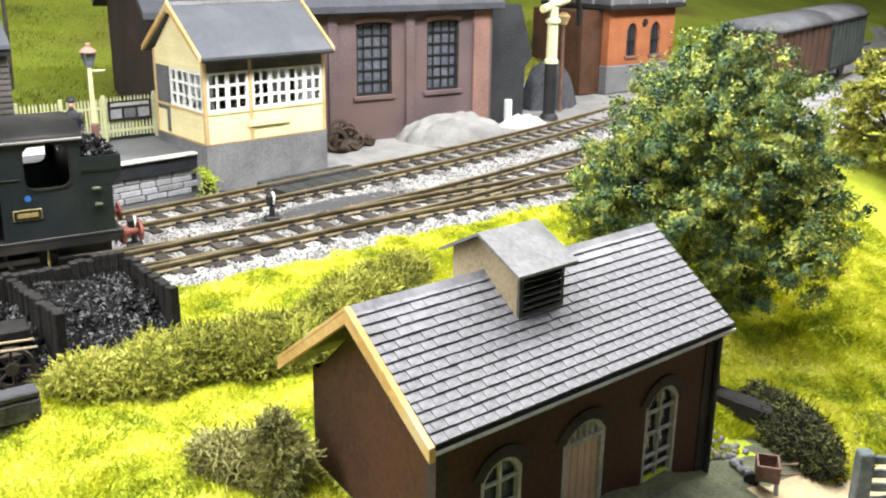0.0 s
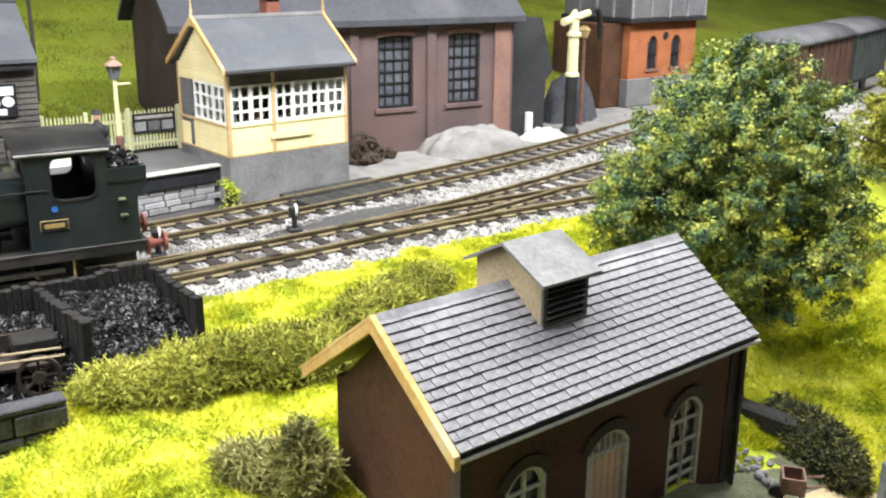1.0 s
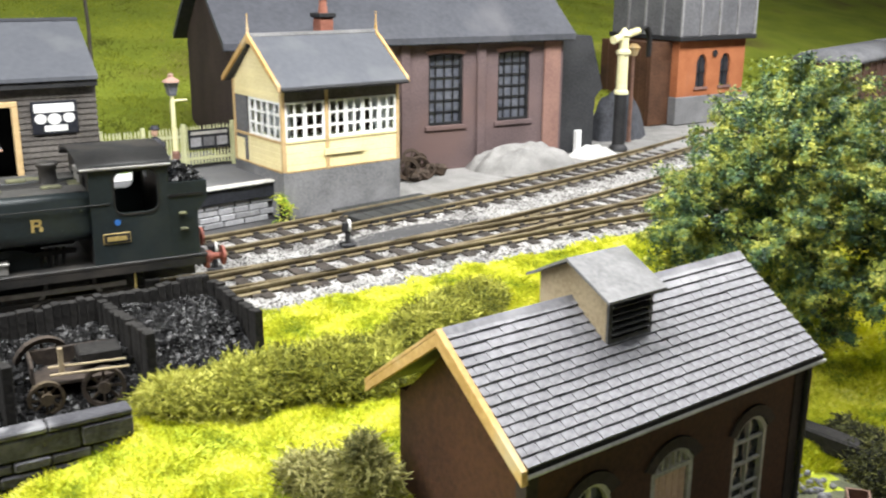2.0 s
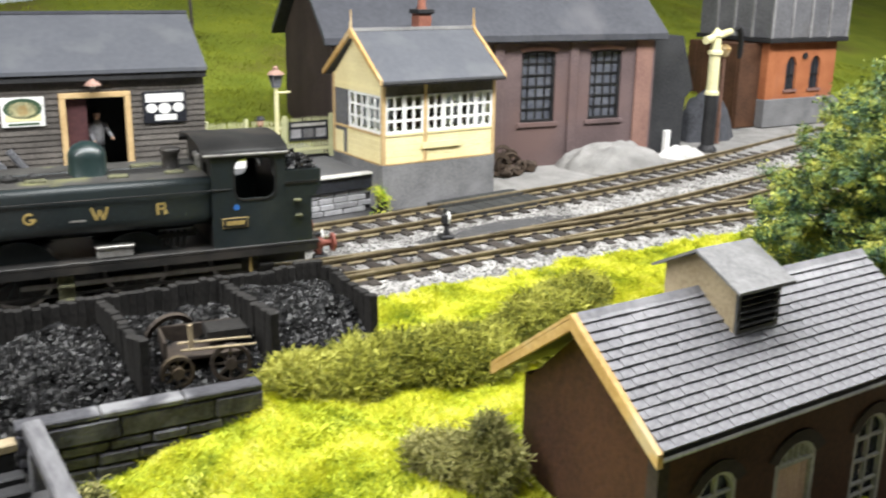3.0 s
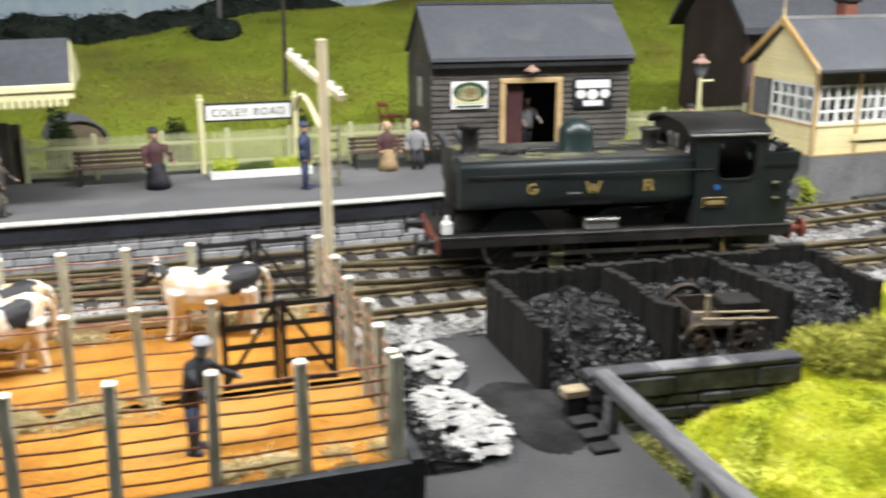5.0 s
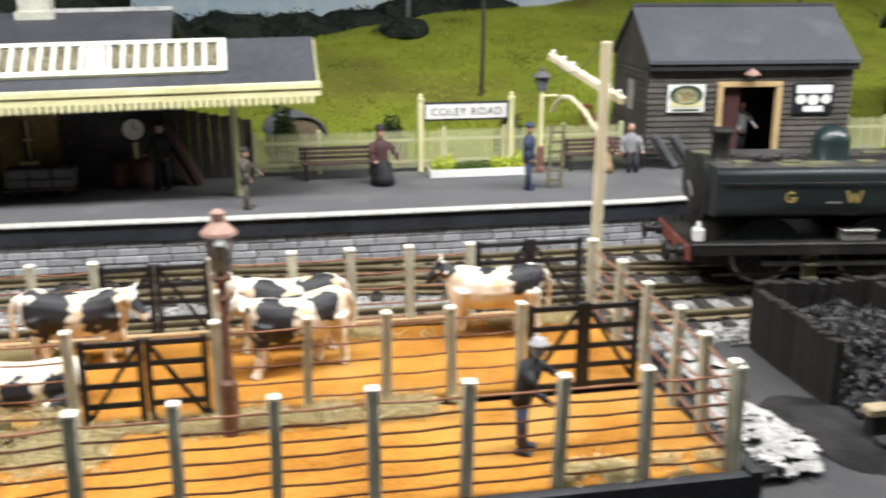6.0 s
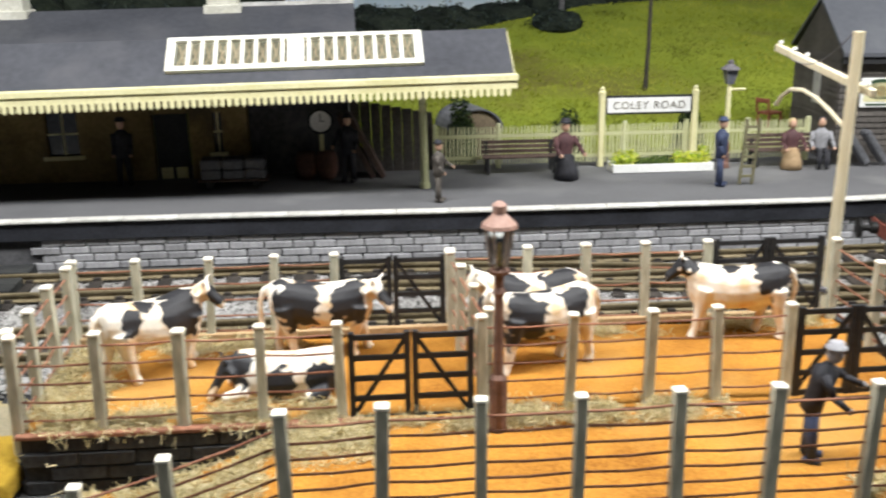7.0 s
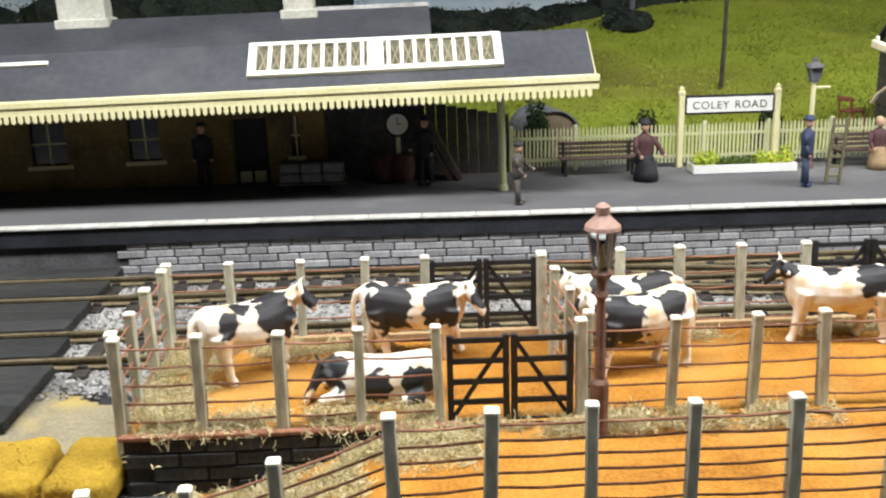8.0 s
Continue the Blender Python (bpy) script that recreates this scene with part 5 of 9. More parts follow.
            part("glazing_bar", bm, M["cream_white"], s)
        v0, v1, w = 0.24 * SL + 0.15, 0.95 * SL - 0.12, 0.012
        for i in range(18):
            xa, xb = 0.2 + (L - 0.32) * i / 18, 0.12 + (L - 0.32) * (i + 1) / 18
            for p, q in ((xa, xb), (xb, xa)):
                bm = bmesh.new()
                slab(bm, [(p - w, v0), (p + w, v0), (q + w, v1), (q - w, v1)], 0.008, 0.016 if p < q else 0.02, "z")
                part("truss_brace", fixed(bm), M["stone_tan"], s)
        bm = bmesh.new()
        box(bm, 0.16, L - 0.16, 0.24 * SL + 0.13, 0.95 * SL - 0.1, 0.004, 0.012)
        part("pane", bm, M["pane_sky"], s)
    s = part_at("roof_flashing", th, (-24.0, 21.85, 2.55, pitch))
    bm = bmesh.new()
    box(bm, 0, 7.3, 0.72 * SL, 0.79 * SL, 0.005, 0.06)
    part("flashing_strip", bm, M["cream_white"], s)
    # gutter, fascia and toothed valance
    bm = bmesh.new()
    box(bm, X0, -5.93, 21.70, 21.86, 2.42, 2.56, 0.02)
    part("fascia", bm, M["cream_pale"], th, "cream fascia board")
    bm = bmesh.new()
    box(bm, X0, -5.95, 21.735, 21.765, 2.28, 2.42)
    part("valance_board", bm, M["cream_pale"], th)
    bm = bmesh.new()
    slab(bm, [(0.0, 0.0), (0.09, -0.0), (0.09, -0.12), (0.045, -0.17), (0.0, -0.12)], -0.02, 0.02)
    proto = part("valance_tooth", fixed(bm), M["cream_pale"], th)
    x = -19.0
    while x < -6.05:
        piece("valance_tooth", proto, th, spot(x, 21.75, 2.29))
        x += 0.135
    bpy.data.objects.remove(proto)
    bm = bmesh.new()
    slab(bm, [(21.85, 2.38), (21.85, 2.52), (22.9, 3.3), (24.95, 2.68), (24.95, 2.38)], -6.03, -5.97, "x")
    part("canopy_end", fixed(bm), M["cream_pale"], th, "cream boarded canopy end")
    for x in (-7.72,):
        c = joint("column", th)
        bm = bmesh.new()
        lathe(bm, (x, 23.3, 0), [(0.11, 0), (0.11, 0.12), (0.085, 0.16), (0.08, 2.2), (0.14, 2.3), (0.14, 2.4)], 10)
        part("shaft", fixed(bm), M["fence"], c)
        bm = bmesh.new()
        slab(bm, [(23.3, 1.75), (23.3, 2.4), (22.5, 2.4)], x - 0.03, x + 0.03, "x")
        part("bracket", fixed(bm), M["fence"], c)
    # clock on the end wall
    ck = joint("clock", th)
    bm = bmesh.new()
    lathe(bm, (0, 0, 0), [(0.29, 0.0), (0.29, 0.08), (0.25, 0.09)], 20, 0, "y")
    bmesh.ops.translate(bm, verts=bm.verts, vec=(-9.93, 24.6, 1.36))
    part("clock_case", fixed(bm), M["dark"], ck)
    bm = bmesh.new()
    lathe(bm, (0, 0, 0), [(0.235, 0.0), (0.235, 0.1)], 20, 0, "y")
    bmesh.ops.translate(bm, verts=bm.verts, vec=(-9.93, 24.6, 1.36))
    part("clock_face", fixed(bm), M["white"], ck)
    bm = bmesh.new()
    box(bm, -9.94, -9.92, 24.49, 24.497, 1.35, 1.53)
    box(bm, -9.93, -9.83, 24.49, 24.497, 1.355, 1.37)
    part("clock_hand", bm, M["dark"], ck)
    bm = bmesh.new()
    box(bm, -9.98, -9.88, 24.62, 24.7, 0.0, 1.1, 0.01)
    part("clock_post", bm, M["cream_pale"], ck)


def part_at(name, parent, at):
    ob = joint(name, parent)
    ob.matrix_basis = spot(*at)
    return ob


M["stone_yellow"] = surface("stone_yellow", (0.16, 0.115, 0.045), (0.27, 0.20, 0.085), 0.85, 40, 500, 0.35, stain=(0.09, 0.07, 0.04), stain_scale=30)
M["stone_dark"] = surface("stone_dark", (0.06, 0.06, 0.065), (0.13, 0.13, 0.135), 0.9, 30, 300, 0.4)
M["chimney_stone"] = surface("chimney_stone", (0.42, 0.41, 0.34), (0.62, 0.61, 0.54), 0.85, 40, 500, 0.3, stain=(0.45, 0.43, 0.26), stain_scale=20)
M["cream_white"] = surface("cream_white_paint", (0.72, 0.71, 0.60), (0.84, 0.83, 0.74), 0.5, 40, 400, 0.1)
M["pane_sky"] = surface("skylight_pane", (0.07, 0.07, 0.05), (0.20, 0.195, 0.14), 0.2, 30, 300, 0.0, spec=0.6)
make_station()


# ---- platform fences ----
def make_fence(place, bays, bay, height, label, boarded=False):
    th = thing("platform_fence", place, label, "fence", "platform fences")
    bm = bmesh.new()
    box(bm, -0.05, 0.05, -0.05, 0.05, 0, height + 0.08, 0.012)
    post = part("post", bm, M["fence"], th)
    bm = bmesh.new()
    slab(bm, [(-0.02, 0.1), (0.02, 0.1), (0.02, height - 0.03), (0, height + 0.03), (-0.02, height - 0.03)], -0.045, -0.02)
    pale = part("pale", fixed(bm), M["fence"], th)
    for b in range(bays + 1):
        piece("post", post, th, spot(b * bay, 0, 0))
    for z in (0.25, height - 0.22):
        bm = bmesh.new()
        box(bm, 0.05, bays * bay - 0.05, -0.02, 0.02, z - 0.035, z + 0.035)
        part("rail", bm, M["fence"], th)
    n = int(bays * bay / 0.088)
    for i in range(1, n):
        x = i * bays * bay / n
        if abs((x + bay / 2) % bay - bay / 2) > 0.07:
            piece("pale", pale, th, spot(x, 0, random.uniform(-0.008, 0.008), 0, random.uniform(-0.7, 0.7), 0))
    bpy.data.objects.remove(post)
    bpy.data.objects.remove(pale)
    return th


make_fence((-7.35, 25.15, 1.04), 6, 1.5, 0.98, "cream-green paling fence along the back of the platform")
f = make_fence((6.35, 24.55, 1.04, 0, 0, -4), 3, 1.05, 1.08, "cream-green paling fence between hut and lamp post")
f2 = make_fence((9.5, 24.33, 1.04, 0, 0, -2), 1, 1.35, 1.1, "cream-green fence panel beside the signal box with a dark poster board")
enamel(f, "enamel_sign", 0.12, 0.62, 0.42, 1.12, -0.06, M["sign_red"], [("disc", 0.15, 0.85, 0.3, 0.8, M["white"]), ("disc", 0.36, 0.64, 0.4, 0.7, M["sign_black"]), ("bar", 0.2, 0.8, 0.08, 0.18, M["cream_pale"])])
enamel(f2, "poster_board", 0.08, 1.22, 0.5, 1.02, -0.06, M["sign_black"], [("bar", 0.06, 0.94, 0.74, 0.9, M["plaster_grey"]), ("bar", 0.05, 0.3, 0.15, 0.6, M["cloth_grey"]), ("bar", 0.36, 0.62, 0.15, 0.6, M["tank_grey"]), ("bar", 0.68, 0.94, 0.15, 0.6, M["cloth_grey"])])


# ---- station name board ----
def make_name_board():
    th = thing("station_name_board", (-2.33, 25.02, 1.04), "white station name board on two cream posts before the fence", "name board")
    for x in (-1.11, 1.11):
        bm = bmesh.new()
        box(bm, x - 0.065, x + 0.065, -0.065, 0.065, 0, 1.7, 0.012)
        p = part("post", bm, M["cream_pale"], th)
        bm = bmesh.new()
        lathe(bm, (x, 0, 1.7), [(0.09, 0), (0.09, 0.05), (0.05, 0.09), (0.06, 0.13), (0.02, 0.18)], 8)
        part("post_cap", fixed(bm), M["cream_pale"], p)
    bm = bmesh.new()
    box(bm, -1.04, 1.04, -0.03, 0.03, 1.22, 1.66, 0.01)
    part("board_frame", bm, M["dark"], th)
    bm = bmesh.new()
    box(bm, -0.99, 0.99, -0.045, -0.031, 1.27, 1.61)
    part("board", bm, M["white"], th)
    text = bpy.data.curves.new("sign_words", "FONT")
    text.body, text.size, text.extrude, text.align_x = "COLEY ROAD", 0.25 * K, 0.004 * K, "CENTER"
    text.space_character, text.space_word = 1.14, 1.2
    ob = new("lettering", text)
    dg = bpy.context.evaluated_depsgraph_get()
    mesh = bpy.data.meshes.new_from_object(ob.evaluated_get(dg))
    bpy.data.objects.remove(ob)
    mesh.materials.clear()
    mesh.materials.append(M["cloth_drab_sign"])
    ob = new("lettering", mesh)
    ob.parent = th
    ob.matrix_basis = spot(0, -0.05, 1.35, 90, 0, 0)


M["cloth_drab_sign"] = surface("faded_brown_letters", (0.07, 0.06, 0.045), (0.18, 0.16, 0.11), 0.6, 60, 500, 0.0)
make_name_board()


# ---- platform lamps and the yard lamp ----
def make_lamp(place, h, label, post_mat, arm=True, top="terracotta"):
    th = thing("platform_lamp", place, label, "lamp", "platform lamps")
    bm = bmesh.new()
    lathe(bm, (0, 0, 0), [(0.12, 0), (0.12, 0.1), (0.1, 0.14), (0.1, h * 0.24), (0.07, h * 0.26)], 10)
    part("pedestal", fixed(bm), M["maroon_light"], th, "red-brown pedestal")
    bm = bmesh.new()
    lathe(bm, (0, 0, h * 0.26), [(0.065, 0), (0.055, h * 0.42), (0.045, h * 0.56)], 10)
    part("shaft", fixed(bm), post_mat, th)
    if arm:
        bm = bmesh.new()
        rod(bm, (-0.05, 0, h * 0.75), (0.38, 0, h * 0.75), 0.03, seg=8)
        part("ladder_bar", bm, post_mat, th)
    z = h * 0.80
    bm = bmesh.new()
    for i in range(4):
        a = math.pi / 4 + i * math.pi / 2
        rod(bm, (0.1 * math.cos(a), 0.1 * math.sin(a), z), (0.19 * math.cos(a), 0.19 * math.sin(a), z + 0.34), 0.014, seg=5)
    part("lantern_frame", bm, M["lamp_grey"], th)
    bm = bmesh.new()
    lathe(bm, (0, 0, z), [(0.10, 0.0), (0.17, 0.33)], 4)
    bmesh.ops.rotate(bm, verts=bm.verts, cent=(0, 0, 0), matrix=Matrix.Rotation(math.pi / 4, 3, "Z"))
    part("glass", fixed(bm), M["pane_lamp"], th)
    bm = bmesh.new()
    lathe(bm, (0, 0, z + 0.33), [(0.22, 0.0), (0.2, 0.04), (0.09, 0.11), (0.065, 0.13), (0.07, 0.19), (0.02, 0.22)], 10)
    part("lantern_top", fixed(bm), M[top], th)
    return th


M["maroon_light"] = surface("pedestal_brown", (0.14, 0.07, 0.055), (0.22, 0.12, 0.09), 0.6, 60, 500, 0.1)
M["lamp_grey"] = surface("lamp_grey", (0.09, 0.085, 0.095), (0.17, 0.16, 0.17), 0.5, 60, 500, 0.1)
M["pane_lamp"] = surface("lamp_glass", (0.05, 0.055, 0.075), (0.15, 0.16, 0.18), 0.12, 60, 500, 0.0, spec=0.6)
M["lamp_pale"] = surface("lamp_pale_grey", (0.20, 0.17, 0.15), (0.34, 0.30, 0.27), 0.6, 60, 500, 0.1)
M["rust_brown"] = surface("rust_brown_iron", (0.10, 0.055, 0.04), (0.20, 0.11, 0.08), 0.7, 80, 500, 0.3)
make_lamp((8.92, 23.5, 1.045), 2.55, "cream platform lamp post with terracotta topped lantern", M["cream_pale"])
make_lamp((-0.62, 24.5, 1.045), 2.42, "cream platform lamp post with grey lantern near the bench", M["cream_pale"], True, "lamp_grey")


def make_yard_lamp():
    th = thing("yard_lamp", (-7.72, 12.5, 0.54), "rusty brown yard lamp with glazed lantern beside the pen gate", "lamp")
    bm = bmesh.new()
    lathe(bm, (0, 0, 0), [(0.1, 0), (0.1, 0.75), (0.06, 0.8), (0.05, 1.7), (0.08, 1.74), (0.05, 1.8), (0.06, 1.95)], 10)
    part("post", fixed(bm), M["rust_brown"], th)
    z = 1.95
    bm = bmesh.new()
    lathe(bm, (0, 0, z), [(0.11, 0), (0.12, 0.04), (0.085, 0.08), (0.085, 0.09)], 8)
    part("lantern_base", fixed(bm), M["rust_brown"], th)
    for i in range(6):
        a = i * math.pi / 3
        bm = bmesh.new()
        rod(bm, (0.09 * math.cos(a), 0.09 * math.sin(a), z + 0.09), (0.155 * math.cos(a), 0.155 * math.sin(a), z + 0.52), 0.016, seg=5)
        part("lantern_bar", bm, M["lamp_pale"], th)
    bm = bmesh.new()
    lathe(bm, (0, 0, z), [(0.08, 0.09), (0.145, 0.52)], 6)
    part("glass", fixed(bm), M["glass"], th)
    bm = bmesh.new()
    rod(bm, (0, 0, z + 0.09), (0, 0, z + 0.35), 0.03, 0.02, 6)
    part("burner", bm, M["gold"], th)
    bm = bmesh.new()
    lathe(bm, (0, 0, z + 0.51), [(0.195, 0.0), (0.185, 0.04), (0.09, 0.13), (0.075, 0.15), (0.08, 0.24), (0.03, 0.28)], 12)
    part("lantern_top", fixed(bm), M["terracotta"], th)


make_yard_lamp()


# ---- locomotive ----
def make_loco():
    th = thing("tank_locomotive", (3.42, 17.86, RAIL_Z, 0, 0, -8.6), "dark green pannier tank locomotive with red buffer beams", "locomotive")
    th.scale = (0.96, 0.96, 0.96)
    FL, W = 6.9, 1.13
    x0 = -FL / 2
    Z = 0.86
    bm = bmesh.new()
    box(bm, x0, -x0, -W, W, Z, Z + 0.07, 0.012)
    box(bm, x0 + 0.05, -x0 - 0.05, -W, -W + 0.03, Z - 0.14, Z)
    box(bm, x0 + 0.05, -x0 - 0.05, W - 0.03, W, Z - 0.14, Z)
    part("running_plate", bm, M["loco_black"], th)
    bm = bmesh.new()
    box(bm, x0 + 0.1, -x0 - 0.1, -0.48, 0.48, 0.35, Z)
    part("frames", bm, M["loco_black"], th)
    for s in (-1, 1):
        x = s * FL / 2
        bm = bmesh.new()
        box(bm, x - 0.04, x + 0.04, -1.08, 1.08, Z - 0.26, Z + 0.02, 0.012)
        b = part("buffer_beam", bm, M["red"], th, "worn red buffer beam")
        for y in (-0.78, 0.78):
            bm = bmesh.new()
            lathe(bm, (x, y, Z - 0.12), [(0.12, s * 0.04), (0.11, s * 0.16), (0.07, s * 0.17), (0.06, s * 0.34), (0.19, s * 0.35), (0.19, s * 0.40), (0.1, s * 0.42)], 14, 0, "x")
            part("buffer", fixed(bm), M["loco_black"] if s < 0 else M["red"], b)
        bm = bmesh.new()
        for i in range(3):
            rod(bm, (x + s * 0.09, 0, Z - 0.15 - i * 0.13), (x + s * 0.1, 0, Z - 0.26 - i * 0.13), 0.035, seg=6)
        part("coupling", bm, M["loco_black"], b)
    # smokebox and boiler between the tanks
    bm = bmesh.new()
    lathe(bm, (0, 0, 1.72), [(0.6, x0 + 0.42), (0.6, 1.2)], 20, 0, "x")
    part("boiler", fixed(bm), M["loco_black"], th)
    bm = bmesh.new()
    lathe(bm, (0, 0, 1.72), [(0.1, x0 + 0.28), (0.4, x0 + 0.31), (0.52, x0 + 0.36), (0.66, x0 + 0.37), (0.66, x0 + 0.48)], 24, 0, "x")
    d = part("smokebox_door", fixed(bm), M["loco_black"], th)
    bm = bmesh.new()
    rod(bm, (x0 + 0.26, -0.02, 1.72), (x0 + 0.24, 0.16, 1.84), 0.018, seg=5)
    rod(bm, (x0 + 0.26, 0.0, 1.72), (x0 + 0.24, -0.14, 1.6), 0.018, seg=5)
    part("door_handle", bm, M["steel"], d)
    # saddle below the smokebox
    bm = bmesh.new()
    slab(bm, [(-0.62, Z + 0.07), (0.62, Z + 0.07), (0.42, 1.3), (-0.42, 1.3)], x0 + 0.42, x0 + 0.95, "x")
    part("saddle", fixed(bm), M["loco_black"], th)
    # the two tanks, with rounded edges
    def tank_ring(x, s):
        pts = [(0.36, 1.38), (0.85, 1.38)]
        for i in range(7):
            a = -math.pi / 2 + i * math.pi / 12
            pts.append((0.85 + 0.24 * math.cos(a), 1.62 + 0.24 * math.sin(a)))
        for i in range(7):
            a = i * math.pi / 12
            pts.append((0.97 + 0.12 * math.cos(a), 2.16 + 0.12 * math.sin(a)))
        pts += [(0.3, 2.28), (0.3, 1.9)]
        return [(x, s * u, v) for u, v in pts]
    for s in (-1, 1):
        bm = bmesh.new()
        loft(bm, [tank_ring(x, s) for x in (x0 + 0.4, 1.42)])
        t = part("pannier_tank", fixed(bm), M["loco"], th, "dark green riveted water tank", True)
        t.data.polygons.foreach_set("use_smooth", [abs(p.normal.x) < 0.5 for p in t.data.polygons])
        bm = bmesh.new()
        rod(bm, (x0 + 0.5, s * 1.12, 2.04), (1.75, s * 1.12, 2.04), 0.012, seg=6)
        for i in range(4):
            rod(bm, (x0 + 0.6 + i * 1.35, s * 1.08, 2.04), (x0 + 0.6 + i * 1.35, s * 1.12, 2.04), 0.016, seg=6)
        part("handrail", bm, M["loco_black"], t)
        bm = bmesh.new()
        for i in range(26):
            for z in (1.64, 1.96):
                ball(bm, (x0 + 0.45 + i * 0.178, s * 1.09, z), 0.012, 5, 4)
        part("rivets", bm, M["loco"], t)
        bm = bmesh.new()
        box(bm, -1.05, -0.78, s * 1.09 - 0.012, s * 1.09 + 0.012, 1.66, 1.69)
        part("tank_step", bm, M["steel"], t)
        bm = bmesh.new()
        box(bm, x0 + 0.44, 1.4, min(s * 0.32, s * 0.94), max(s * 0.32, s * 0.94), 2.278, 2.288)
        part("tank_top", bm, M["loco_grime"], t, "grimy tank top with yellow dust")
        # gold marks in a row on the tank side
        if s < 0:
            y = -1.098
            bm = bmesh.new()
            pts_o = [(0.12 * math.cos(math.radians(a)), 0.12 * math.sin(math.radians(a))) for a in range(50, 341, 29)]
            pts_i = [(0.075 * math.cos(math.radians(a)), 0.075 * math.sin(math.radians(a))) for a in range(50, 341, 29)]
            slab(bm, [(p[0] * 0.9 - 1.70, p[1] * 0.9 + 1.78) for p in pts_o + pts_i[::-1]], y - 0.006, y + 0.004)
            box(bm, -1.70, -1.59, y - 0.006, y + 0.004, 1.74, 1.78)
            part("gold_mark", fixed(bm), M["gold"], t, "gold painted mark on the tank side")
            bm = bmesh.new()
            for a, b in (((-0.15, 0.11), (-0.07, -0.11)), ((-0.07, -0.11), (0, 0.06)), ((0, 0.06), (0.07, -0.11)), ((0.07, -0.11), (0.15, 0.11))):
                beam(bm, (a[0] * 0.9 - 0.55, y, a[1] + 1.78), (b[0] * 0.9 - 0.55, y, b[1] + 1.78), 0.012, 0.05)
            part("gold_mark", bm, M["gold"], t)
            bm = bmesh.new()
            box(bm, 0.42, 0.47, y - 0.006, y + 0.004, 1.67, 1.89)
            box(bm, 0.47, 0.58, y - 0.006, y + 0.004, 1.85, 1.89)
            box(bm, 0.47, 0.58, y - 0.006, y + 0.004, 1.76, 1.80)
            box(bm, 0.55, 0.60, y - 0.006, y + 0.004, 1.80, 1.85)
            box(bm, 0.55, 0.61, y - 0.006, y + 0.004, 1.67, 1.75)
            part("gold_mark", bm, M["gold"], t)
    bm = bmesh.new()
    box(bm, x0 + 0.44, 1.42, -0.3, 0.3, 2.08, 2.26)
    part("boiler_top", bm, M["loco_dust"], th, "dusty boiler top between the tanks")
    for xx, yy in ((-2.6, -0.5), (-1.7, -0.45), (-0.3, -0.5), (0.7, -0.45), (0.2, 0.4)):
        bm = bmesh.new()
        box(bm, xx, xx + 0.35, yy - 0.1, yy + 0.1, 2.26, 2.33, 0.02)
        part("tank_filler", bm, M["loco_dust"], th)
    for xx in (-1.95, -1.55):
        bm = bmesh.new()
        lathe(bm, (xx, -0.25, 2.26), [(0.16, 0), (0.16, 0.08), (0.1, 0.1), (0.03, 0.16)], 10)
        part("tank_lid", fixed(bm), M["loco_black"], th)
    # chimney, dome, safety valve
    bm = bmesh.new()
    lathe(bm, (x0 + 0.77, 0, 2.16), [(0.32, 0), (0.22, 0.09), (0.175, 0.18), (0.165, 0.55), (0.22, 0.60), (0.23, 0.68), (0.18, 0.70), (0.14, 0.6)], 20)
    part("chimney", fixed(bm), M["loco_black"], th, "black flared chimney", True)
    bm = bmesh.new()
    prof = [(0.5, 0), (0.4, 0.08), (0.34, 0.16), (0.34, 0.48)] + [(0.34 * math.cos(a), 0.48 + 0.3 * math.sin(a)) for a in (0.3, 0.6, 0.9, 1.2, 1.45)]
    lathe(bm, (-0.6, 0, 2.12), prof, 24)
    part("dome", fixed(bm), M["loco_gloss"], th, "dark green domed steam cover", True)
    bm = bmesh.new()
    lathe(bm, (0.89, 0, 2.16), [(0.26, 0), (0.17, 0.1), (0.15, 0.4), (0.2, 0.48), (0.19, 0.52)], 16)
    part("safety_valve", fixed(bm), M["loco_black"], th, "", True)
    for i in range(2):
        bm = bmesh.new()
        lathe(bm, (1.4, 0.15 - 0.3 * i, 2.3), [(0.04, 0), (0.04, 0.15), (0.06, 0.17), (0.06, 0.25), (0.02, 0.28)], 8)
        part("whistle", fixed(bm), M["steel"], th)
    # cab
    CX0, CX1 = 1.42, 2.66

    def rounded(xa, xb, za, zb, r, n=4):
        pts = []
        for cx, cz, a0 in ((xb - r, za + r, -90), (xb - r, zb - r, 0), (xa + r, zb - r, 90), (xa + r, za + r, 180)):
            for i in range(n):
                a = math.radians(a0 + 90 * i / (n - 1))
                pts.append((cx + r * math.cos(a), cz + r * math.sin(a)))
        return pts
    cab = joint("cab", th)
    for s in (-1, 1):
        bm = bmesh.new()
        ring_slab(bm, rounded(CX0, CX1 + 0.15, Z + 0.07, 2.74, 0.02), rounded(CX0 + 0.43, CX1 - 0.06, 1.84, 2.6, 0.16), s * 1.09 - 0.025, s * 1.09 + 0.025)
        part("cab_side", fixed(bm), M["loco"], cab, "green cab side with open window")
        bm = bmesh.new()
        ring_slab(bm, rounded(CX0 + 0.395, CX1 - 0.025, 1.805, 2.635, 0.18), rounded(CX0 + 0.43, CX1 - 0.06, 1.84, 2.6, 0.16), s * 1.115 - 0.012, s * 1.115 + 0.012)
        part("window_bead", fixed(bm), M["loco_black"], cab)
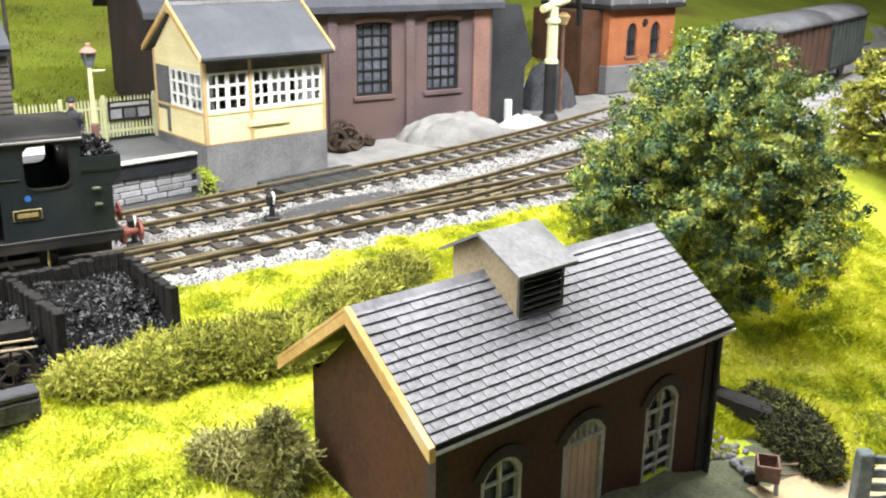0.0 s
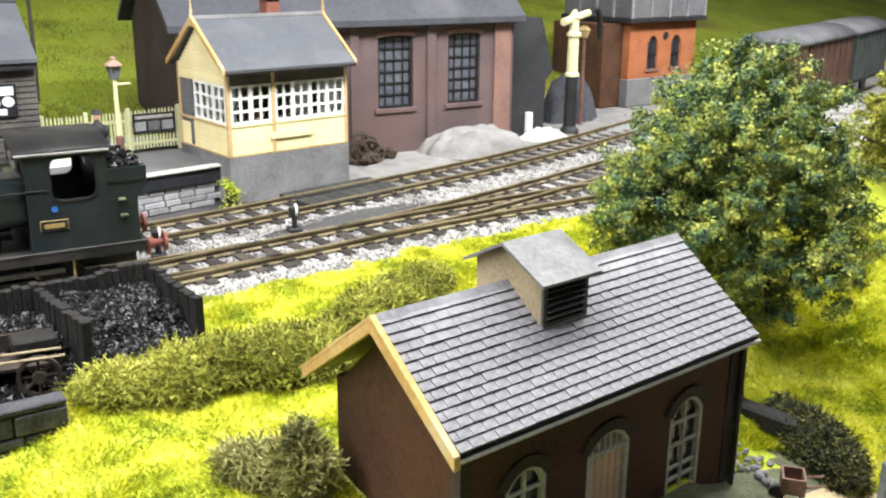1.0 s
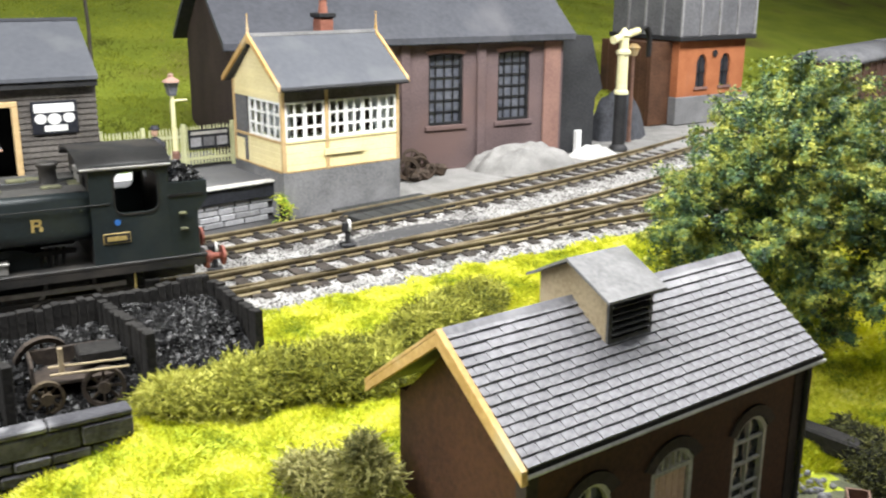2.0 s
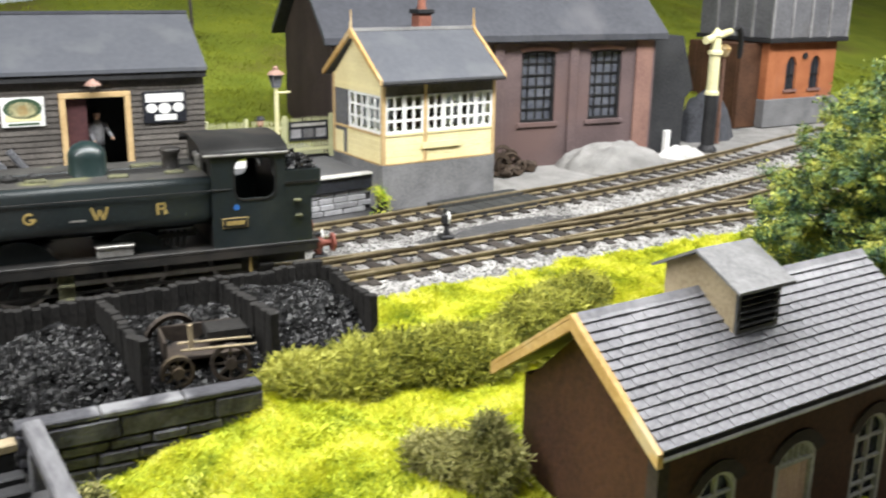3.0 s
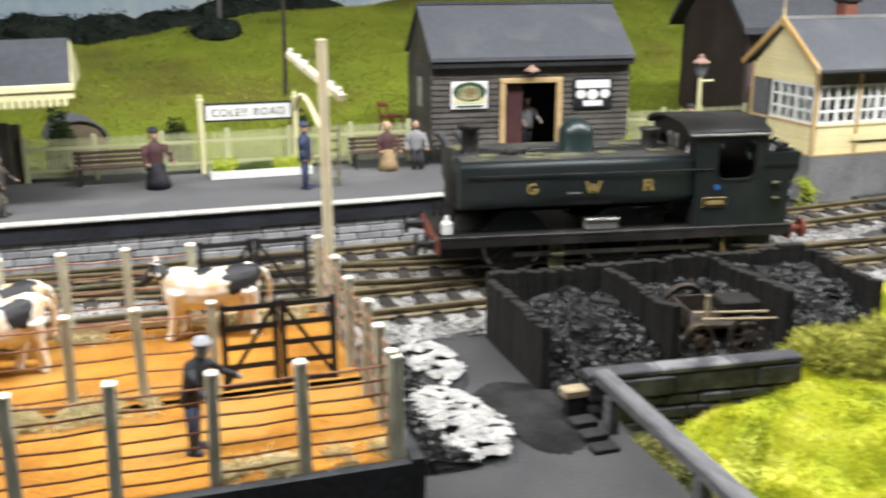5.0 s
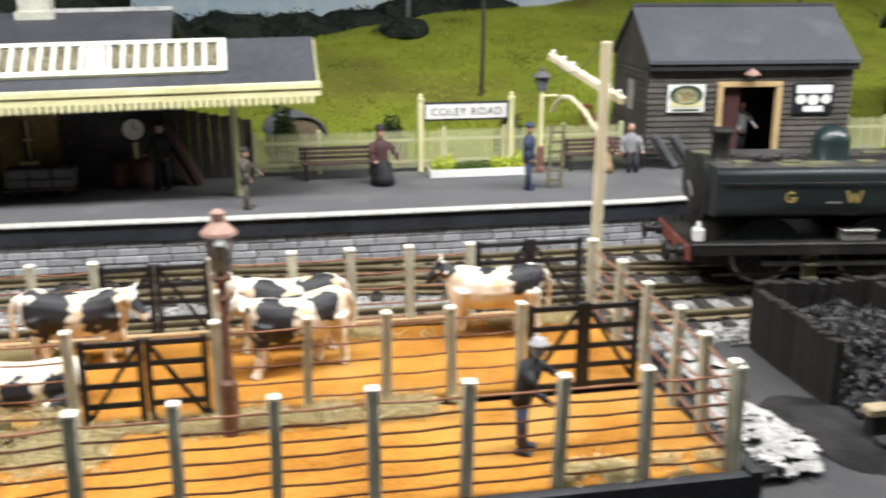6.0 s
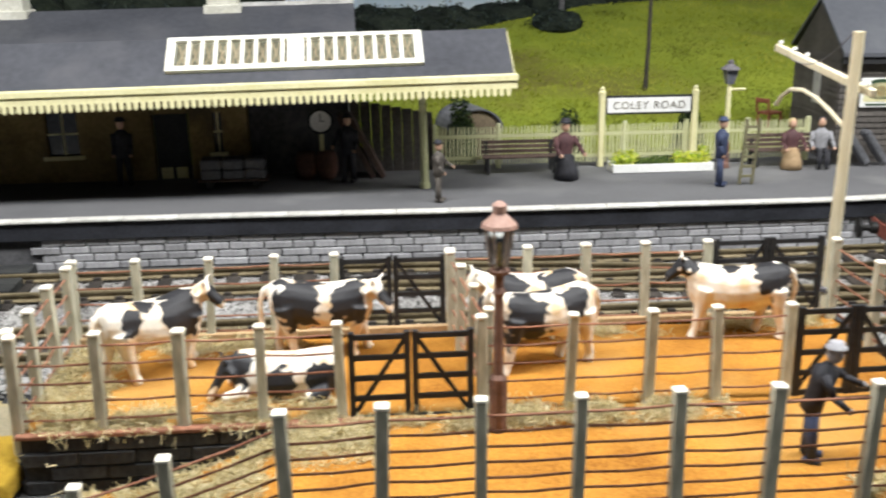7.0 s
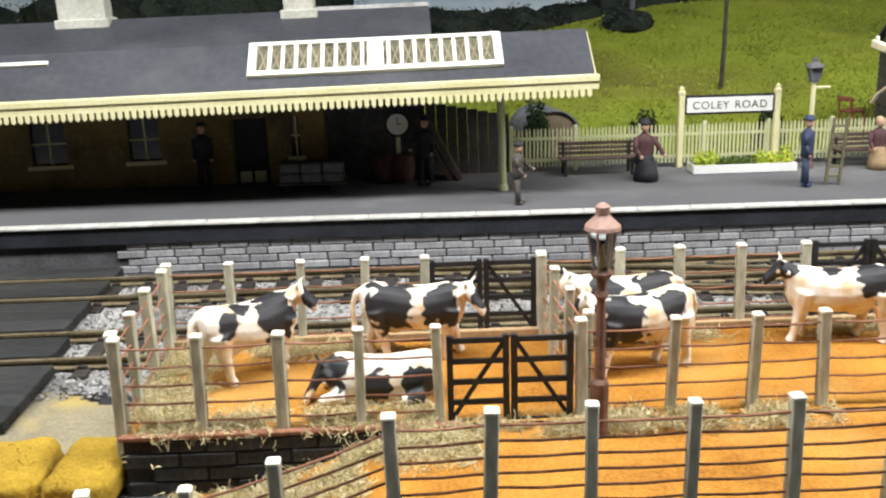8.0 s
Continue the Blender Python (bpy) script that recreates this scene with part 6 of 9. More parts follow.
    for x in (CX0, CX1 + 0.08):
        # each end sheet is two halves, with a round spectacle let into each
        for s in (-1, 1):
            n = 32
            outer, inner = [], []
            for i in range(n):
                a = 2 * math.pi * i / n
                c, d = math.cos(a), math.sin(a)
                k = 1 / max(abs(c), abs(d))
                u = 0.535 + 0.535 * c * k
                top = 2.68 + 0.16 * math.sqrt(max(0.0, 1 - (u / 1.1) ** 2))
                outer.append((s * u, (Z + 0.07 + top) / 2 + (top - Z - 0.07) / 2 * d * k))
                inner.append((s * (0.6 + 0.2 * c), 2.3 + 0.21 * d))
            bm = bmesh.new()
            ring_slab(bm, outer, inner, x, x + 0.05, "x")
            part("cab_front" if x == CX0 else "cab_back", fixed(bm), M["loco_black"], cab)
    bm = bmesh.new()
    arc = [(1.14 * math.cos(a), 2.68 + 0.24 * math.sin(a)) for a in [i * math.pi / 14 for i in range(15)]]
    loft(bm, [[(x, u, v) for u, v in arc] + [(x, u * 0.96, v - 0.05) for u, v in arc[::-1]] for x in (CX0 - 0.16, CX1 + 0.22)])
    part("cab_roof", fixed(bm), M["loco_black"], cab, "weathered black cab roof", True)
    for s in (-1, 1):
        bm = bmesh.new()
        rod(bm, (CX0 - 0.14, s * 1.14, 2.68), (CX1 + 0.2, s * 1.14, 2.68), 0.025, seg=6)
        part("rain_strip", bm, M["steel"], cab)
    bm = bmesh.new()
    box(bm, CX0 + 0.1, CX1, -0.9, 0.9, 1.0, 1.2)
    part("cab_floor", bm, M["loco_black"], cab)
    # bunker
    bm = bmesh.new()
    out_ = [(CX1 + 0.13, Z + 0.07), (-x0 - 0.14, Z + 0.07), (-x0 - 0.14, 1.75), (-x0 + 0.05, 1.98), (-x0 + 0.05, 2.32), (CX1 + 0.13, 2.32)]
    for s in (-1, 1):
        slab(bm, out_, s * 1.09 - 0.025, s * 1.09 + 0.025)
    box(bm, -x0 - 0.01, -x0 + 0.05, -1.07, 1.07, 1.96, 2.32)
    slab(bm, [(-x0 - 0.14, 1.75), (-x0 + 0.05, 1.98), (-x0 - 0.01, 1.98), (-x0 - 0.2, 1.75)], -1.07, 1.07)
    box(bm, -x0 - 0.2, -x0 - 0.14, -1.07, 1.07, Z + 0.07, 1.75)
    part("bunker", fixed(bm), M["loco"], th, "green coal bunker behind the cab")
    coal_heap("bunker_coal", (CX1 + 0.2, -x0 - 0.02), (-0.95, 0.95), lambda x, y: 2.3 + 0.1 * math.cos(y * 1.4), 180, 0.07, th)
    bm = bmesh.new()
    box(bm, CX1 + 0.13, -x0 - 0.02, -1.13, -1.115, 2.06, 2.11)
    part("bunker_rail", bm, M["loco_black"], th)
    for zz, xx in ((1.72, 3.02), (1.42, 3.04)):
        bm = bmesh.new()
        box(bm, xx - 0.07, xx + 0.07, -1.19, -1.115, zz, zz + 0.05, 0.012)
        part("lamp_iron", bm, M["loco_dust"], th)
    # number plate as a plain framed bar
    bm = bmesh.new()
    box(bm, 1.59, 2.07, -1.128, -1.114, 1.3, 1.5, 0.008)
    pl = part("number_plate", bm, M["gold"], th, "brass cabside plate")
    bm = bmesh.new()
    box(bm, 1.605, 2.055, -1.135, -1.127, 1.315, 1.485)
    part("plate_field", bm, M["loco_black"], pl)
    bm = bmesh.new()
    box(bm, 1.66, 2.0, -1.141, -1.134, 1.36, 1.44)
    part("plate_bar", bm, M["gold"], pl)
    bm = bmesh.new()
    lathe(bm, (0, 0, 0), [(0.055, 0), (0.055, 0.012)], 12, 0, "y")
    bmesh.ops.translate(bm, verts=bm.verts, vec=(1.86, -1.116, 1.69))
    part("route_disc", fixed(bm), M["blue_dot"], th)
    # tool box, lamp, steps, pipes on the running plate
    bm = bmesh.new()
    box(bm, -0.64, -0.01, -1.02, -0.74, Z + 0.07, Z + 0.27, 0.02)
    box(bm, -0.66, 0.01, -1.04, -0.72, Z + 0.24, Z + 0.29, 0.01)
    part("tool_box", bm, M["steel"], th)
    bm = bmesh.new()
    box(bm, x0 + 0.08, x0 + 0.28, -1.0, -0.82, Z + 0.07, Z + 0.33, 0.03)
    rod(bm, (x0 + 0.18, -0.91, Z + 0.33), (x0 + 0.18, -0.91, Z + 0.44), 0.06, 0.04, 8)
    part("head_lamp", bm, M["white"], th, "white head lamp on the running plate")
    for x in (x0 + 0.16, x0 + 0.3):
        bm = bmesh.new()
        rod(bm, (x, 0.6, Z + 0.07), (x, 0.6, Z + 0.4), 0.02, seg=5)
        part("lamp_iron", bm, M["loco_black"], th)
    for x in (-1.2, 2.4):
        bm = bmesh.new()
        box(bm, x - 0.14, x + 0.14, -1.12, -0.98, 0.22, 0.27)
        box(bm, x - 0.14, x + 0.14, -1.02, -0.98, 0.22, Z)
        box(bm, x - 0.13, x + 0.13, -1.12, -0.98, 0.5, 0.54)
        part("footstep", bm, M["loco_dust"] if x < 0 else M["loco_black"], th)
    bm = bmesh.new()
    rod(bm, (2.1, -1.05, Z - 0.05), (2.1, -1.05, 0.2), 0.025, seg=6)
    rod(bm, (2.1, -1.05, 0.2), (2.35, -1.0, 0.2), 0.025, seg=6)
    part("pipe", bm, M["gold"], th)
    bm = bmesh.new()
    for i in range(4):
        rod(bm, (0.55 + i * 0.12, -0.8, Z + 0.1), (0.6 + i * 0.12, -0.8, Z + 0.42), 0.035, seg=6)
    box(bm, 0.45, 1.15, -0.85, -0.7, Z + 0.3, Z + 0.38)
    part("valve_gear", bm, M["loco_black"], th)
    # splashers and wheels
    for xw in (-1.95, 0.05, 2.0):
        for s in (-1, 1):
            bm = bmesh.new()
            lathe(bm, (xw, s * 0.5, 0.6), [(0.6, -0.06), (0.66, -0.05), (0.66, -0.02), (0.6, 0.06)], 26, 0, "y")
            w = part("wheel", fixed(bm), M["loco_black"], th)
            bm = bmesh.new()
            ring_slab(bm, [(xw + 0.6 * math.cos(a), 0.6 + 0.6 * math.sin(a)) for a in [i * math.pi / 12 for i in range(24)]], [(xw + 0.53 * math.cos(a), 0.6 + 0.53 * math.sin(a)) for a in [i * math.pi / 12 for i in range(24)]], s * 0.56 - 0.012, s * 0.56 + 0.012)
            part("tyre", fixed(bm), M["steel"], w)
            bm = bmesh.new()
            for i in range(12):
                a = i * math.pi / 6
                beam(bm, (xw, s * 0.575, 0.6), (xw + 0.53 * math.cos(a), s * 0.575, 0.6 + 0.53 * math.sin(a)), 0.03, 0.045)
            part("spokes", bm, M["loco"], w)
            if xw < 1.5:
                bm = bmesh.new()
                pts = [(xw + 0.72 * math.cos(a), max(Z + 0.07, 0.6 + 0.72 * math.sin(a))) for a in [i * math.pi / 12 for i in range(13)]]
                slab(bm, pts, s * 0.48, s * 0.80)
                part("splasher", fixed(bm), M["loco"], th)
    for s in (-1, 1):
        bm = bmesh.new()
        beam(bm, (-1.95, s * 0.66, 0.42), (2.0, s * 0.66, 0.42), 0.05, 0.09)
        part("coupling_rod", bm, M["steel"], th)
        bm = bmesh.new()
        beam(bm, (x0 + 0.5, s * 0.95, 0.3), (2.6, s * 0.95, 0.38), 0.04, 0.05)
        part("brake_rod", bm, M["loco_black"], th)


def lump(verts, faces, c, r, rnd, flat=0.75):
    b = len(verts)
    for d in ((1, 0, 0), (-1, 0, 0), (0, 1, 0), (0, -1, 0), (0, 0, 1), (0, 0, -1)):
        q = r * rnd.uniform(0.55, 1.2)
        verts.append((c[0] + d[0] * q + rnd.uniform(-0.35, 0.35) * r, c[1] + d[1] * q + rnd.uniform(-0.35, 0.35) * r, c[2] + d[2] * q * flat + rnd.uniform(-0.2, 0.2) * r))
    for f in ((0, 2, 4), (2, 1, 4), (1, 3, 4), (3, 0, 4), (2, 0, 5), (1, 2, 5), (3, 1, 5), (0, 3, 5)):
        faces.append(tuple(b + i for i in f))


def coal_heap(name, xr, yr, height, count, size, parent=None, label="", category="coal"):
    rnd = random.Random(len(name) * 7 + count)
    verts, faces = [], []
    for i in range(count):
        x, y = rnd.uniform(*xr), rnd.uniform(*yr)
        r = size * rnd.uniform(0.5, 1.25)
        lump(verts, faces, (x, y, height(x, y) + rnd.uniform(-0.4, 0.3) * r), r, rnd)
    return stuff(name, verts, faces, M["coal"], label, category, parent)


M["loco_gloss"] = surface("loco_green_gloss", (0.008, 0.018, 0.018), (0.014, 0.028, 0.027), 0.35, 30, 400, 0.03, spec=0.6)
make_loco()


# ---- vans, water tower and crane beyond ----
def make_van(place, body, label, L):
    th = thing("goods_van", place, label, "goods van", "goods vans")
    W = 1.1
    bm = bmesh.new()
    box(bm, 0, L, -W, W, 0.8, 2.72, 0.02)
    part("body", bm, body, th)
    for i in range(9):
        bm = bmesh.new()
        box(bm, i * L / 8 - 0.04, i * L / 8 + 0.04, -W - 0.04, -W, 0.8, 2.72)
        part("batten", bm, body, th)
    bm = bmesh.new()
    arc = [(1.2 * math.cos(a), 2.7 + 0.48 * math.sin(a)) for a in [i * math.pi / 12 for i in range(13)]]
    loft(bm, [[(x, u, v) for u, v in arc] for x in (-0.1, L + 0.1)])
    part("roof", fixed(bm), M["van_roof"], th, "curved grey roof", True)
    bm = bmesh.new()
    box(bm, 0, L, -W + 0.1, W - 0.1, 0.6, 0.85)
    part("underframe", bm, M["loco_black"], th)
    for x in (1.2, L - 1.2):
        for s in (-1, 1):
            bm = bmesh.new()
            lathe(bm, (x, s * 0.56, 0.42), [(0.42, -0.05), (0.45, 0.05)], 16, 0, "y")
            part("wheel", fixed(bm), M["loco_black"], th)
    for s, x in ((-1, 0), (1, L)):
        for y in (-0.7, 0.7):
            bm = bmesh.new()
            lathe(bm, (x, y, 0.75), [(0.08, 0), (0.06, s * 0.2), (0.18, s * 0.22), (0.18, s * 0.27)], 10, 0, "x")
            part("buffer", fixed(bm), M["loco_black"], th)


make_van((32.4, 20.45, RAIL_Z, 0, 0, 13.4), M["van_brown"], "brown boarded goods van with curved grey roof", 6.3)
make_van((39.2, 22.09, RAIL_Z, 0, 0, 13.9), M["van_green"], "grey-green goods van with curved grey roof", 5.2)


def make_water_tower():
    th = thing("water_tower", (30.5, 25.6, 0.2, 0, 0, -3), "orange brick water tower with arched windows under a grey iron tank", "water tower")
    L, D = 3.9, 3.4
    bm = bmesh.new()
    box(bm, -0.06, L + 0.06, -0.06, D, 0, 1.1, 0.02)
    part("plinth", bm, M["stone_grey"], th, "grey stone plinth")
    wins = [(1.05, 1.65), (2.45, 3.05)]
    xs = [0, 0.95, 1.75, 2.35, 3.15, L]
    for i in (0, 2, 4):
        bm = bmesh.new()
        box(bm, xs[i], xs[i + 1], 0, 0.2, 1.1, 3.3)
        part("front_wall", bm, M["orange_brick"], th)
    for x0, x1 in wins:
        bm = bmesh.new()
        ring_slab(bm, outline_rect(x0 - 0.1, x1 + 0.1, 1.1, 3.3), arch(x0, x1, 1.45, 2.75, 0.32), 0, 0.2)
        part("window_bay", fixed(bm), M["orange_brick"], th)
    bm = bmesh.new()
    box(bm, 0, 0.2, 0.2, D, 1.1, 3.3)
    part("side_wall", bm, M["orange_brick"], th)
    bm = bmesh.new()
    box(bm, L - 0.2, L, 0.2, D, 1.1, 3.3)
    part("side_wall", bm, M["orange_brick"], th)
    bm = bmesh.new()
    box(bm, 0.2, L - 0.2, D - 0.2, D, 1.1, 3.3)
    part("back_wall", bm, M["orange_brick"], th)
    for x0, x1 in wins:
        bm = bmesh.new()
        slab(bm, arch(x0, x1, 1.45, 2.75, 0.32), 0.1, 0.13)
        w = part("window", fixed(bm), M["pane"], th)
        bm = bmesh.new()
        box(bm, (x0 + x1) / 2 - 0.03, (x0 + x1) / 2 + 0.03, 0.06, 0.1, 1.45, 2.7)
        box(bm, x0, x1, 0.06, 0.1, 2.0, 2.06)
        part("glazing_bar", bm, M["dark"], w)
        bm = bmesh.new()
        box(bm, x0 - 0.08, x1 + 0.08, -0.06, 0.1, 1.35, 1.45)
        part("window_sill", bm, M["plum_light"], w)
    bm = bmesh.new()
    lathe(bm, (0, 0, 0), [(0.14, 0), (0.14, 0.05)], 12, 0, "y")
    bmesh.ops.translate(bm, verts=bm.verts, vec=(2.05, -0.01, 2.75))
    part("wall_vent", fixed(bm), M["dark"], th)
    t = joint("tank", th)
    bm = bmesh.new()
    box(bm, -0.3, L + 0.3, -0.3, D + 0.3, 3.3, 3.48, 0.02)
    part("tank_floor", bm, M["dark"], t)
    bm = bmesh.new()
    box(bm, -0.2, L + 0.2, -0.2, D + 0.2, 3.48, 5.9, 0.02)
    part("tank_body", bm, M["tank_grey"], t)
    for i in range(5):
        x = -0.2 + i * (L + 0.4) / 4
        bm = bmesh.new()
        box(bm, x - 0.05, x + 0.05, -0.27, -0.2, 3.48, 5.9)
        part("tank_rib", bm, M["lead"], t)
    for i in range(1, 4):
        y = -0.2 + i * (D + 0.4) / 4
        bm = bmesh.new()
        box(bm, -0.27, -0.2, y - 0.05, y + 0.05, 3.48, 5.9)
        part("tank_rib", bm, M["lead"], t)
    # added dark block: its brown paints the shade on the tower's left side
    bm = bmesh.new()
    box(bm, -1.15, -0.005, 0.35, 3.2, 0, 3.25, 0.02)
    part("side_annex", bm, M["shaded_side_brown"], th, "dark brown battened block added for the shaded side of the tower")
    for i in range(6):
        bm = bmesh.new()
        box(bm, -1.18, -1.15, 0.5 + 0.45 * i, 0.56 + 0.45 * i, 0, 3.25)
        part("annex_batten", bm, M["shaded_side_brown"], th)


# dark brown that stands for shade on the tower's left side
M["shaded_side_brown"] = surface("shaded_side_brown", (0.055, 0.026, 0.014), (0.11, 0.052, 0.028), 0.8, 40, 500, 0.3, stain=(0.04, 0.022, 0.014), stain_scale=20)
make_water_tower()


def make_crane():
    th = thing("water_crane", (24.6, 23.1, 0.2), "cream water crane with black base and hanging leather bag", "water crane")
    bm = bmesh.new()
    lathe(bm, (0, 0, 0), [(0.34, 0), (0.3, 0.1), (0.22, 0.2), (0.21, 1.9)], 14)
    part("base", fixed(bm), M["dark"], th)
    bm = bmesh.new()
    lathe(bm, (0, 0, 1.9), [(0.24, 0), (0.24, 0.1), (0.19, 0.15), (0.18, 1.3), (0.25, 1.35), (0.25, 1.45), (0.17, 1.5), (0.16, 1.9), (0.22, 1.95), (0.12, 2.1), (0.05, 2.2)], 14)
    part("column", fixed(bm), M["cream_pale"], th)
    bm = bmesh.new()
    rod(bm, (-0.62, -0.1, 3.72), (1.05, 0.35, 3.95), 0.13, 0.12, 12)
    part("swing_arm", bm, M["cream_pale"], th)
    bm = bmesh.new()
    rings = []
    for i in range(13):
        u = i / 12
        p = Vector((1.05 + 0.95 * math.sin(u * 1.5), 0.35 + 0.3 * u, 3.95 + 0.12 * math.sin(u * 3.1) - 1.7 * max(0, u - 0.35) ** 1.5))
        rings.append([p + Vector((0.115 * math.cos(a) * (1 - 0.6 * u), 0.115 * math.sin(a), 0.115 * math.cos(a) * (0.4 + 0.3 * u))) for a in [k * math.pi / 5 for k in range(10)]])
    loft(bm, rings)
    part("bag", fixed(bm), M["dark"], th, "black leather bag")
    lv = thing("devil_lamp", (26.1, 24.0, 0.2), "thin brown post with small lamp beside the crane", "lamp")
    bm = bmesh.new()
    lathe(bm, (0, 0, 0), [(0.11, 0), (0.08, 0.1), (0.06, 3.1)], 10)
    part("post", fixed(bm), M["rust_brown"], lv)
    bm = bmesh.new()
    lathe(bm, (0, 0, 3.05), [(0.12, 0), (0.22, 0.25), (0.24, 0.28), (0.1, 0.42)], 10)
    part("lamp_head", fixed(bm), M["barge"], lv)


make_crane()


# ---- coal bunkers, low wall and the old cart ----
def sleeper_wall(th, a, b, h, name="plank"):
    a, b = Vector((*a, 0)), Vector((*b, 0))
    d = b - a
    n = max(2, int(d.length / 0.13))
    ang = math.degrees(math.atan2(d.y, d.x))
    for i in range(n):
        w = d.length / n
        hh = h + 0.05 * noise.noise((a.x + d.x * i / n, a.y + d.y * i / n, 3.3)) * 1.6 + random.uniform(-0.035, 0.02)
        bm = bmesh.new()
        box(bm, 0.0005, w - 0.0005, -0.075, 0.075, -0.15, hh, 0.014)
        p = a + d * (i / n)
        part(name, bm, M["bunker"], th, at=(p.x, p.y + random.uniform(-0.015, 0.015), 0, random.uniform(-1.5, 1.5), 0, ang))


def make_bunkers():
    th = thing("coal_bunker", (0.22, 15.47, 0.0, 0, 0, -0.7), "three coal bunkers of black upright sleepers", "coal bunker")
    sleeper_wall(th, (0, 0), (5.9, 0), 1.04)
    for x, L in ((0.0, 2.4), (2.05, 2.3), (4.05, 2.2), (5.9, 1.94)):
        sleeper_wall(th, (x, -0.12), (x + 0.02, -L), 1.0 if x < 5 else 0.98)
    for i, (xa, xb) in enumerate(((0.15, 1.95), (2.2, 3.95), (4.2, 5.75))):
        def h(x, y, i=i):
            return 0.08 + (0.66 if i == 2 else 0.52) * smooth_step((y + 2.7) / 1.7) + 0.16 * noise.noise((x * 2.6, y * 2.6, i))
        ob = coal_heap("coal_heap", (xa, xb), (-3.05, -0.1), h, 6000 + i, 0.05, None, "heap of glossy black coal lumps in a sleeper bunker", "coal")
        ob.matrix_basis = spot(0.22, 15.47, 0.0, 0, 0, -0.7)
        bm = bmesh.new()
        rows = [[bm.verts.new((xa - 0.05 + (xb - xa + 0.1) * p / 8, -3.15 + 3.1 * q / 8, h(xa + (xb - xa) * p / 8, -3.15 + 3.1 * q / 8) - 0.06)) for p in range(9)] for q in range(9)]
        for q in range(8):
            for p in range(8):
                bm.faces.new((rows[q][p], rows[q][p + 1], rows[q + 1][p + 1], rows[q + 1][p]))
        part("coal_bed", bm, M["dark"], ob)
        tagged(ob, group="coal heaps")


make_bunkers()


def make_low_wall():
    th = thing("retaining_wall", (0.38, 12.12, 0.31, 0, 0, -5), "low dark stone retaining wall with grey capping", "wall")
    bm = bmesh.new()
    box(bm, 0, 3.1, 0.05, 0.25, -0.8, 0.24)
    part("core", bm, M["dark"], th)
    x = 0.0
    for L in (1.0, 1.05, 1.05):
        bm = bmesh.new()
        box(bm, x + 0.006, x + L - 0.006, -0.035, 0.26, 0.24, 0.325, 0.02)
        part("capping", bm, M["cap_grey"], th)
        x += L
    for row, (z0, z1) in enumerate(((-0.06, 0.23), (-0.22, -0.07), (-0.40, -0.23), (-0.58, -0.41), (-0.76, -0.59))):
        x = 0.0
        while x < 3.05:
            L = min(random.uniform(1.0, 1.3) if row == 0 else random.uniform(0.35, 0.6), 3.1 - x)
            bm = bmesh.new()
            box(bm, x + 0.008, x + L - 0.008, -0.03 + random.uniform(-0.02, 0.02), 0.06, z0 + 0.006, z1 - 0.006, 0.025)
            part("stone", bm, M["bunker_edge"], th)
            x += L


make_low_wall()


def make_beam_rail():
    th = thing("timber_beam_rail", (0, 0, 0), "heavy grey squared beam on short posts at the yard edge", "rail")
    bm = bmesh.new()
    beam(bm, (0.58, 12.16, 0.6), (0.46, 6.0, 0.56), 0.24, 0.18, 0, 0.03)
    part("beam", bm, M["grey_beam"], th)
    for y in (11.7, 9.6, 7.5):
        bm = bmesh.new()
        box(bm, 0.44, 0.6, y - 0.09, y + 0.09, -0.5, 0.5, 0.02)
        part("post", bm, M["grey_beam"], th)
    s = thing("timber_steps", (0.0, 12.2, 0), "short weathered timber steps beside the low wall", "steps")
    bm = bmesh.new()
    box(bm, 0.1, 0.35, -0.1, 0.08, -0.06, 0.33, 0.02)
    part("riser", bm, M["dark"], s)
    for i in range(4):
        bm = bmesh.new()
        box(bm, 0.05, 0.4, -0.12 - i * 0.3, 0.1 - i * 0.3, 0.34 if i == 0 else -0.06, 0.46 if i == 0 else 0.2 - i * 0.04, 0.02)
        part("tread", bm, M["stone_tan"] if i == 0 else M["dark"], s)


make_beam_rail()


def spoked_wheel(th, c, r, axis_m, mat):
    w = joint("wheel", th)
    w.matrix_basis = spot(*c) @ axis_m
    bm = bmesh.new()
    n = 20
    ring_slab(bm, [(r * math.cos(i * 2 * math.pi / n), r * math.sin(i * 2 * math.pi / n)) for i in range(n)], [(0.82 * r * math.cos(i * 2 * math.pi / n), 0.82 * r * math.sin(i * 2 * math.pi / n)) for i in range(n)], -0.04, 0.04)
    part("rim", fixed(bm), mat, w)
    for i in range(8):
        a = i * math.pi / 4
        bm = bmesh.new()
        rod(bm, (0.1 * r * math.cos(a), 0, 0.1 * r * math.sin(a)), (0.85 * r * math.cos(a), 0, 0.85 * r * math.sin(a)), 0.022, seg=6)
        part("spoke", bm, mat, w)
    bm = bmesh.new()
    lathe(bm, (0, 0, 0), [(0.09, -0.08), (0.09, 0.08)], 10, 0, "y")
    part("hub", fixed(bm), mat, w)


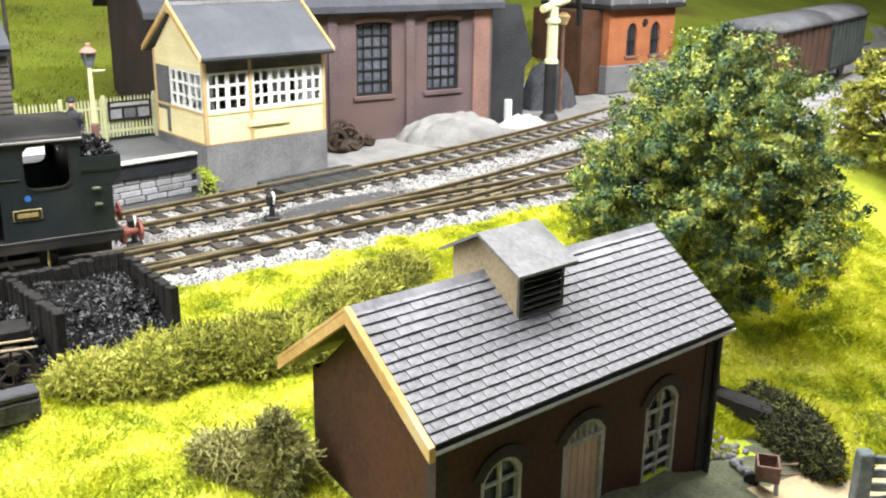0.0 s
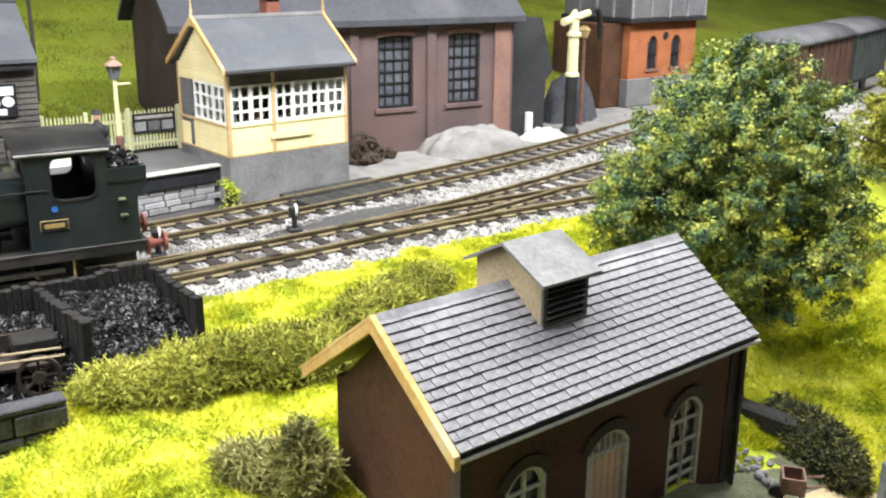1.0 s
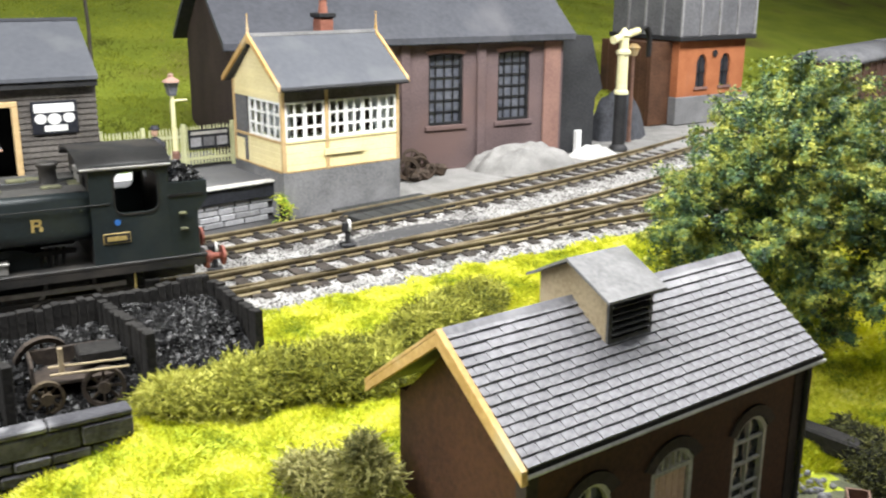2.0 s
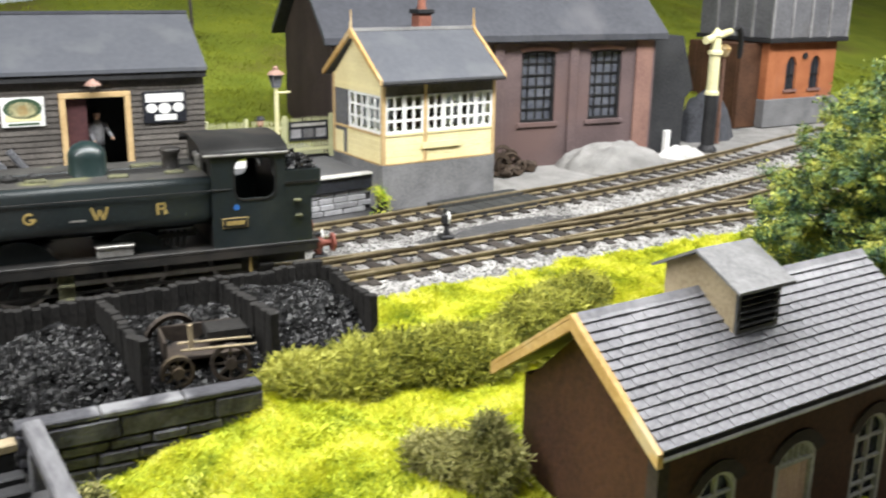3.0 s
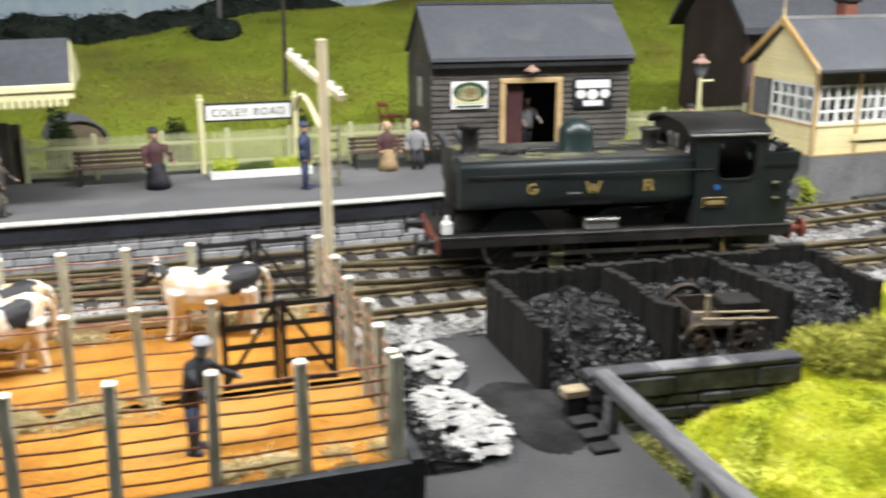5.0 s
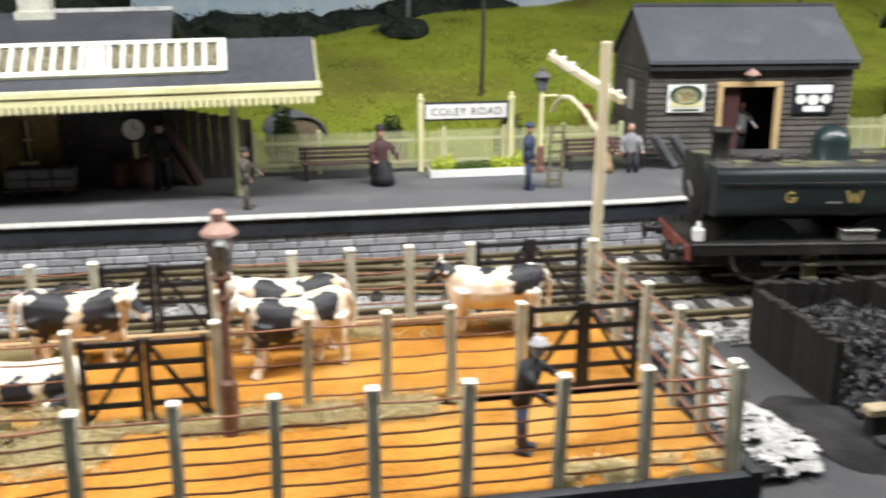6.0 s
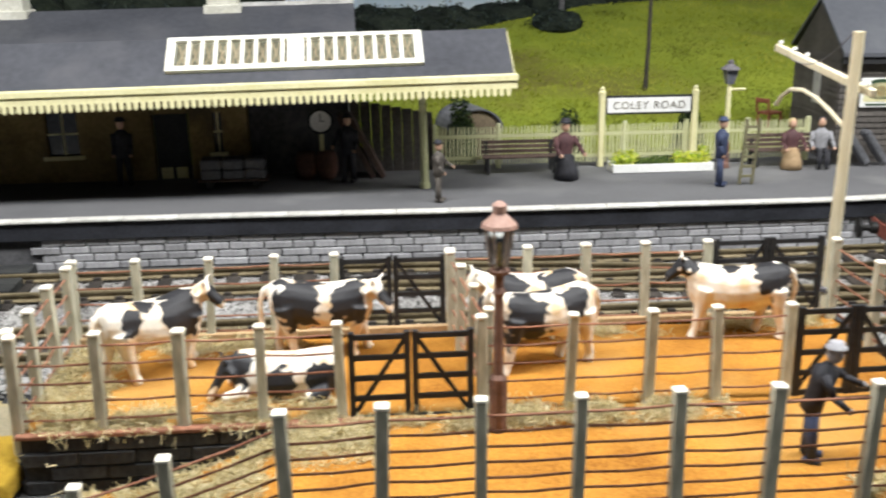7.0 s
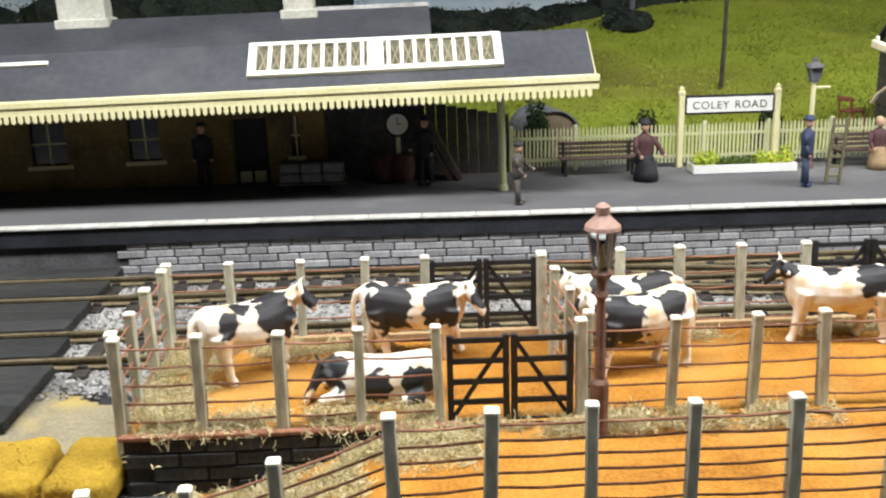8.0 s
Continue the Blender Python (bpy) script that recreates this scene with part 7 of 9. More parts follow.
def make_cart():
    th = thing("hand_cart", (3.2, 13.7, 0.14, 0, 0, -10), "old brown coal hand cart with spoked wheels and pale shafts", "cart")
    bm = bmesh.new()
    box(bm, -0.5, 0.6, -0.32, 0.4, 0.36, 0.42, 0.01)
    box(bm, -0.5, 0.6, 0.36, 0.4, 0.42, 0.68, 0.01)
    box(bm, -0.5, -0.46, -0.32, 0.36, 0.42, 0.68, 0.01)
    part("body", bm, M["wheel_dark"], th)
    bm = bmesh.new()
    box(bm, 0.15, 0.75, -0.1, 0.34, 0.52, 0.7, 0.03)
    part("coal_box", bm, M["bunker"], th)
    spoked_wheel(th, (-0.35, -0.44, 0.25), 0.25, pose(0, 0, 0, 0, 0, 8), M["wheel_tan"])
    spoked_wheel(th, (0.42, -0.44, 0.29), 0.3, pose(0, 0, 0, 0, 0, -6), M["wheel_dark"])
    spoked_wheel(th, (-0.3, 0.5, 0.46), 0.4, pose(0, 0, 0, 14, 0, 12), M["wheel_dark"])
    for y in (-0.3, 0.0):
        bm = bmesh.new()
        rod(bm, (-0.25, y + 0.05, 0.5), (0.75, y - 0.35, 0.62), 0.022, 0.018, 7)
        part("shaft", bm, M["stone_tan"], th, "pale wooden shaft")
    bm = bmesh.new()
    box(bm, -0.12, -0.05, -0.1, -0.03, 0.42, 0.82, 0.01)
    part("stake", bm, M["stone_tan"], th)


M["wheel_dark"] = surface("wheel_dark", (0.022, 0.017, 0.014), (0.06, 0.045, 0.034), 0.8, 80, 500, 0.3)
M["wheel_tan"] = surface("wheel_tan", (0.045, 0.033, 0.022), (0.10, 0.075, 0.045), 0.8, 80, 500, 0.2)
make_cart()


# ---- foliage: tufts of fibres and leaves, each of many small pieces ----
def leaf_quads(rnd, verts, faces, p, size, out):
    n = Vector(out).normalized() if Vector(out).length > 0 else Vector((0, 0, 1))
    n = (n + Vector((rnd.uniform(-1, 1), rnd.uniform(-1, 1), rnd.uniform(-0.6, 1))) * 0.8).normalized()
    t = n.orthogonal().normalized()
    t = Matrix.Rotation(rnd.uniform(0, 6.28), 3, n) @ t
    b = n.cross(t)
    s = size * rnd.uniform(0.6, 1.3)
    i = len(verts)
    p = Vector(p)
    for q in (p - t * s, p + b * s * 0.55 + n * s * 0.25, p + t * s, p - b * s * 0.55 + n * s * 0.25):
        verts.append(tuple(q))
    faces.append((i, i + 1, i + 2))
    faces.append((i, i + 2, i + 3))


def fibre(rnd, verts, faces, p, length, thick, lift=0.5):
    """A crooked three-sided thread."""
    d = Vector((rnd.uniform(-1, 1), rnd.uniform(-1, 1), rnd.uniform(-0.4, 1) * lift)).normalized()
    p = Vector(p)
    rings = []
    for k in range(4):
        t = d.orthogonal().normalized()
        b = d.cross(t)
        i = len(verts)
        for j in range(3):
            a = j * 2.094
            verts.append(tuple(p + (t * math.cos(a) + b * math.sin(a)) * thick))
        rings.append(i)
        d = (d + Vector((rnd.uniform(-1, 1), rnd.uniform(-1, 1), rnd.uniform(-1, 1))) * 1.15).normalized()
        p = p + d * (length / 3)
    for a, b in zip(rings, rings[1:]):
        for j in range(3):
            faces.append((a + j, a + (j + 1) % 3, b + (j + 1) % 3, b + j))


def make_hedge(name, line, radius, height, fibres, leaves, mat, label, base, seed, leaf=0.032, group="hedges", twig=0.0):
    """A tangled hedge along a line of points on the ground."""
    rnd = random.Random(seed)
    th = thing(name, (0, 0, 0), label, "hedge" if "hedge" in name else "bush", group)
    pts = [p for p, a in along(line, 0.12)]
    bm = bmesh.new()
    rings = []
    for i, p in enumerate(pts):
        e = math.sin(math.pi * min(1, max(0.0, (i + 0.6) / len(pts)))) ** 0.3
        q = pts[min(i + 1, len(pts) - 1)] - pts[max(i - 1, 0)]
        side = Vector((-q.y, q.x, 0)).normalized()
        w = radius * e * 0.78 * (1 + 0.6 * noise.noise((p.x * 1.9, p.y * 1.9, seed)))
        h = height * e * 0.8 * (1 + 0.75 * noise.noise((p.x * 2.1, p.y * 2.1, seed + 5)) + 0.35 * noise.noise((p.x * 5.3, p.y * 5.3, seed + 9)))
        ring = []
        for k in range(9):
            a = math.pi * k / 8
            c = p + side * (w * math.cos(a))
            g = ground_height(p.x, p.y) + base
            ring.append((c.x, c.y, g - 0.12 + (h + 0.12) * math.sin(a) ** 0.7))
        rings.append(ring)
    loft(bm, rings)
    # near-black filler: the shade deep between the leaves is in its colour
    core = part("core", fixed(bm), M["shade_core_soil"], th)
    verts, faces = [], []
    v2, f2 = [], []
    for i in range(fibres + leaves):
        r = rnd.randrange(len(rings))
        k = rnd.uniform(0, 7.999)
        a, b = Vector(rings[r][int(k)]), Vector(rings[r][int(k) + 1])
        p = a.lerp(b, k - int(k)) + Vector((rnd.uniform(-0.08, 0.08), rnd.uniform(-0.08, 0.08), rnd.uniform(-0.02, 0.08)))
        if i < fibres:
            fibre(rnd, verts, faces, p + Vector((0, 0, rnd.uniform(0, twig))), rnd.uniform(0.14, 0.30) + twig, rnd.uniform(0.006, 0.011), 0.7)
        else:
            mid = pts[r]
            out = p - Vector((mid.x, mid.y, rings[r][0][2]))
            leaf_quads(rnd, v2, f2, p + out.normalized() * rnd.uniform(0, 0.1), leaf, out)
    stuff("tangle", verts, faces, mat, "", "", th)
    stuff("foliage", v2, f2, mat, "", "", th)
    return th


# painted inner shade of the hedges; also the soil of the flower beds
M["shade_core_soil"] = surface("hedge_shade_and_soil", (0.012, 0.013, 0.006), (0.04, 0.04, 0.015), 0.95, 80, 600, 0.5)
make_hedge("hedge", [(3.85, 12.4), (4.7, 12.3), (5.6, 12.2), (6.8, 12.0), (8.2, 12.1), (9.6, 12.9), (11.0, 13.6)], 0.72, 0.6, 24000, 15000, M["hedge"], "tangled olive green hedge beside the coal yard", 0.0, 3, 0.03, "hedges", 0.03)
make_hedge("bush", [(4.7, 9.85), (4.9, 9.6), (5.1, 9.35)], 0.26, 0.42, 1800, 3500, M["dry"], "low dry tuft before the bush at the shed", 0.0, 14, 0.024, "bushes", 0.02)
make_hedge("bush", [(5.15, 9.3), (5.3, 9.08), (5.42, 8.86)], 0.22, 0.9, 3400, 9000, M["dry"], "dry grey-green bush against the shed wall", 0.0, 4, 0.024, "bushes", 0.02)
make_hedge("bramble", [(14.0, 8.0), (13.7, 7.4), (13.3, 6.7), (12.95, 6.1)], 0.5, 0.6, 4500, 5500, M["hedge_dark"], "dark bramble bush behind the path", 0.0, 5, group="bushes")
make_hedge("bush", [(1.0, 11.6), (1.1, 11.0), (1.15, 10.2)], 0.3, 0.4, 700, 2500, M["dry"], "low dry tuft along the timber beam", 0.0, 6, group="bushes")
make_hedge("weed", [(10.62, 21.3), (10.72, 21.22), (10.82, 21.16)], 0.18, 0.75, 60, 420, M["flower"], "yellow-green weed at the platform end", 0.0, 7, group="bushes")
make_hedge("bush", [(14.4, 11.4), (15.4, 11.0), (16.6, 10.8)], 0.7, 0.55, 700, 4000, M["hedge"], "olive undergrowth below the tree", 0.0, 8, group="bushes")


def make_tree(place, crown, lobes, leaves, leaf, label, mat, seed, trunk_r=0.16):
    """A tapered trunk, forking limbs and a crown of lobes set with small leaves."""
    rnd = random.Random(seed)
    th = thing("tree", place, label, "tree", "trees")
    cx, cy, cz, R, RZ = crown
    bm = bmesh.new()
    top = Vector((cx * 0.5, cy * 0.5, cz - RZ * 0.55))
    prev, n = Vector((0, 0, -0.1)), 5
    for i in range(1, n + 1):
        u = i / n
        p = top * u + Vector((0.08 * math.sin(u * 5), 0.06 * math.cos(u * 4), 0))
        p.z = top.z * u
        rod(bm, prev, p, trunk_r * (1.15 - 0.5 * (u - 1 / n)), trunk_r * (1.15 - 0.5 * u), 9, 0, False)
        prev = p
    part("trunk", fixed(bm), M["bark"], th)
    blobs = []
    for i in range(lobes):
        u = ((i + 0.5) / lobes) ** 1.15
        a = i * 2.399 + rnd.uniform(-0.35, 0.35)
        wide = R * math.sqrt(max(0.0, 1 - u ** 1.5)) * (0.62 + 0.38 * smooth_step(u / 0.22))
        k = rnd.uniform(0.74, 0.92) if i % 4 else rnd.uniform(0.2, 0.5)
        c = Vector((cx + math.cos(a) * wide * k, cy + math.sin(a) * wide * k, cz - RZ + 2 * RZ * (0.07 + 0.86 * u)))
        blobs.append((c, R * rnd.uniform(0.2, 0.3)))
    for c, r in blobs[:: max(1, lobes // 14)]:
        bm = bmesh.new()
        mid = top.lerp(c, 0.5) + Vector((rnd.uniform(-0.15, 0.15), rnd.uniform(-0.15, 0.15), -0.1))
        rod(bm, top - Vector((0, 0, 0.1)), mid, trunk_r * 0.45, trunk_r * 0.3, 6, 0, False)
        rod(bm, mid, c, trunk_r * 0.3, trunk_r * 0.1, 6, 0, False)
        part("limb", fixed(bm), M["bark"], th)
    verts, faces = [], []
    twigs = 26
    per = max(8, leaves // (len(blobs) * twigs))
    for c, r in blobs:
        for i in range(twigs):
            d = Vector((rnd.gauss(0, 1), rnd.gauss(0, 1), rnd.gauss(0, 1) + 0.25)).normalized()
            tip = c + d * r * rnd.uniform(0.5, 1.35)
            spread_ = rnd.uniform(0.06, 0.105) * R / 2.7
            for k in range(per):
                e = Vector((rnd.gauss(0, 1), rnd.gauss(0, 1), rnd.gauss(0, 0.75)))
                leaf_quads(rnd, verts, faces, tip + e * spread_, leaf, d + e * 0.5)
    ob = stuff("crown", verts, faces, mat, "", "", th)
    return th


make_tree((17.6, 10.4, -1.25), (-1.75, 0.1, 3.3, 2.75, 2.1), 70, 190000, 0.038, "leafy deciduous tree with mixed green and yellow leaves on the lawn", M["leaf"], 11)
make_tree((27.9, 12.4, -0.4), (0.0, 0.0, 2.2, 2.2, 1.8), 26, 24000, 0.065, "smaller yellow-green tree beyond the lawn", M["hedge"], 12)


M["shrub"] = leafy("fence_shrub", [(0.008, 0.016, 0.008), (0.025, 0.045, 0.014), (0.06, 0.085, 0.02)], 0.8)
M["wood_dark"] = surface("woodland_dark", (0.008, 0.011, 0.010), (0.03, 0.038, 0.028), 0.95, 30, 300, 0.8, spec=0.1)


def far_bush(place, r, h, count, label, seed, mat=None, name="bush", core=1.0, leaf=0.08):
    rnd = random.Random(seed)
    th = thing(name, place, label, "bush", "hillside bushes")
    verts, faces = [], []
    for i in range(count):
        d = Vector((rnd.gauss(0, 1), rnd.gauss(0, 1), abs(rnd.gauss(0, 1)))).normalized()
        k = rnd.random() ** 0.4 * (1 + 0.3 * noise.noise(d * 2 + Vector((seed, 0, 0))))
        p = Vector((d.x * r * k, d.y * r * k, d.z * h * k))
        leaf_quads(rnd, verts, faces, p, leaf, d)
    stuff("foliage", verts, faces, mat or M["far_leaf"], "", "", th)
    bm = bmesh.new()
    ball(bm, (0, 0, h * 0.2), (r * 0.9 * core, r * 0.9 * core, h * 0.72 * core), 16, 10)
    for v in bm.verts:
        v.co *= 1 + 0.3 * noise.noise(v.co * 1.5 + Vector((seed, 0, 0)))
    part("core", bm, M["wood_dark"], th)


def hz(x, y):
    return ground_height(x, y) - 0.05


far_bush((-1.9, 38.0, hz(-1.9, 38.0)), 1.0, 0.75, 700, "black-green scrub clump on the hillside", 1)
for i, (x, y, r, h) in enumerate(((-5.6, 41.2, 1.7, 1.3), (-8.2, 41.5, 1.9, 1.5), (-11.0, 41.0, 2.0, 1.4), (-13.5, 40.0, 2.2, 2.6), (-17.0, 39.5, 2.4, 3.0), (-21.0, 39.0, 2.6, 2.6), (-3.2, 42.5, 1.6, 1.0), (-0.6, 44.0, 1.8, 1.2), (2.2, 45.4, 1.9, 1.3), (-26.0, 39.5, 2.8, 2.4))):
    far_bush((x, y, hz(x, y)), r * 1.15, h, 2200, "dark tree clump along the hill crest", 20 + i, name="treetop_clump")
for i, (x, h) in enumerate(((-6.6, 1.7), (-4.0, 1.3), (-0.95, 1.45))):
    far_bush((x, 26.15, 0.95), 0.42, h, 2600, "dark green shrub behind the platform fence", 40 + i, M["shrub"], "bush", 0.72, 0.06)


def bare_trunk(place, h, r, label, mat):
    th = thing("bare_tree", place, label, "bare tree", "hillside trees")
    bm = bmesh.new()
    prev = Vector((0, 0, -0.1))
    for i in range(1, 6):
        p = Vector((0.05 * math.sin(i), 0.04 * math.cos(i * 2), h * i / 5))
        rod(bm, prev, p, r * (1.1 - 0.1 * i), r * (1.0 - 0.1 * i), 8, 0, False)
        prev = p
    part("trunk", fixed(bm), mat, th)


bare_trunk((-1.75, 37.9, hz(-1.75, 37.9)), 6.0, 0.1, "pale grey tree trunk rising from scrub on the hill", M["grey_beam"])
bare_trunk((-0.45, 31.6, hz(-0.45, 31.6)), 7.0, 0.07, "thin dark tree trunk on the hillside", M["bark"])
bare_trunk((9.1, 30.2, hz(9.1, 30.2)), 7.0, 0.07, "thin dark tree trunk on the hillside behind the lamp", M["bark"])


# ---- grass ----
def make_grass():
    rnd = random.Random(9)
    verts, faces = [], []

    def blade(x, y, L, w):
        z = ground_height(x, y) - 0.01
        a = rnd.uniform(0, 6.28)
        lean = rnd.uniform(0.2, 1.0) * L
        i = len(verts)
        dx, dy = math.cos(a), math.sin(a)
        verts.append((x - dy * w, y + dx * w, z))
        verts.append((x + dy * w, y - dx * w, z))
        verts.append((x + dx * lean * 0.5 , y + dy * lean * 0.5, z + L * 0.6))
        verts.append((x + dx * lean, y + dy * lean, z + L * rnd.uniform(0.6, 0.9)))
        faces.append((i, i + 1, i + 2))
        faces.append((i, i + 2, i + 3))
    n = 0
    while n < 120000:
        x, y = rnd.uniform(0.9, 12.0), rnd.uniform(7.0, 15.2)
        if not on_lawn(x, y) or (5.8 < x < 11 and 6.9 < y < 9.3):
            n += 0.2
            continue
        blade(x, y, rnd.uniform(0.05, 0.11) * (1.0 + 1.1 * max(0.0, noise.noise((x * 1.7, y * 1.7, 4.0)))), rnd.uniform(0.007, 0.015))
        n += 1
    n = 0
    while n < 170000:
        x, y = rnd.uniform(11.0, 24.0), rnd.uniform(6.0, 15.0)
        n += 1
        if y < 7.4 and x < 13:
            continue
        blade(x, y, rnd.uniform(0.06, 0.15) * (1 + 1.6 * max(0.0, noise.noise((x * 1.3, y * 1.3, 8.0)))), rnd.uniform(0.010, 0.019))
    stuff("grass", verts, faces, M["grass"], "bright yellow-green grass fibres on the lawn", "grass")
    verts.clear()
    faces.clear()
    for i in range(110000):
        x = rnd.uniform(-12, 45)
        y = hill_foot(x) + 0.3 + 18 * rnd.random() ** 1.3
        blade(x, y, rnd.uniform(0.06, 0.14) * (1 + 1.2 * max(0.0, noise.noise((x * 0.8, y * 0.8, 7.0)))), rnd.uniform(0.014, 0.026))
    stuff("hill_grass", verts, faces, M["hill_blade"], "green grass fibres on the hillside", "grass")


M["hill_blade"] = leafy("hill_grass_blade", [(0.085, 0.09, 0.018), (0.17, 0.20, 0.018), (0.28, 0.325, 0.028), (0.42, 0.42, 0.075)], 0.8, 0.25, 11, 0.35, 0.15)
make_grass()


# ---- cattle pen ----
DECK = 0.72


def ramp_z(x):
    """Height of the front ramp."""
    return 0.66 - 0.34 * max(0.0, -9.8 - x) ** 1.1




def make_pen_fence(pts, height, label, wires=5, group="cattle pen fences"):
    """Round-topped posts at pts (x, y, z) and rusty wires from post to post."""
    th = thing("pen_fence", (0, 0, 0), label, "fence", group)
    for i, (x, y, z) in enumerate(pts):
        bm = bmesh.new()
        w = random.uniform(0.054, 0.066)
        box(bm, -w, w, -w, w, -0.25, height - 0.05, 0.012)
        p = part("post", bm, M["post"], th, at=(x, y, z, random.uniform(-1.8, 1.8), random.uniform(-1.8, 1.8), random.uniform(-6, 6)))
        bm = bmesh.new()
        w += 0.005
        box(bm, -w, w, -w, w, height - 0.06, height - 0.012, 0.014)
        part("post_top", bm, M["post_top"], p)
    for k in range(wires):
        h = height * (0.12 + 0.74 * k / (wires - 1))
        bm = bmesh.new()
        path = []
        for a, b in zip(pts, pts[1:]):
            path += [Vector((a[0], a[1], a[2] + h + random.uniform(-0.012, 0.012))), Vector(((a[0] + b[0]) / 2, (a[1] + b[1]) / 2, (a[2] + b[2]) / 2 + h - 0.014))]
        path.append(Vector((pts[-1][0], pts[-1][1], pts[-1][2] + h)))
        d = (path[-1] - path[0]).normalized()
        t_ = d.orthogonal().normalized()
        b_ = d.cross(t_)
        loft(bm, [[p + (t_ * math.cos(q) + b_ * math.sin(q)) * 0.014 for q in [i * math.pi / 3 for i in range(6)]] for p in path])
        fixed(bm)
        part("wire", bm, M["rust"], th, "rusty wire strand")
    return th


def make_gate(a, b, z, height, label):
    """A pair of black gates that meet between a and b."""
    th = thing("pen_gate", (0, 0, 0), label, "gate", "cattle pen gates")
    A, B = Vector((*a, z)), Vector((*b, z))
    mid = (A + B) / 2
    up = Vector((0, 0, 1))
    for p, q in ((A, mid), (B, mid)):
        leaf = joint("gate_leaf", th)
        d = (q - p).normalized()
        p2, q2 = p + d * 0.06, q - d * 0.045
        for c in (p2, q2):
            bm = bmesh.new()
            beam(bm, c + up * 0.02, c + up * height, 0.07, 0.07)
            part("stile", bm, M["dark"], leaf)
        for k in range(5):
            h = 0.08 + (height - 0.14) * k / 4
            bm = bmesh.new()
            beam(bm, p2 + up * h, q2 + up * h, 0.04, 0.06)
            part("bar", bm, M["dark"], leaf)
        bm = bmesh.new()
        beam(bm, q2 + up * (height - 0.05), p2 + up * 0.1, 0.03, 0.05)
        part("brace", bm, M["dark"], leaf)
    return th


def straw_patch(name, spots, count, seed, label, size=(0.07, 0.22)):
    rnd = random.Random(seed)
    verts, faces = [], []
    for i in range(count):
        x0, x1, y0, y1, zf = spots[rnd.randrange(len(spots))]
        x, y = rnd.uniform(x0, x1), rnd.gauss((y0 + y1) / 2, (y1 - y0) / 4)
        if noise.noise((x * 2.2, y * 2.2, seed)) < -0.12:
            continue
        fibre(rnd, verts, faces, (x, y, zf(x) + rnd.uniform(0.005, 0.05)), rnd.uniform(*size), rnd.uniform(0.003, 0.0075), 0.14)
    return stuff(name, verts, faces, M["straw"], label, "straw")


def make_pen():
    th = thing("cattle_dock", (0, 0, 0), "raised cattle dock with orange floor on a dark brick base", "cattle dock")
    bm = bmesh.new()
    box(bm, -12.98, -2.45, 12.8, 15.55, 0.0, DECK - 0.06)
    part("base", bm, M["plinth"], th)
    bm = bmesh.new()
    n, m = 44, 12
    rows = [[bm.verts.new((-13.0 + 10.55 * i / n, 12.8 + 2.75 * j / m, DECK + 0.02 * noise.noise((i * 0.5, j * 0.5, 2)))) for i in range(n + 1)] for j in range(m + 1)]
    for j in range(m):
        for i in range(n):
            bm.faces.new((rows[j][i], rows[j][i + 1], rows[j + 1][i + 1], rows[j + 1][i])).smooth = True
    part("upper_deck", bm, M["deck"], th, "orange pen floor")
    bm = bmesh.new()
    xs = [-2.45 - 0.3 * i for i in range(40)]
    loft(bm, [[(x, 10.55, -0.1), (x, 12.8, -0.1), (x, 12.8, max(0.0, ramp_z(x))), (x, 10.55, max(0.0, ramp_z(x)))] for x in xs])
    r = part("ramp", fixed(bm), M["deck"], th, "orange ramp floor in front")
    bm = bmesh.new()
    rings = []
    for x in xs:
        z = max(0.02, ramp_z(x))
        rings.append([(x, 10.42, -0.12), (x, 10.56, -0.12), (x, 10.56, z + 0.05), (x, 10.42, z + 0.05)])
    loft(bm, rings)
    part("ramp_kerb", fixed(bm), M["tarpaper"], th, "dark kerb along the ramp")
    bm = bmesh.new()
    box(bm, -2.46, -2.32, 10.42, 15.6, -0.1, DECK + 0.03)
    part("end_kerb", bm, M["tarpaper"], th)
    # dark bricks of the end and the wall that the ramp leaves bare
    for L in (0.62,):
        bm = bmesh.new()
        box(bm, 0.01, L - 0.01, -0.05, 0.04, 0.008, 0.165, 0.012)
        proto = part("brick", bm, M["plinth"], th)
        for row in range(4):
            x = -12.98 + (0.3 if row % 2 else 0)
            while x < -9.2:
                piece("brick", proto, th, spot(x, 12.8 + random.uniform(-0.01, 0.01), row * 0.172))
                x += L
            y = 12.8 + (0.3 if row % 2 else 0)
            while y < 15.0:
                piece("brick", proto, th, spot(-12.98, y + L, row * 0.172, 0, 0, -90))
                y += L
        bpy.data.objects.remove(proto)
    bm = bmesh.new()
    box(bm, -13.02, -9.2, 12.74, 12.86, DECK - 0.035, DECK + 0.02, 0.012)
    part("edge_board", bm, M["rust"], th, "rusty edge board")
    bm = bmesh.new()
    box(bm, -13.0, -2.5, 15.5, 15.62, DECK - 0.3, DECK + 0.06, 0.012)
    part("edge_board", bm, M["timber_tan"], th)
    bm = bmesh.new()
    box(bm, -13.0, -2.5, 15.36, 15.46, DECK + 0.03, DECK + 0.13, 0.012)
    part("kick_board", bm, M["timber_tan"], th)


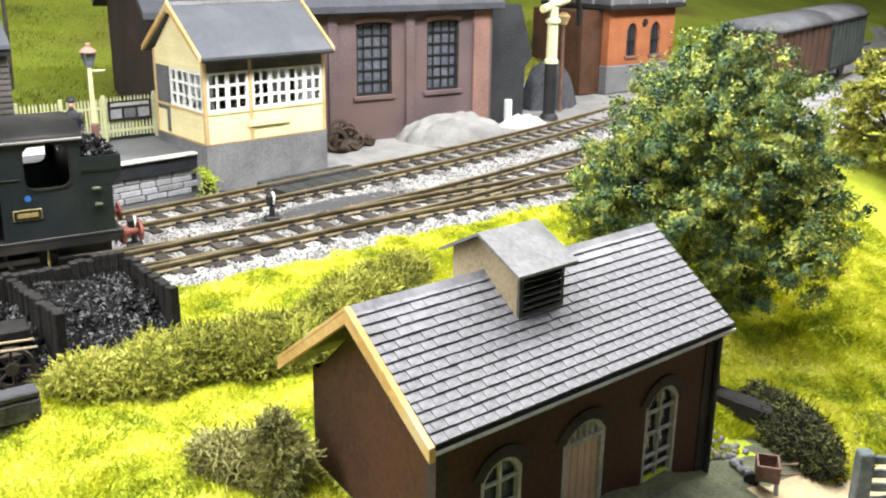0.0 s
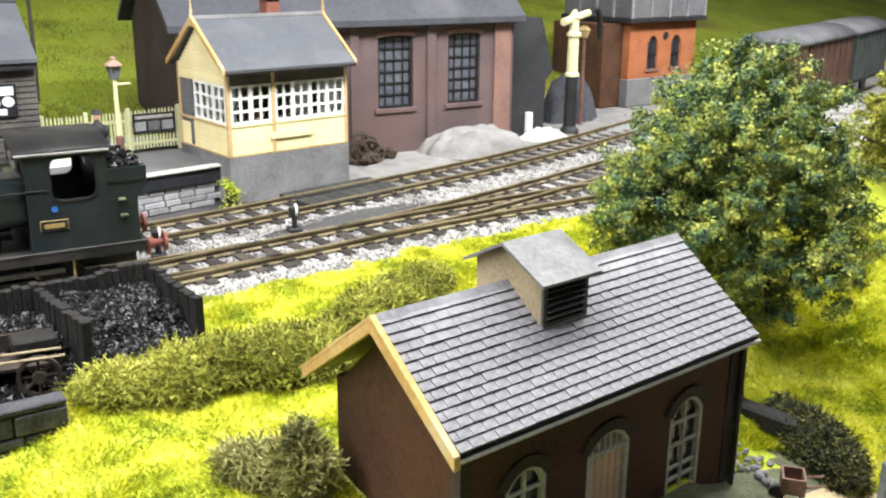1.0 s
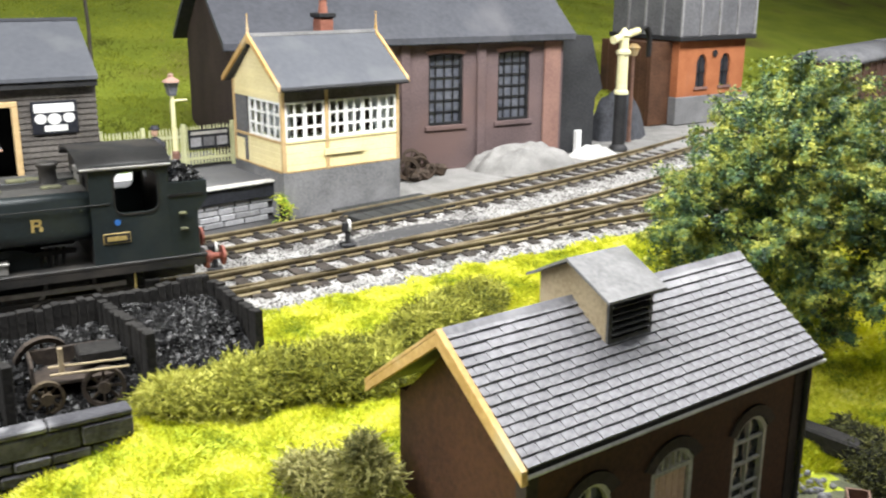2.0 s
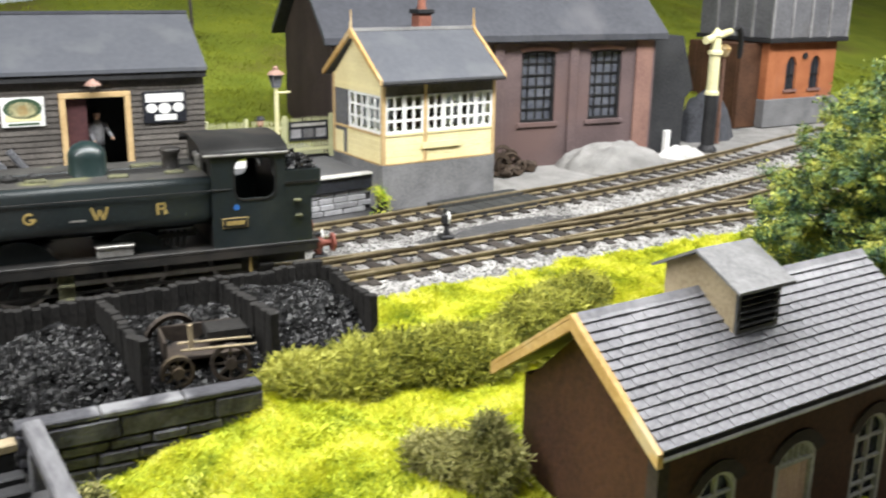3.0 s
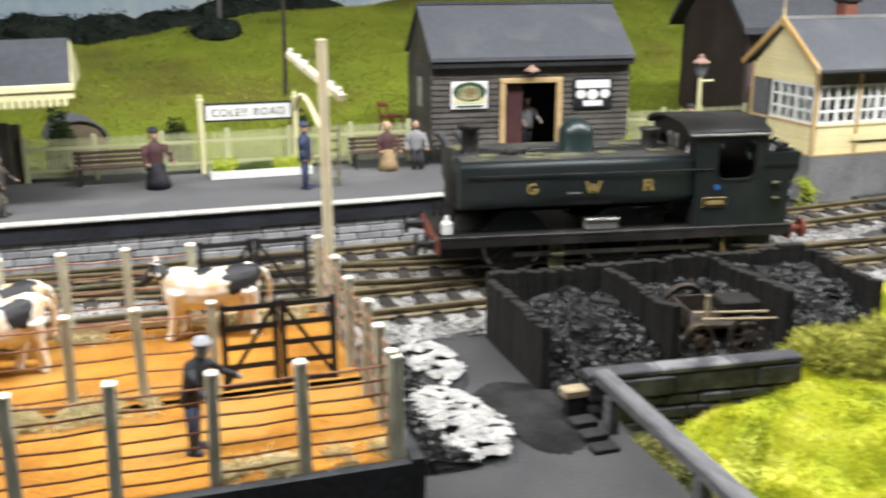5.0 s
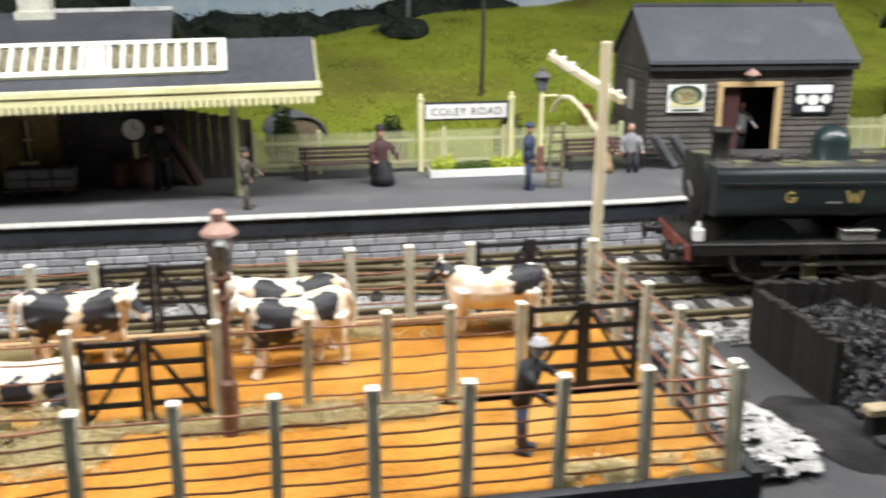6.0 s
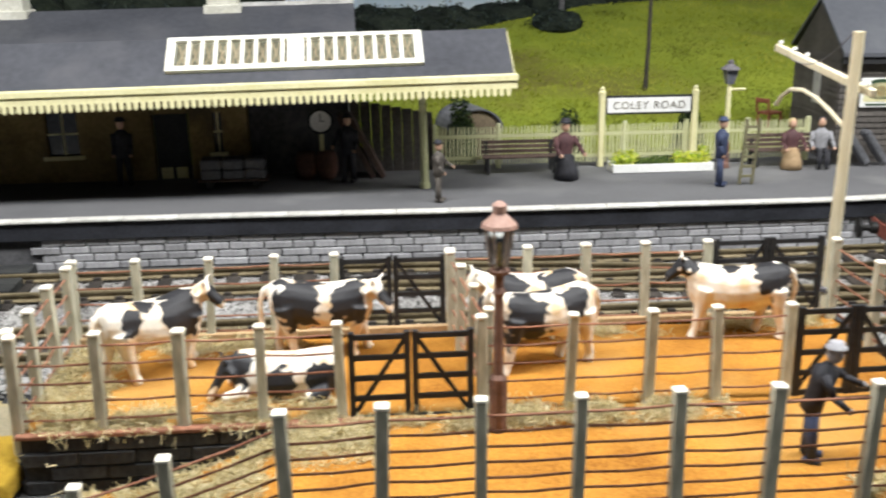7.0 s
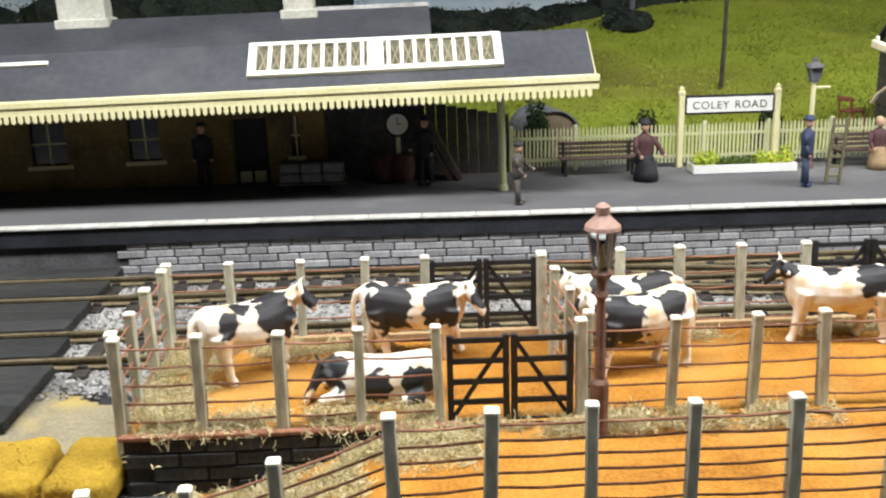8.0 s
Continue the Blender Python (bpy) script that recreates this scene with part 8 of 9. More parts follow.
make_pen()
D0 = DECK
near = [(x, 12.88, D0) for x in (-13.0, -12.1, -11.2, -10.33, -9.44)]
near2 = [(x, 12.9, D0) for x in (-7.84, -6.83, -5.9, -5.09, -4.25)]
far1 = [(x, 15.45, D0) for x in (-13.03, -12.16, -11.24, -10.37, -9.55)]
far2 = [(x, 15.45, D0) for x in (-7.94, -6.88, -6.04, -5.2, -4.3)]
make_pen_fence(near, 1.17, "grey wooden post and rusty wire fence along the pen front")
make_pen_fence(near2, 1.17, "grey wooden post and rusty wire fence beside the pen gate")
make_pen_fence(far1, 1.22, "grey wooden post and rusty wire fence along the track side")
make_pen_fence(far2, 1.22, "grey wooden post and rusty wire fence beyond the cows")
make_pen_fence([(-13.0, 12.98, D0), (-13.0, 13.6, D0), (-13.02, 14.5, D0), (-13.03, 15.3, D0)], 1.2, "short end fence of the pen, posts and rusty wire")
make_pen_fence([(-7.78, 13.0, D0), (-7.85, 13.9, D0), (-7.9, 14.7, D0), (-7.94, 15.35, D0)], 1.22, "dividing fence across the cattle pen")
make_pen_fence([(-2.55, 10.62, 0.66), (-2.5, 11.5, 0.68), (-2.5, 12.3, 0.7), (-2.5, 13.2, D0), (-2.5, 14.2, D0), (-2.48, 15.35, D0)], 1.22, "end fence of the cattle dock beside the telegraph pole")
front = [(x, 10.65, max(0.0, ramp_z(x))) for x in (-12.7, -11.82, -10.95, -9.92, -9.07, -8.15, -7.25, -6.31, -5.41, -4.46, -3.54, -2.6)]
make_pen_fence(front, 1.27, "long grey post and wire fence along the ramp", 7)
make_gate((-9.38, 12.88), (-7.92, 12.88), D0 - 0.1, 1.12, "pair of black five-barred gates, closed")
make_gate((-9.5, 15.47), (-8.0, 15.47), D0, 1.12, "pair of black five-barred gates on the track side")
make_gate((-4.18, 12.9), (-2.72, 12.9), D0 - 0.05, 1.15, "pair of black gates at the ramp head")
make_gate((-4.25, 15.47), (-2.6, 15.47), D0, 1.2, "pair of black loading gates by the pole")
straw_patch("straw", [(-13.0, -9.5, 12.75, 13.3, lambda x: D0), (-7.7, -5.0, 12.5, 12.95, lambda x: 0.69), (-12.9, -9.6, 14.9, 15.5, lambda x: D0), (-7.8, -2.6, 15.0, 15.5, lambda x: D0), (-13.0, -12.2, 13.0, 15.2, lambda x: D0)], 21000, 31, "loose pale straw along the pen edges")
straw_patch("straw", [(-11.4, -9.0, 11.9, 12.8, lambda x: max(0.0, ramp_z(x))), (-12.6, -10.2, 11.2, 12.6, lambda x: max(0.0, ramp_z(x))), (-4.4, -2.6, 10.6, 11.0, lambda x: 0.66), (-12.4, -9.2, 12.3, 12.85, lambda x: max(0.0, ramp_z(x))), (-9.3, -6.5, 12.5, 12.85, lambda x: max(0.0, ramp_z(x)))], 17000, 33, "loose pale straw on the ramp")


# ---- model cows, each a single plain mesh ----
def cow_mesh(lying=False, head_turn=0.0, head_down=0.0):
    bm = bmesh.new()
    lift = -0.5 if lying else 0.0

    def oval(x, w, z0, z1, n=14):
        c, h = (z0 + z1) / 2, (z1 - z0) / 2
        return [(x, w * math.copysign(abs(math.cos(a)) ** 0.8, math.cos(a)), c + h * math.sin(a) + lift) for a in [i * 2 * math.pi / n for i in range(n)]]
    loft(bm, [oval(-0.87, 0.06, 0.9, 1.04), oval(-0.83, 0.2, 0.66, 1.12), oval(-0.66, 0.29, 0.52, 1.16), oval(-0.42, 0.3, 0.5, 1.12), oval(-0.15, 0.34, 0.44, 1.08), oval(0.15, 0.34, 0.43, 1.08), oval(0.45, 0.29, 0.44, 1.13), oval(0.64, 0.21, 0.52, 1.12), oval(0.72, 0.1, 0.68, 1.0)])
    turn = Matrix.Rotation(head_turn, 4, "Z")
    root = Vector((0.55, 0, 0.93 + lift))

    def hd(x, w, z, h, n=10):
        ring = []
        for i in range(n):
            a = i * 2 * math.pi / n
            v = Vector((x, w * math.cos(a), z - head_down * x + h * math.sin(a)))
            ring.append(root + turn @ v)
        return ring
    loft(bm, [hd(-0.05, 0.19, -0.12, 0.26), hd(0.12, 0.14, 0.04, 0.21), hd(0.22, 0.12, 0.15, 0.16), hd(0.28, 0.14, 0.17, 0.15), hd(0.35, 0.125, 0.11, 0.135), hd(0.42, 0.1, 0.03, 0.11), hd(0.48, 0.11, -0.02, 0.105), hd(0.52, 0.07, -0.03, 0.07)])
    for s in (-1, 1):
        p = root + turn @ Vector((0.26, s * 0.07, 0.26 - head_down * 0.25))
        m_ = root + turn @ Vector((0.26, s * 0.15, 0.30 - head_down * 0.25))
        q = root + turn @ Vector((0.31, s * 0.18, 0.36 - head_down * 0.25))
        rod(bm, p, m_, 0.034, 0.03, 6)
        rod(bm, m_, q, 0.03, 0.016, 6)
        p = root + turn @ Vector((0.22, s * 0.1, 0.18 - head_down * 0.24))
        q = root + turn @ Vector((0.17, s * 0.27, 0.14 - head_down * 0.24))
        rod(bm, p, q, 0.055, 0.04, 6)
    legs = ((-0.62, -0.17), (-0.66, 0.17), (0.5, -0.15), (0.46, 0.16))
    for i, (x, y) in enumerate(legs):
        if lying:
            rod(bm, (x, y * 1.6, 0.14), (x + (0.34 if x > 0 else 0.3), y * 2.1, 0.075), 0.12, 0.07, 8)
            continue
        fx = x + (0.16 if i in (0, 3) else -0.1)
        rod(bm, (x, y, 0.8), ((x + fx) / 2, y, 0.38), 0.19, 0.09, 8)
        rod(bm, ((x + fx) / 2, y, 0.42), (fx - 0.02, y, 0.1), 0.09, 0.065, 8)
        rod(bm, (fx - 0.02, y, 0.12), (fx + 0.03, y, 0.0), 0.066, 0.085, 8)
    if not lying:
        ball(bm, (-0.36, 0, 0.48), (0.17, 0.14, 0.1), 10, 6)
        prev = Vector((-0.8, 0, 1.05))
        for p in ((-0.93, 0.0, 1.02), (-1.0, -0.03, 0.8), (-0.98, -0.06, 0.5)):
            rod(bm, prev, Vector(p), 0.05, 0.045, 7)
            prev = Vector(p)
        ball(bm, prev, (0.06, 0.06, 0.1), 8, 6)
    bmesh.ops.scale(bm, verts=bm.verts, vec=(0.85, 0.88, 0.9))
    return bm


def make_cow(place, label, patches, face=0.0, **kw):
    """Patches: centre and radius of black ovals on the coat."""
    if face:
        t_, d_ = kw.get("head_turn", 0), kw.get("head_down", 0)
        patches = patches + [((0.55 + 0.36 * math.cos(t_)) * 0.92, 0.36 * math.sin(t_) * 0.9, (1.05 - 0.36 * d_ - (0.5 if kw.get("lying") else 0)) * 0.9, face)]
    ob = part("cow_figurine", cow_mesh(**kw), M["cow"], None, "", True, place)
    melt = ob.modifiers.new("melt", "REMESH")
    melt.mode, melt.voxel_size = "VOXEL", 0.021 * K
    ease = ob.modifiers.new("ease", "SMOOTH")
    ease.factor, ease.iterations = 0.5, 5
    mesh = bpy.data.meshes.new_from_object(ob.evaluated_get(bpy.context.evaluated_depsgraph_get()))
    ob.modifiers.clear()
    ob.data = mesh
    coat = mesh.attributes.new("coat", "FLOAT", "POINT")
    values = []
    for v in mesh.vertices:
        p = v.co / K
        best = 0.0
        for x, y, z, r in patches:
            d = math.sqrt((p.x - x) ** 2 + (p.y - y) ** 2 + ((p.z - z) * 0.85) ** 2) / r
            best = max(best, 1.5 - d + 0.5 * noise.noise(p * 4.5 + Vector((place[0], 0, 0))) + 0.42 * noise.noise(p * 11 + Vector((place[0], 3, 0))))
        values.append(best / 2 + 0.25 if best > 0 else 0.0)
    coat.data.foreach_set("value", values)
    mesh.polygons.foreach_set("use_smooth", [True] * len(mesh.polygons))
    if len(mesh.materials) == 0:
        mesh.materials.append(M["cow"])
    return tagged(ob, label, "cow figurine", "model cows")


make_cow((-11.75, 14.45, D0, 0, 0, 38), "standing black and white toy cow with raised head", [(-0.42, -0.25, 0.86, 0.15), (-0.2, -0.1, 1.02, 0.13), (0.26, -0.15, 0.8, 0.3), (0.3, 0.2, 0.85, 0.25)], face=0.15, head_turn=-0.75)
make_cow((-9.65, 14.85, D0, 0, 0, -2), "standing black and white toy cow behind the gate", [(-0.35, -0.2, 0.75, 0.3), (0.3, -0.2, 0.78, 0.25), (-0.2, 0.2, 0.8, 0.3)], face=0.12, head_turn=-0.45, head_down=0.3)
make_cow((-10.15, 13.62, D0, 0, 0, 176), "lying black and white toy cow", [(0.6, 0.15, 0.45, 0.24), (0.0, 0.27, 0.22, 0.2), (-0.5, 0.24, 0.25, 0.22)], face=0.13, lying=True, head_turn=0.35, head_down=0.75)
make_cow((-6.95, 14.15, D0, 0, 0, 196), "large black and white toy cow seen from behind its flank", [(0.32, 0.24, 0.72, 0.32), (-0.42, 0.2, 0.9, 0.2), (0.0, -0.2, 1.0, 0.2)], face=0.13, head_turn=-0.3, head_down=0.15)
make_cow((-7.0, 14.9, D0, 0, 0, 178), "black and white toy cow behind another cow", [(-0.45, 0.15, 0.95, 0.24), (0.2, 0.2, 0.9, 0.2)], head_turn=0.2, head_down=0.2)
make_cow((-4.15, 14.9, D0, 0, 0, 172), "white toy cow with black patches near the gate", [(0.62, 0.05, 1.0, 0.14), (0.05, 0.0, 1.0, 0.16), (-0.5, 0.12, 0.9, 0.23)], face=0.17, head_turn=-0.1)


# ---- model figures, each a single plain mesh ----
def figure_mesh(h=1.45, bend=0.0, sit=False, arm=(0.0, 0.0), skirt=False, hat=True):
    """Plain standing shape: slots 0 legs, 1 coat, 2 head, 3 hat."""
    bm = bmesh.new()
    k = h / 1.75
    hip = Vector((0, 0, (0.45 if sit else 0.88) * k))
    if skirt:
        lathe(bm, (0, -0.12 * k if sit else 0, 0), [(0.29 * k, 0), (0.27 * k, 0.2 * k), (0.22 * k, hip.z * 0.92), (0.12 * k, hip.z + 0.06 * k)], 12, 0)
        if sit:
            ball(bm, (0, -0.02 * k, hip.z), (0.25 * k, 0.24 * k, 0.16 * k), 12, 8, 0)
    elif sit:
        for s in (-1, 1):
            rod(bm, (s * 0.1 * k, 0, hip.z), (s * 0.1 * k, -0.42 * k, hip.z), 0.09 * k, 0.08 * k, 8, 0)
            rod(bm, (s * 0.1 * k, -0.42 * k, hip.z), (s * 0.1 * k, -0.45 * k, 0.0), 0.08 * k, 0.06 * k, 8, 0)
    else:
        for s in (-1, 1):
            rod(bm, (s * 0.09 * k, 0, hip.z), (s * 0.13 * k, s * 0.04, 0.02), 0.1 * k, 0.07 * k, 8, 0)
            box(bm, s * 0.13 * k - 0.05 * k, s * 0.13 * k + 0.05 * k, -0.18 * k, 0.07 * k, 0, 0.08 * k, 0.01, 0)
    lean = Matrix.Rotation(bend, 4, "X")

    def up(v):
        return hip + lean @ Vector(v)
    loft(bm, [[up((0.2 * k * w * math.cos(a), 0.15 * k * w * math.sin(a), z * k)) for a in [i * math.pi / 5 for i in range(10)]] for w, z in ((1.05, -0.12), (1.0, 0.1), (1.15, 0.35), (1.2, 0.48), (0.6, 0.58), (0.35, 0.62))], 1)
    for s, a in ((-1, arm[0]), (1, arm[1])):
        sh = up((s * 0.22 * k, 0, 0.5 * k))
        el = sh + Vector((s * 0.12 * math.sin(a) * k, -0.28 * math.sin(a) * k, -0.3 * math.cos(a) * k))
        ha = el + Vector((0, -0.28 * math.sin(a + 0.4) * k, -0.28 * math.cos(a + 0.4) * k))
        rod(bm, sh, el, 0.065 * k, 0.055 * k, 7, 1)
        rod(bm, el, ha, 0.055 * k, 0.045 * k, 7, 1)
        ball(bm, ha, 0.05 * k, 6, 5, 2)
    ball(bm, up((0, -0.02 * k, 0.76 * k)), (0.1 * k, 0.115 * k, 0.14 * k), 10, 8, 2)
    if hat:
        c = up((0, -0.01 * k, 0.84 * k))
        lathe(bm, c, [(0.15 * k, 0), (0.15 * k, 0.02), (0.11 * k, 0.03), (0.1 * k, 0.1 * k), (0.03, 0.11 * k)], 10, 3)
    else:
        ball(bm, up((0, 0.02 * k, 0.80 * k)), (0.115 * k, 0.12 * k, 0.125 * k), 10, 8, 3)
    return bm


def make_figure(place, label, mats, **kw):
    ob = part("figurine", figure_mesh(**kw), [M[m] for m in mats], None, "", True, place)
    return tagged(ob, label, "figurine", "model figures")


P0 = 1.05
M["straw_hair"] = surface("figure_straw", (0.40, 0.30, 0.14), (0.52, 0.42, 0.22), 0.7, 60, 500, 0.1)
make_figure((8.0, 22.4, P0, 0, 0, -25), "small plain figure in dark coat and cap on the platform", ("cloth_dark", "cloth_dark", "skin", "cloth_dark"), arm=(1.3, 0.3))
make_figure((4.85, 25.15, P0 + 0.03, 0, 0, 10), "small plain figure in grey and dark clothes inside the hut doorway", ("cloth_dark", "cloth_grey", "skin", "cloth_dark"), arm=(0.4, 0.6))
make_figure((-1.43, 22.65, P0, 0, 0, 60), "small plain figure in navy uniform beside the flower bed", ("cloth_navy", "cloth_navy", "skin", "cloth_navy"), h=1.42)
make_figure((-4.56, 23.85, P0, 0, 0, 15), "small plain seated figure in maroon and black on the bench", ("cloth_dark", "cloth_maroon", "skin", "cloth_dark"), sit=True, skirt=True, arm=(0.7, 0.7), h=1.68)
make_figure((0.85, 24.25, P0, 0, 0, 0), "small plain seated figure in maroon and tan on the bench", ("cloth_tan", "cloth_maroon", "skin", "straw_hair"), sit=True, skirt=True, arm=(0.6, 0.6), hat=False, h=1.48)
make_figure((1.6, 24.35, P0, 0, 0, -10), "small plain seated figure in grey and dark clothes on the bench", ("cloth_dark", "cloth_grey", "skin", "cloth_dark"), sit=True, arm=(0.6, 0.6), hat=False, h=1.48)
make_figure((-7.55, 21.95, P0, 0, 0, 70), "small plain figure in drab jacket by the canopy column", ("cloth_drab", "cloth_drab", "skin", "cloth_dark"), arm=(0.3, 0.6), h=1.2)
make_figure((-14.25, 24.3, P0, 0, 0, 0), "small plain figure in dark uniform by the station door", ("cloth_dark", "cloth_dark", "skin", "cloth_dark"))
make_figure((-9.35, 24.1, P0, 0, 0, -20), "small plain figure in dark uniform by the clock", ("cloth_dark", "cloth_dark", "skin", "cloth_dark"), arm=(0.6, 0.2))
make_figure((-4.6, 11.5, 0.66, 0, 0, 60), "small plain standing figure in waistcoat and pale cap on the ramp", ("cloth_navy", "cloth_dark", "cloth_grey", "cloth_grey"), bend=0.25, arm=(0.5, 0.9), h=1.3)


# ---- pole, bales, crossing, white spill and other yard clutter ----
def make_pole():
    th = thing("telegraph_pole", (-2.25, 16.05, 0.0), "pale wooden telegraph pole with a slanting crossarm", "telegraph pole")
    bm = bmesh.new()
    rod(bm, (0.04, 0, -0.1), (0.0, -0.24, 4.72), 0.092, 0.078, 10)
    part("pole", bm, M["pole"], th)
    bm = bmesh.new()
    lathe(bm, (0.04, 0, 0.9), [(0.16, 0), (0.16, 0.06), (0.13, 0.09)], 10)
    part("collar", fixed(bm), M["lamp_grey"], th)
    a = joint("crossarm", th)
    A, B = Vector((-0.12, 2.1, 4.33)), Vector((0.27, -0.3, 3.87))
    bm = bmesh.new()
    beam(bm, A, B, 0.1, 0.12, 0, 0.015)
    part("arm", bm, M["pole"], a)
    for u in (0.04, 0.2, 0.34, 0.82, 0.95):
        c = A.lerp(B, u)
        bm = bmesh.new()
        lathe(bm, (c.x, c.y, c.z + 0.04), [(0.02, 0), (0.02, 0.03), (0.036, 0.045), (0.032, 0.08), (0.014, 0.095)], 8)
        part("insulator", fixed(bm), M["white"], a)
    bm = bmesh.new()
    prev = Vector((-0.04, -0.15, 3.4))
    for p in ((-0.05, 0.35, 3.58), (-0.05, 0.75, 3.69), (-0.05, 1.2, 3.75), (-0.05, 1.62, 3.71), (-0.06, 1.92, 3.56), (-0.06, 2.1, 3.4)):
        rod(bm, prev, Vector(p), 0.035, 0.033, 6)
        prev = Vector(p)
    part("stay", bm, M["pole"], th)
    bm = bmesh.new()
    prev = A
    for i in range(1, 9):
        u = i / 8
        p = A.lerp(Vector((-0.06, -0.2, 4.7)), u) - Vector((0, 0, 0.35 * math.sin(math.pi * u)))
        rod(bm, prev, p, 0.008, seg=5)
        prev = p
    part("wire", bm, M["lamp_grey"], th)


make_pole()


def make_bale(place, label):
    bm = bmesh.new()
    box(bm, -0.4, 0.4, -0.58, 0.58, 0, 0.52, 0.12)
    bmesh.ops.subdivide_edges(bm, edges=bm.edges, cuts=3, use_grid_fill=True)
    for v in bm.verts:
        v.co += Vector((0.05, 0.05, 0.03)) * noise.noise(v.co * 4.5 + Vector((place[0] * 3, 0, 0)))
        band = math.exp(-((v.co.y - 0.2) / 0.05) ** 2) + math.exp(-((v.co.y + 0.2) / 0.05) ** 2)
        v.co.x *= 1 - 0.05 * band
        v.co.z *= 1 - 0.04 * band
        v.co.z = max(v.co.z, 0) * 0.84
    ob = part("hay_bale", bm, M["bale"], None, "", True, place)
    rnd = random.Random(int(-place[0] * 10))
    verts, faces = [], []
    for i in range(90):
        x, y = rnd.uniform(-0.36, 0.36), rnd.uniform(-0.54, 0.54)
        z = 0.42 - 0.12 * (abs(x) / 0.36) ** 6 - 0.1 * (abs(y) / 0.54) ** 8
        if i % 3 == 0:
            y, z = -0.55, rnd.uniform(0.05, 0.36)
        fibre(rnd, verts, faces, (x, y, z + rnd.uniform(-0.01, 0.015)), rnd.uniform(0.06, 0.16), 0.005, 0.1)
    stuff("loose_straw", verts, faces, M["bale_straw"], "", "", ob)
    return tagged(ob, label, "hay bale", "hay bales")


M["bale_straw"] = leafy("bale_straw", [(0.17, 0.10, 0.01), (0.30, 0.20, 0.025), (0.42, 0.30, 0.06)], 0.85)
make_bale((-14.28, 12.98, 0.0, 0, 0, 4), "ochre yellow hay bale on the yard ground")
make_bale((-13.42, 12.95, 0.0, 0, 0, -3), "ochre yellow hay bale beside the pen wall")
make_bale((-15.14, 12.95, 0.0, 0, 0, 2), "ochre yellow hay bale at the end of the row")


def make_crossing():
    th = thing("board_crossing", (-20.0, 0, 0), "dark timber board crossing over the tracks", "crossing")
    for y0, y1, x1 in ((20.55, 21.1, 4.7), (19.45, 20.25, 4.7), (17.7, 19.1, 4.7), (16.55, 17.35, 4.9), (14.3, 16.2, 5.05)):
        n = max(2, int((y1 - y0) / 0.45))
        for i in range(n):
            a, b = y0 + (y1 - y0) * i / n, y0 + (y1 - y0) * (i + 1) / n
            bm = bmesh.new()
            box(bm, 0, x1, a + 0.008, b - 0.008, 0.1, RAIL_Z - 0.005, 0.012)
            part("board", bm, M["crossing"], th)


M["crossing"] = surface("crossing_board", (0.016, 0.017, 0.018), (0.042, 0.043, 0.040), 0.8, 30, 500, 0.3, piece_shift=0.25, stretch=(0.3, 1, 1))
make_crossing()


def make_barrow_crossing():
    th = thing("barrow_crossing", (12.0, 0, 0, 0, 0, 0), "dark timber barrow crossing between the rails by the signal box", "crossing")
    for i in range(7):
        x = i * 0.42
        y = BALLAST_LINES(12.0 + x)[0]
        for y0, y1 in ((y - 0.42, y + 0.42), (y + 0.68, y + 1.2)):
            bm = bmesh.new()
            box(bm, x + 0.008, x + 0.41, y0, y1, 0.08, 0.235, 0.012)
            part("board", bm, M["crossing"], th)


make_barrow_crossing()


def mound(name, cx, cy, rx, ry, h, mat, label, category, seed, res=26, rough=0.25, turn=0.0, z0=0.02):
    bm = bmesh.new()
    ca, sa = math.cos(turn), math.sin(turn)
    rows = []
    for j in range(res + 1):
        row = []
        for i in range(res + 1):
            u, v = -1 + 2 * i / res, -1 + 2 * j / res
            d = math.hypot(u, v)
            w = 1 + 0.28 * noise.noise((u * 1.6 + seed, v * 1.6, 0.5))
            e = max(0.0, 1 - (d / (0.92 * w)) ** 2)
            z = h * e ** 0.8 + (0.05 * noise.noise((u * 19 + seed, v * 19, 1)) if rough > 0.8 else 0) * min(1, e * 3) + rough * h * noise.noise((u * (4 if rough < 0.8 else 7) + seed, v * (4 if rough < 0.8 else 7), 2)) * min(1, e * 3) - (0.06 if e <= 0 else 0)
            x, y = u * rx, v * ry
            row.append(bm.verts.new((cx + x * ca - y * sa, cy + x * sa + y * ca, z0 + z)))
        rows.append(row)
    for j in range(res):
        for i in range(res):
            bm.faces.new((rows[j][i], rows[j][i + 1], rows[j + 1][i + 1], rows[j + 1][i])).smooth = True
    for f in [f for f in bm.faces if all(v.co.z < z0 - 0.05 for v in f.verts)]:
        bm.faces.remove(f)
    return tagged(part(name, bm, mat), label, category)


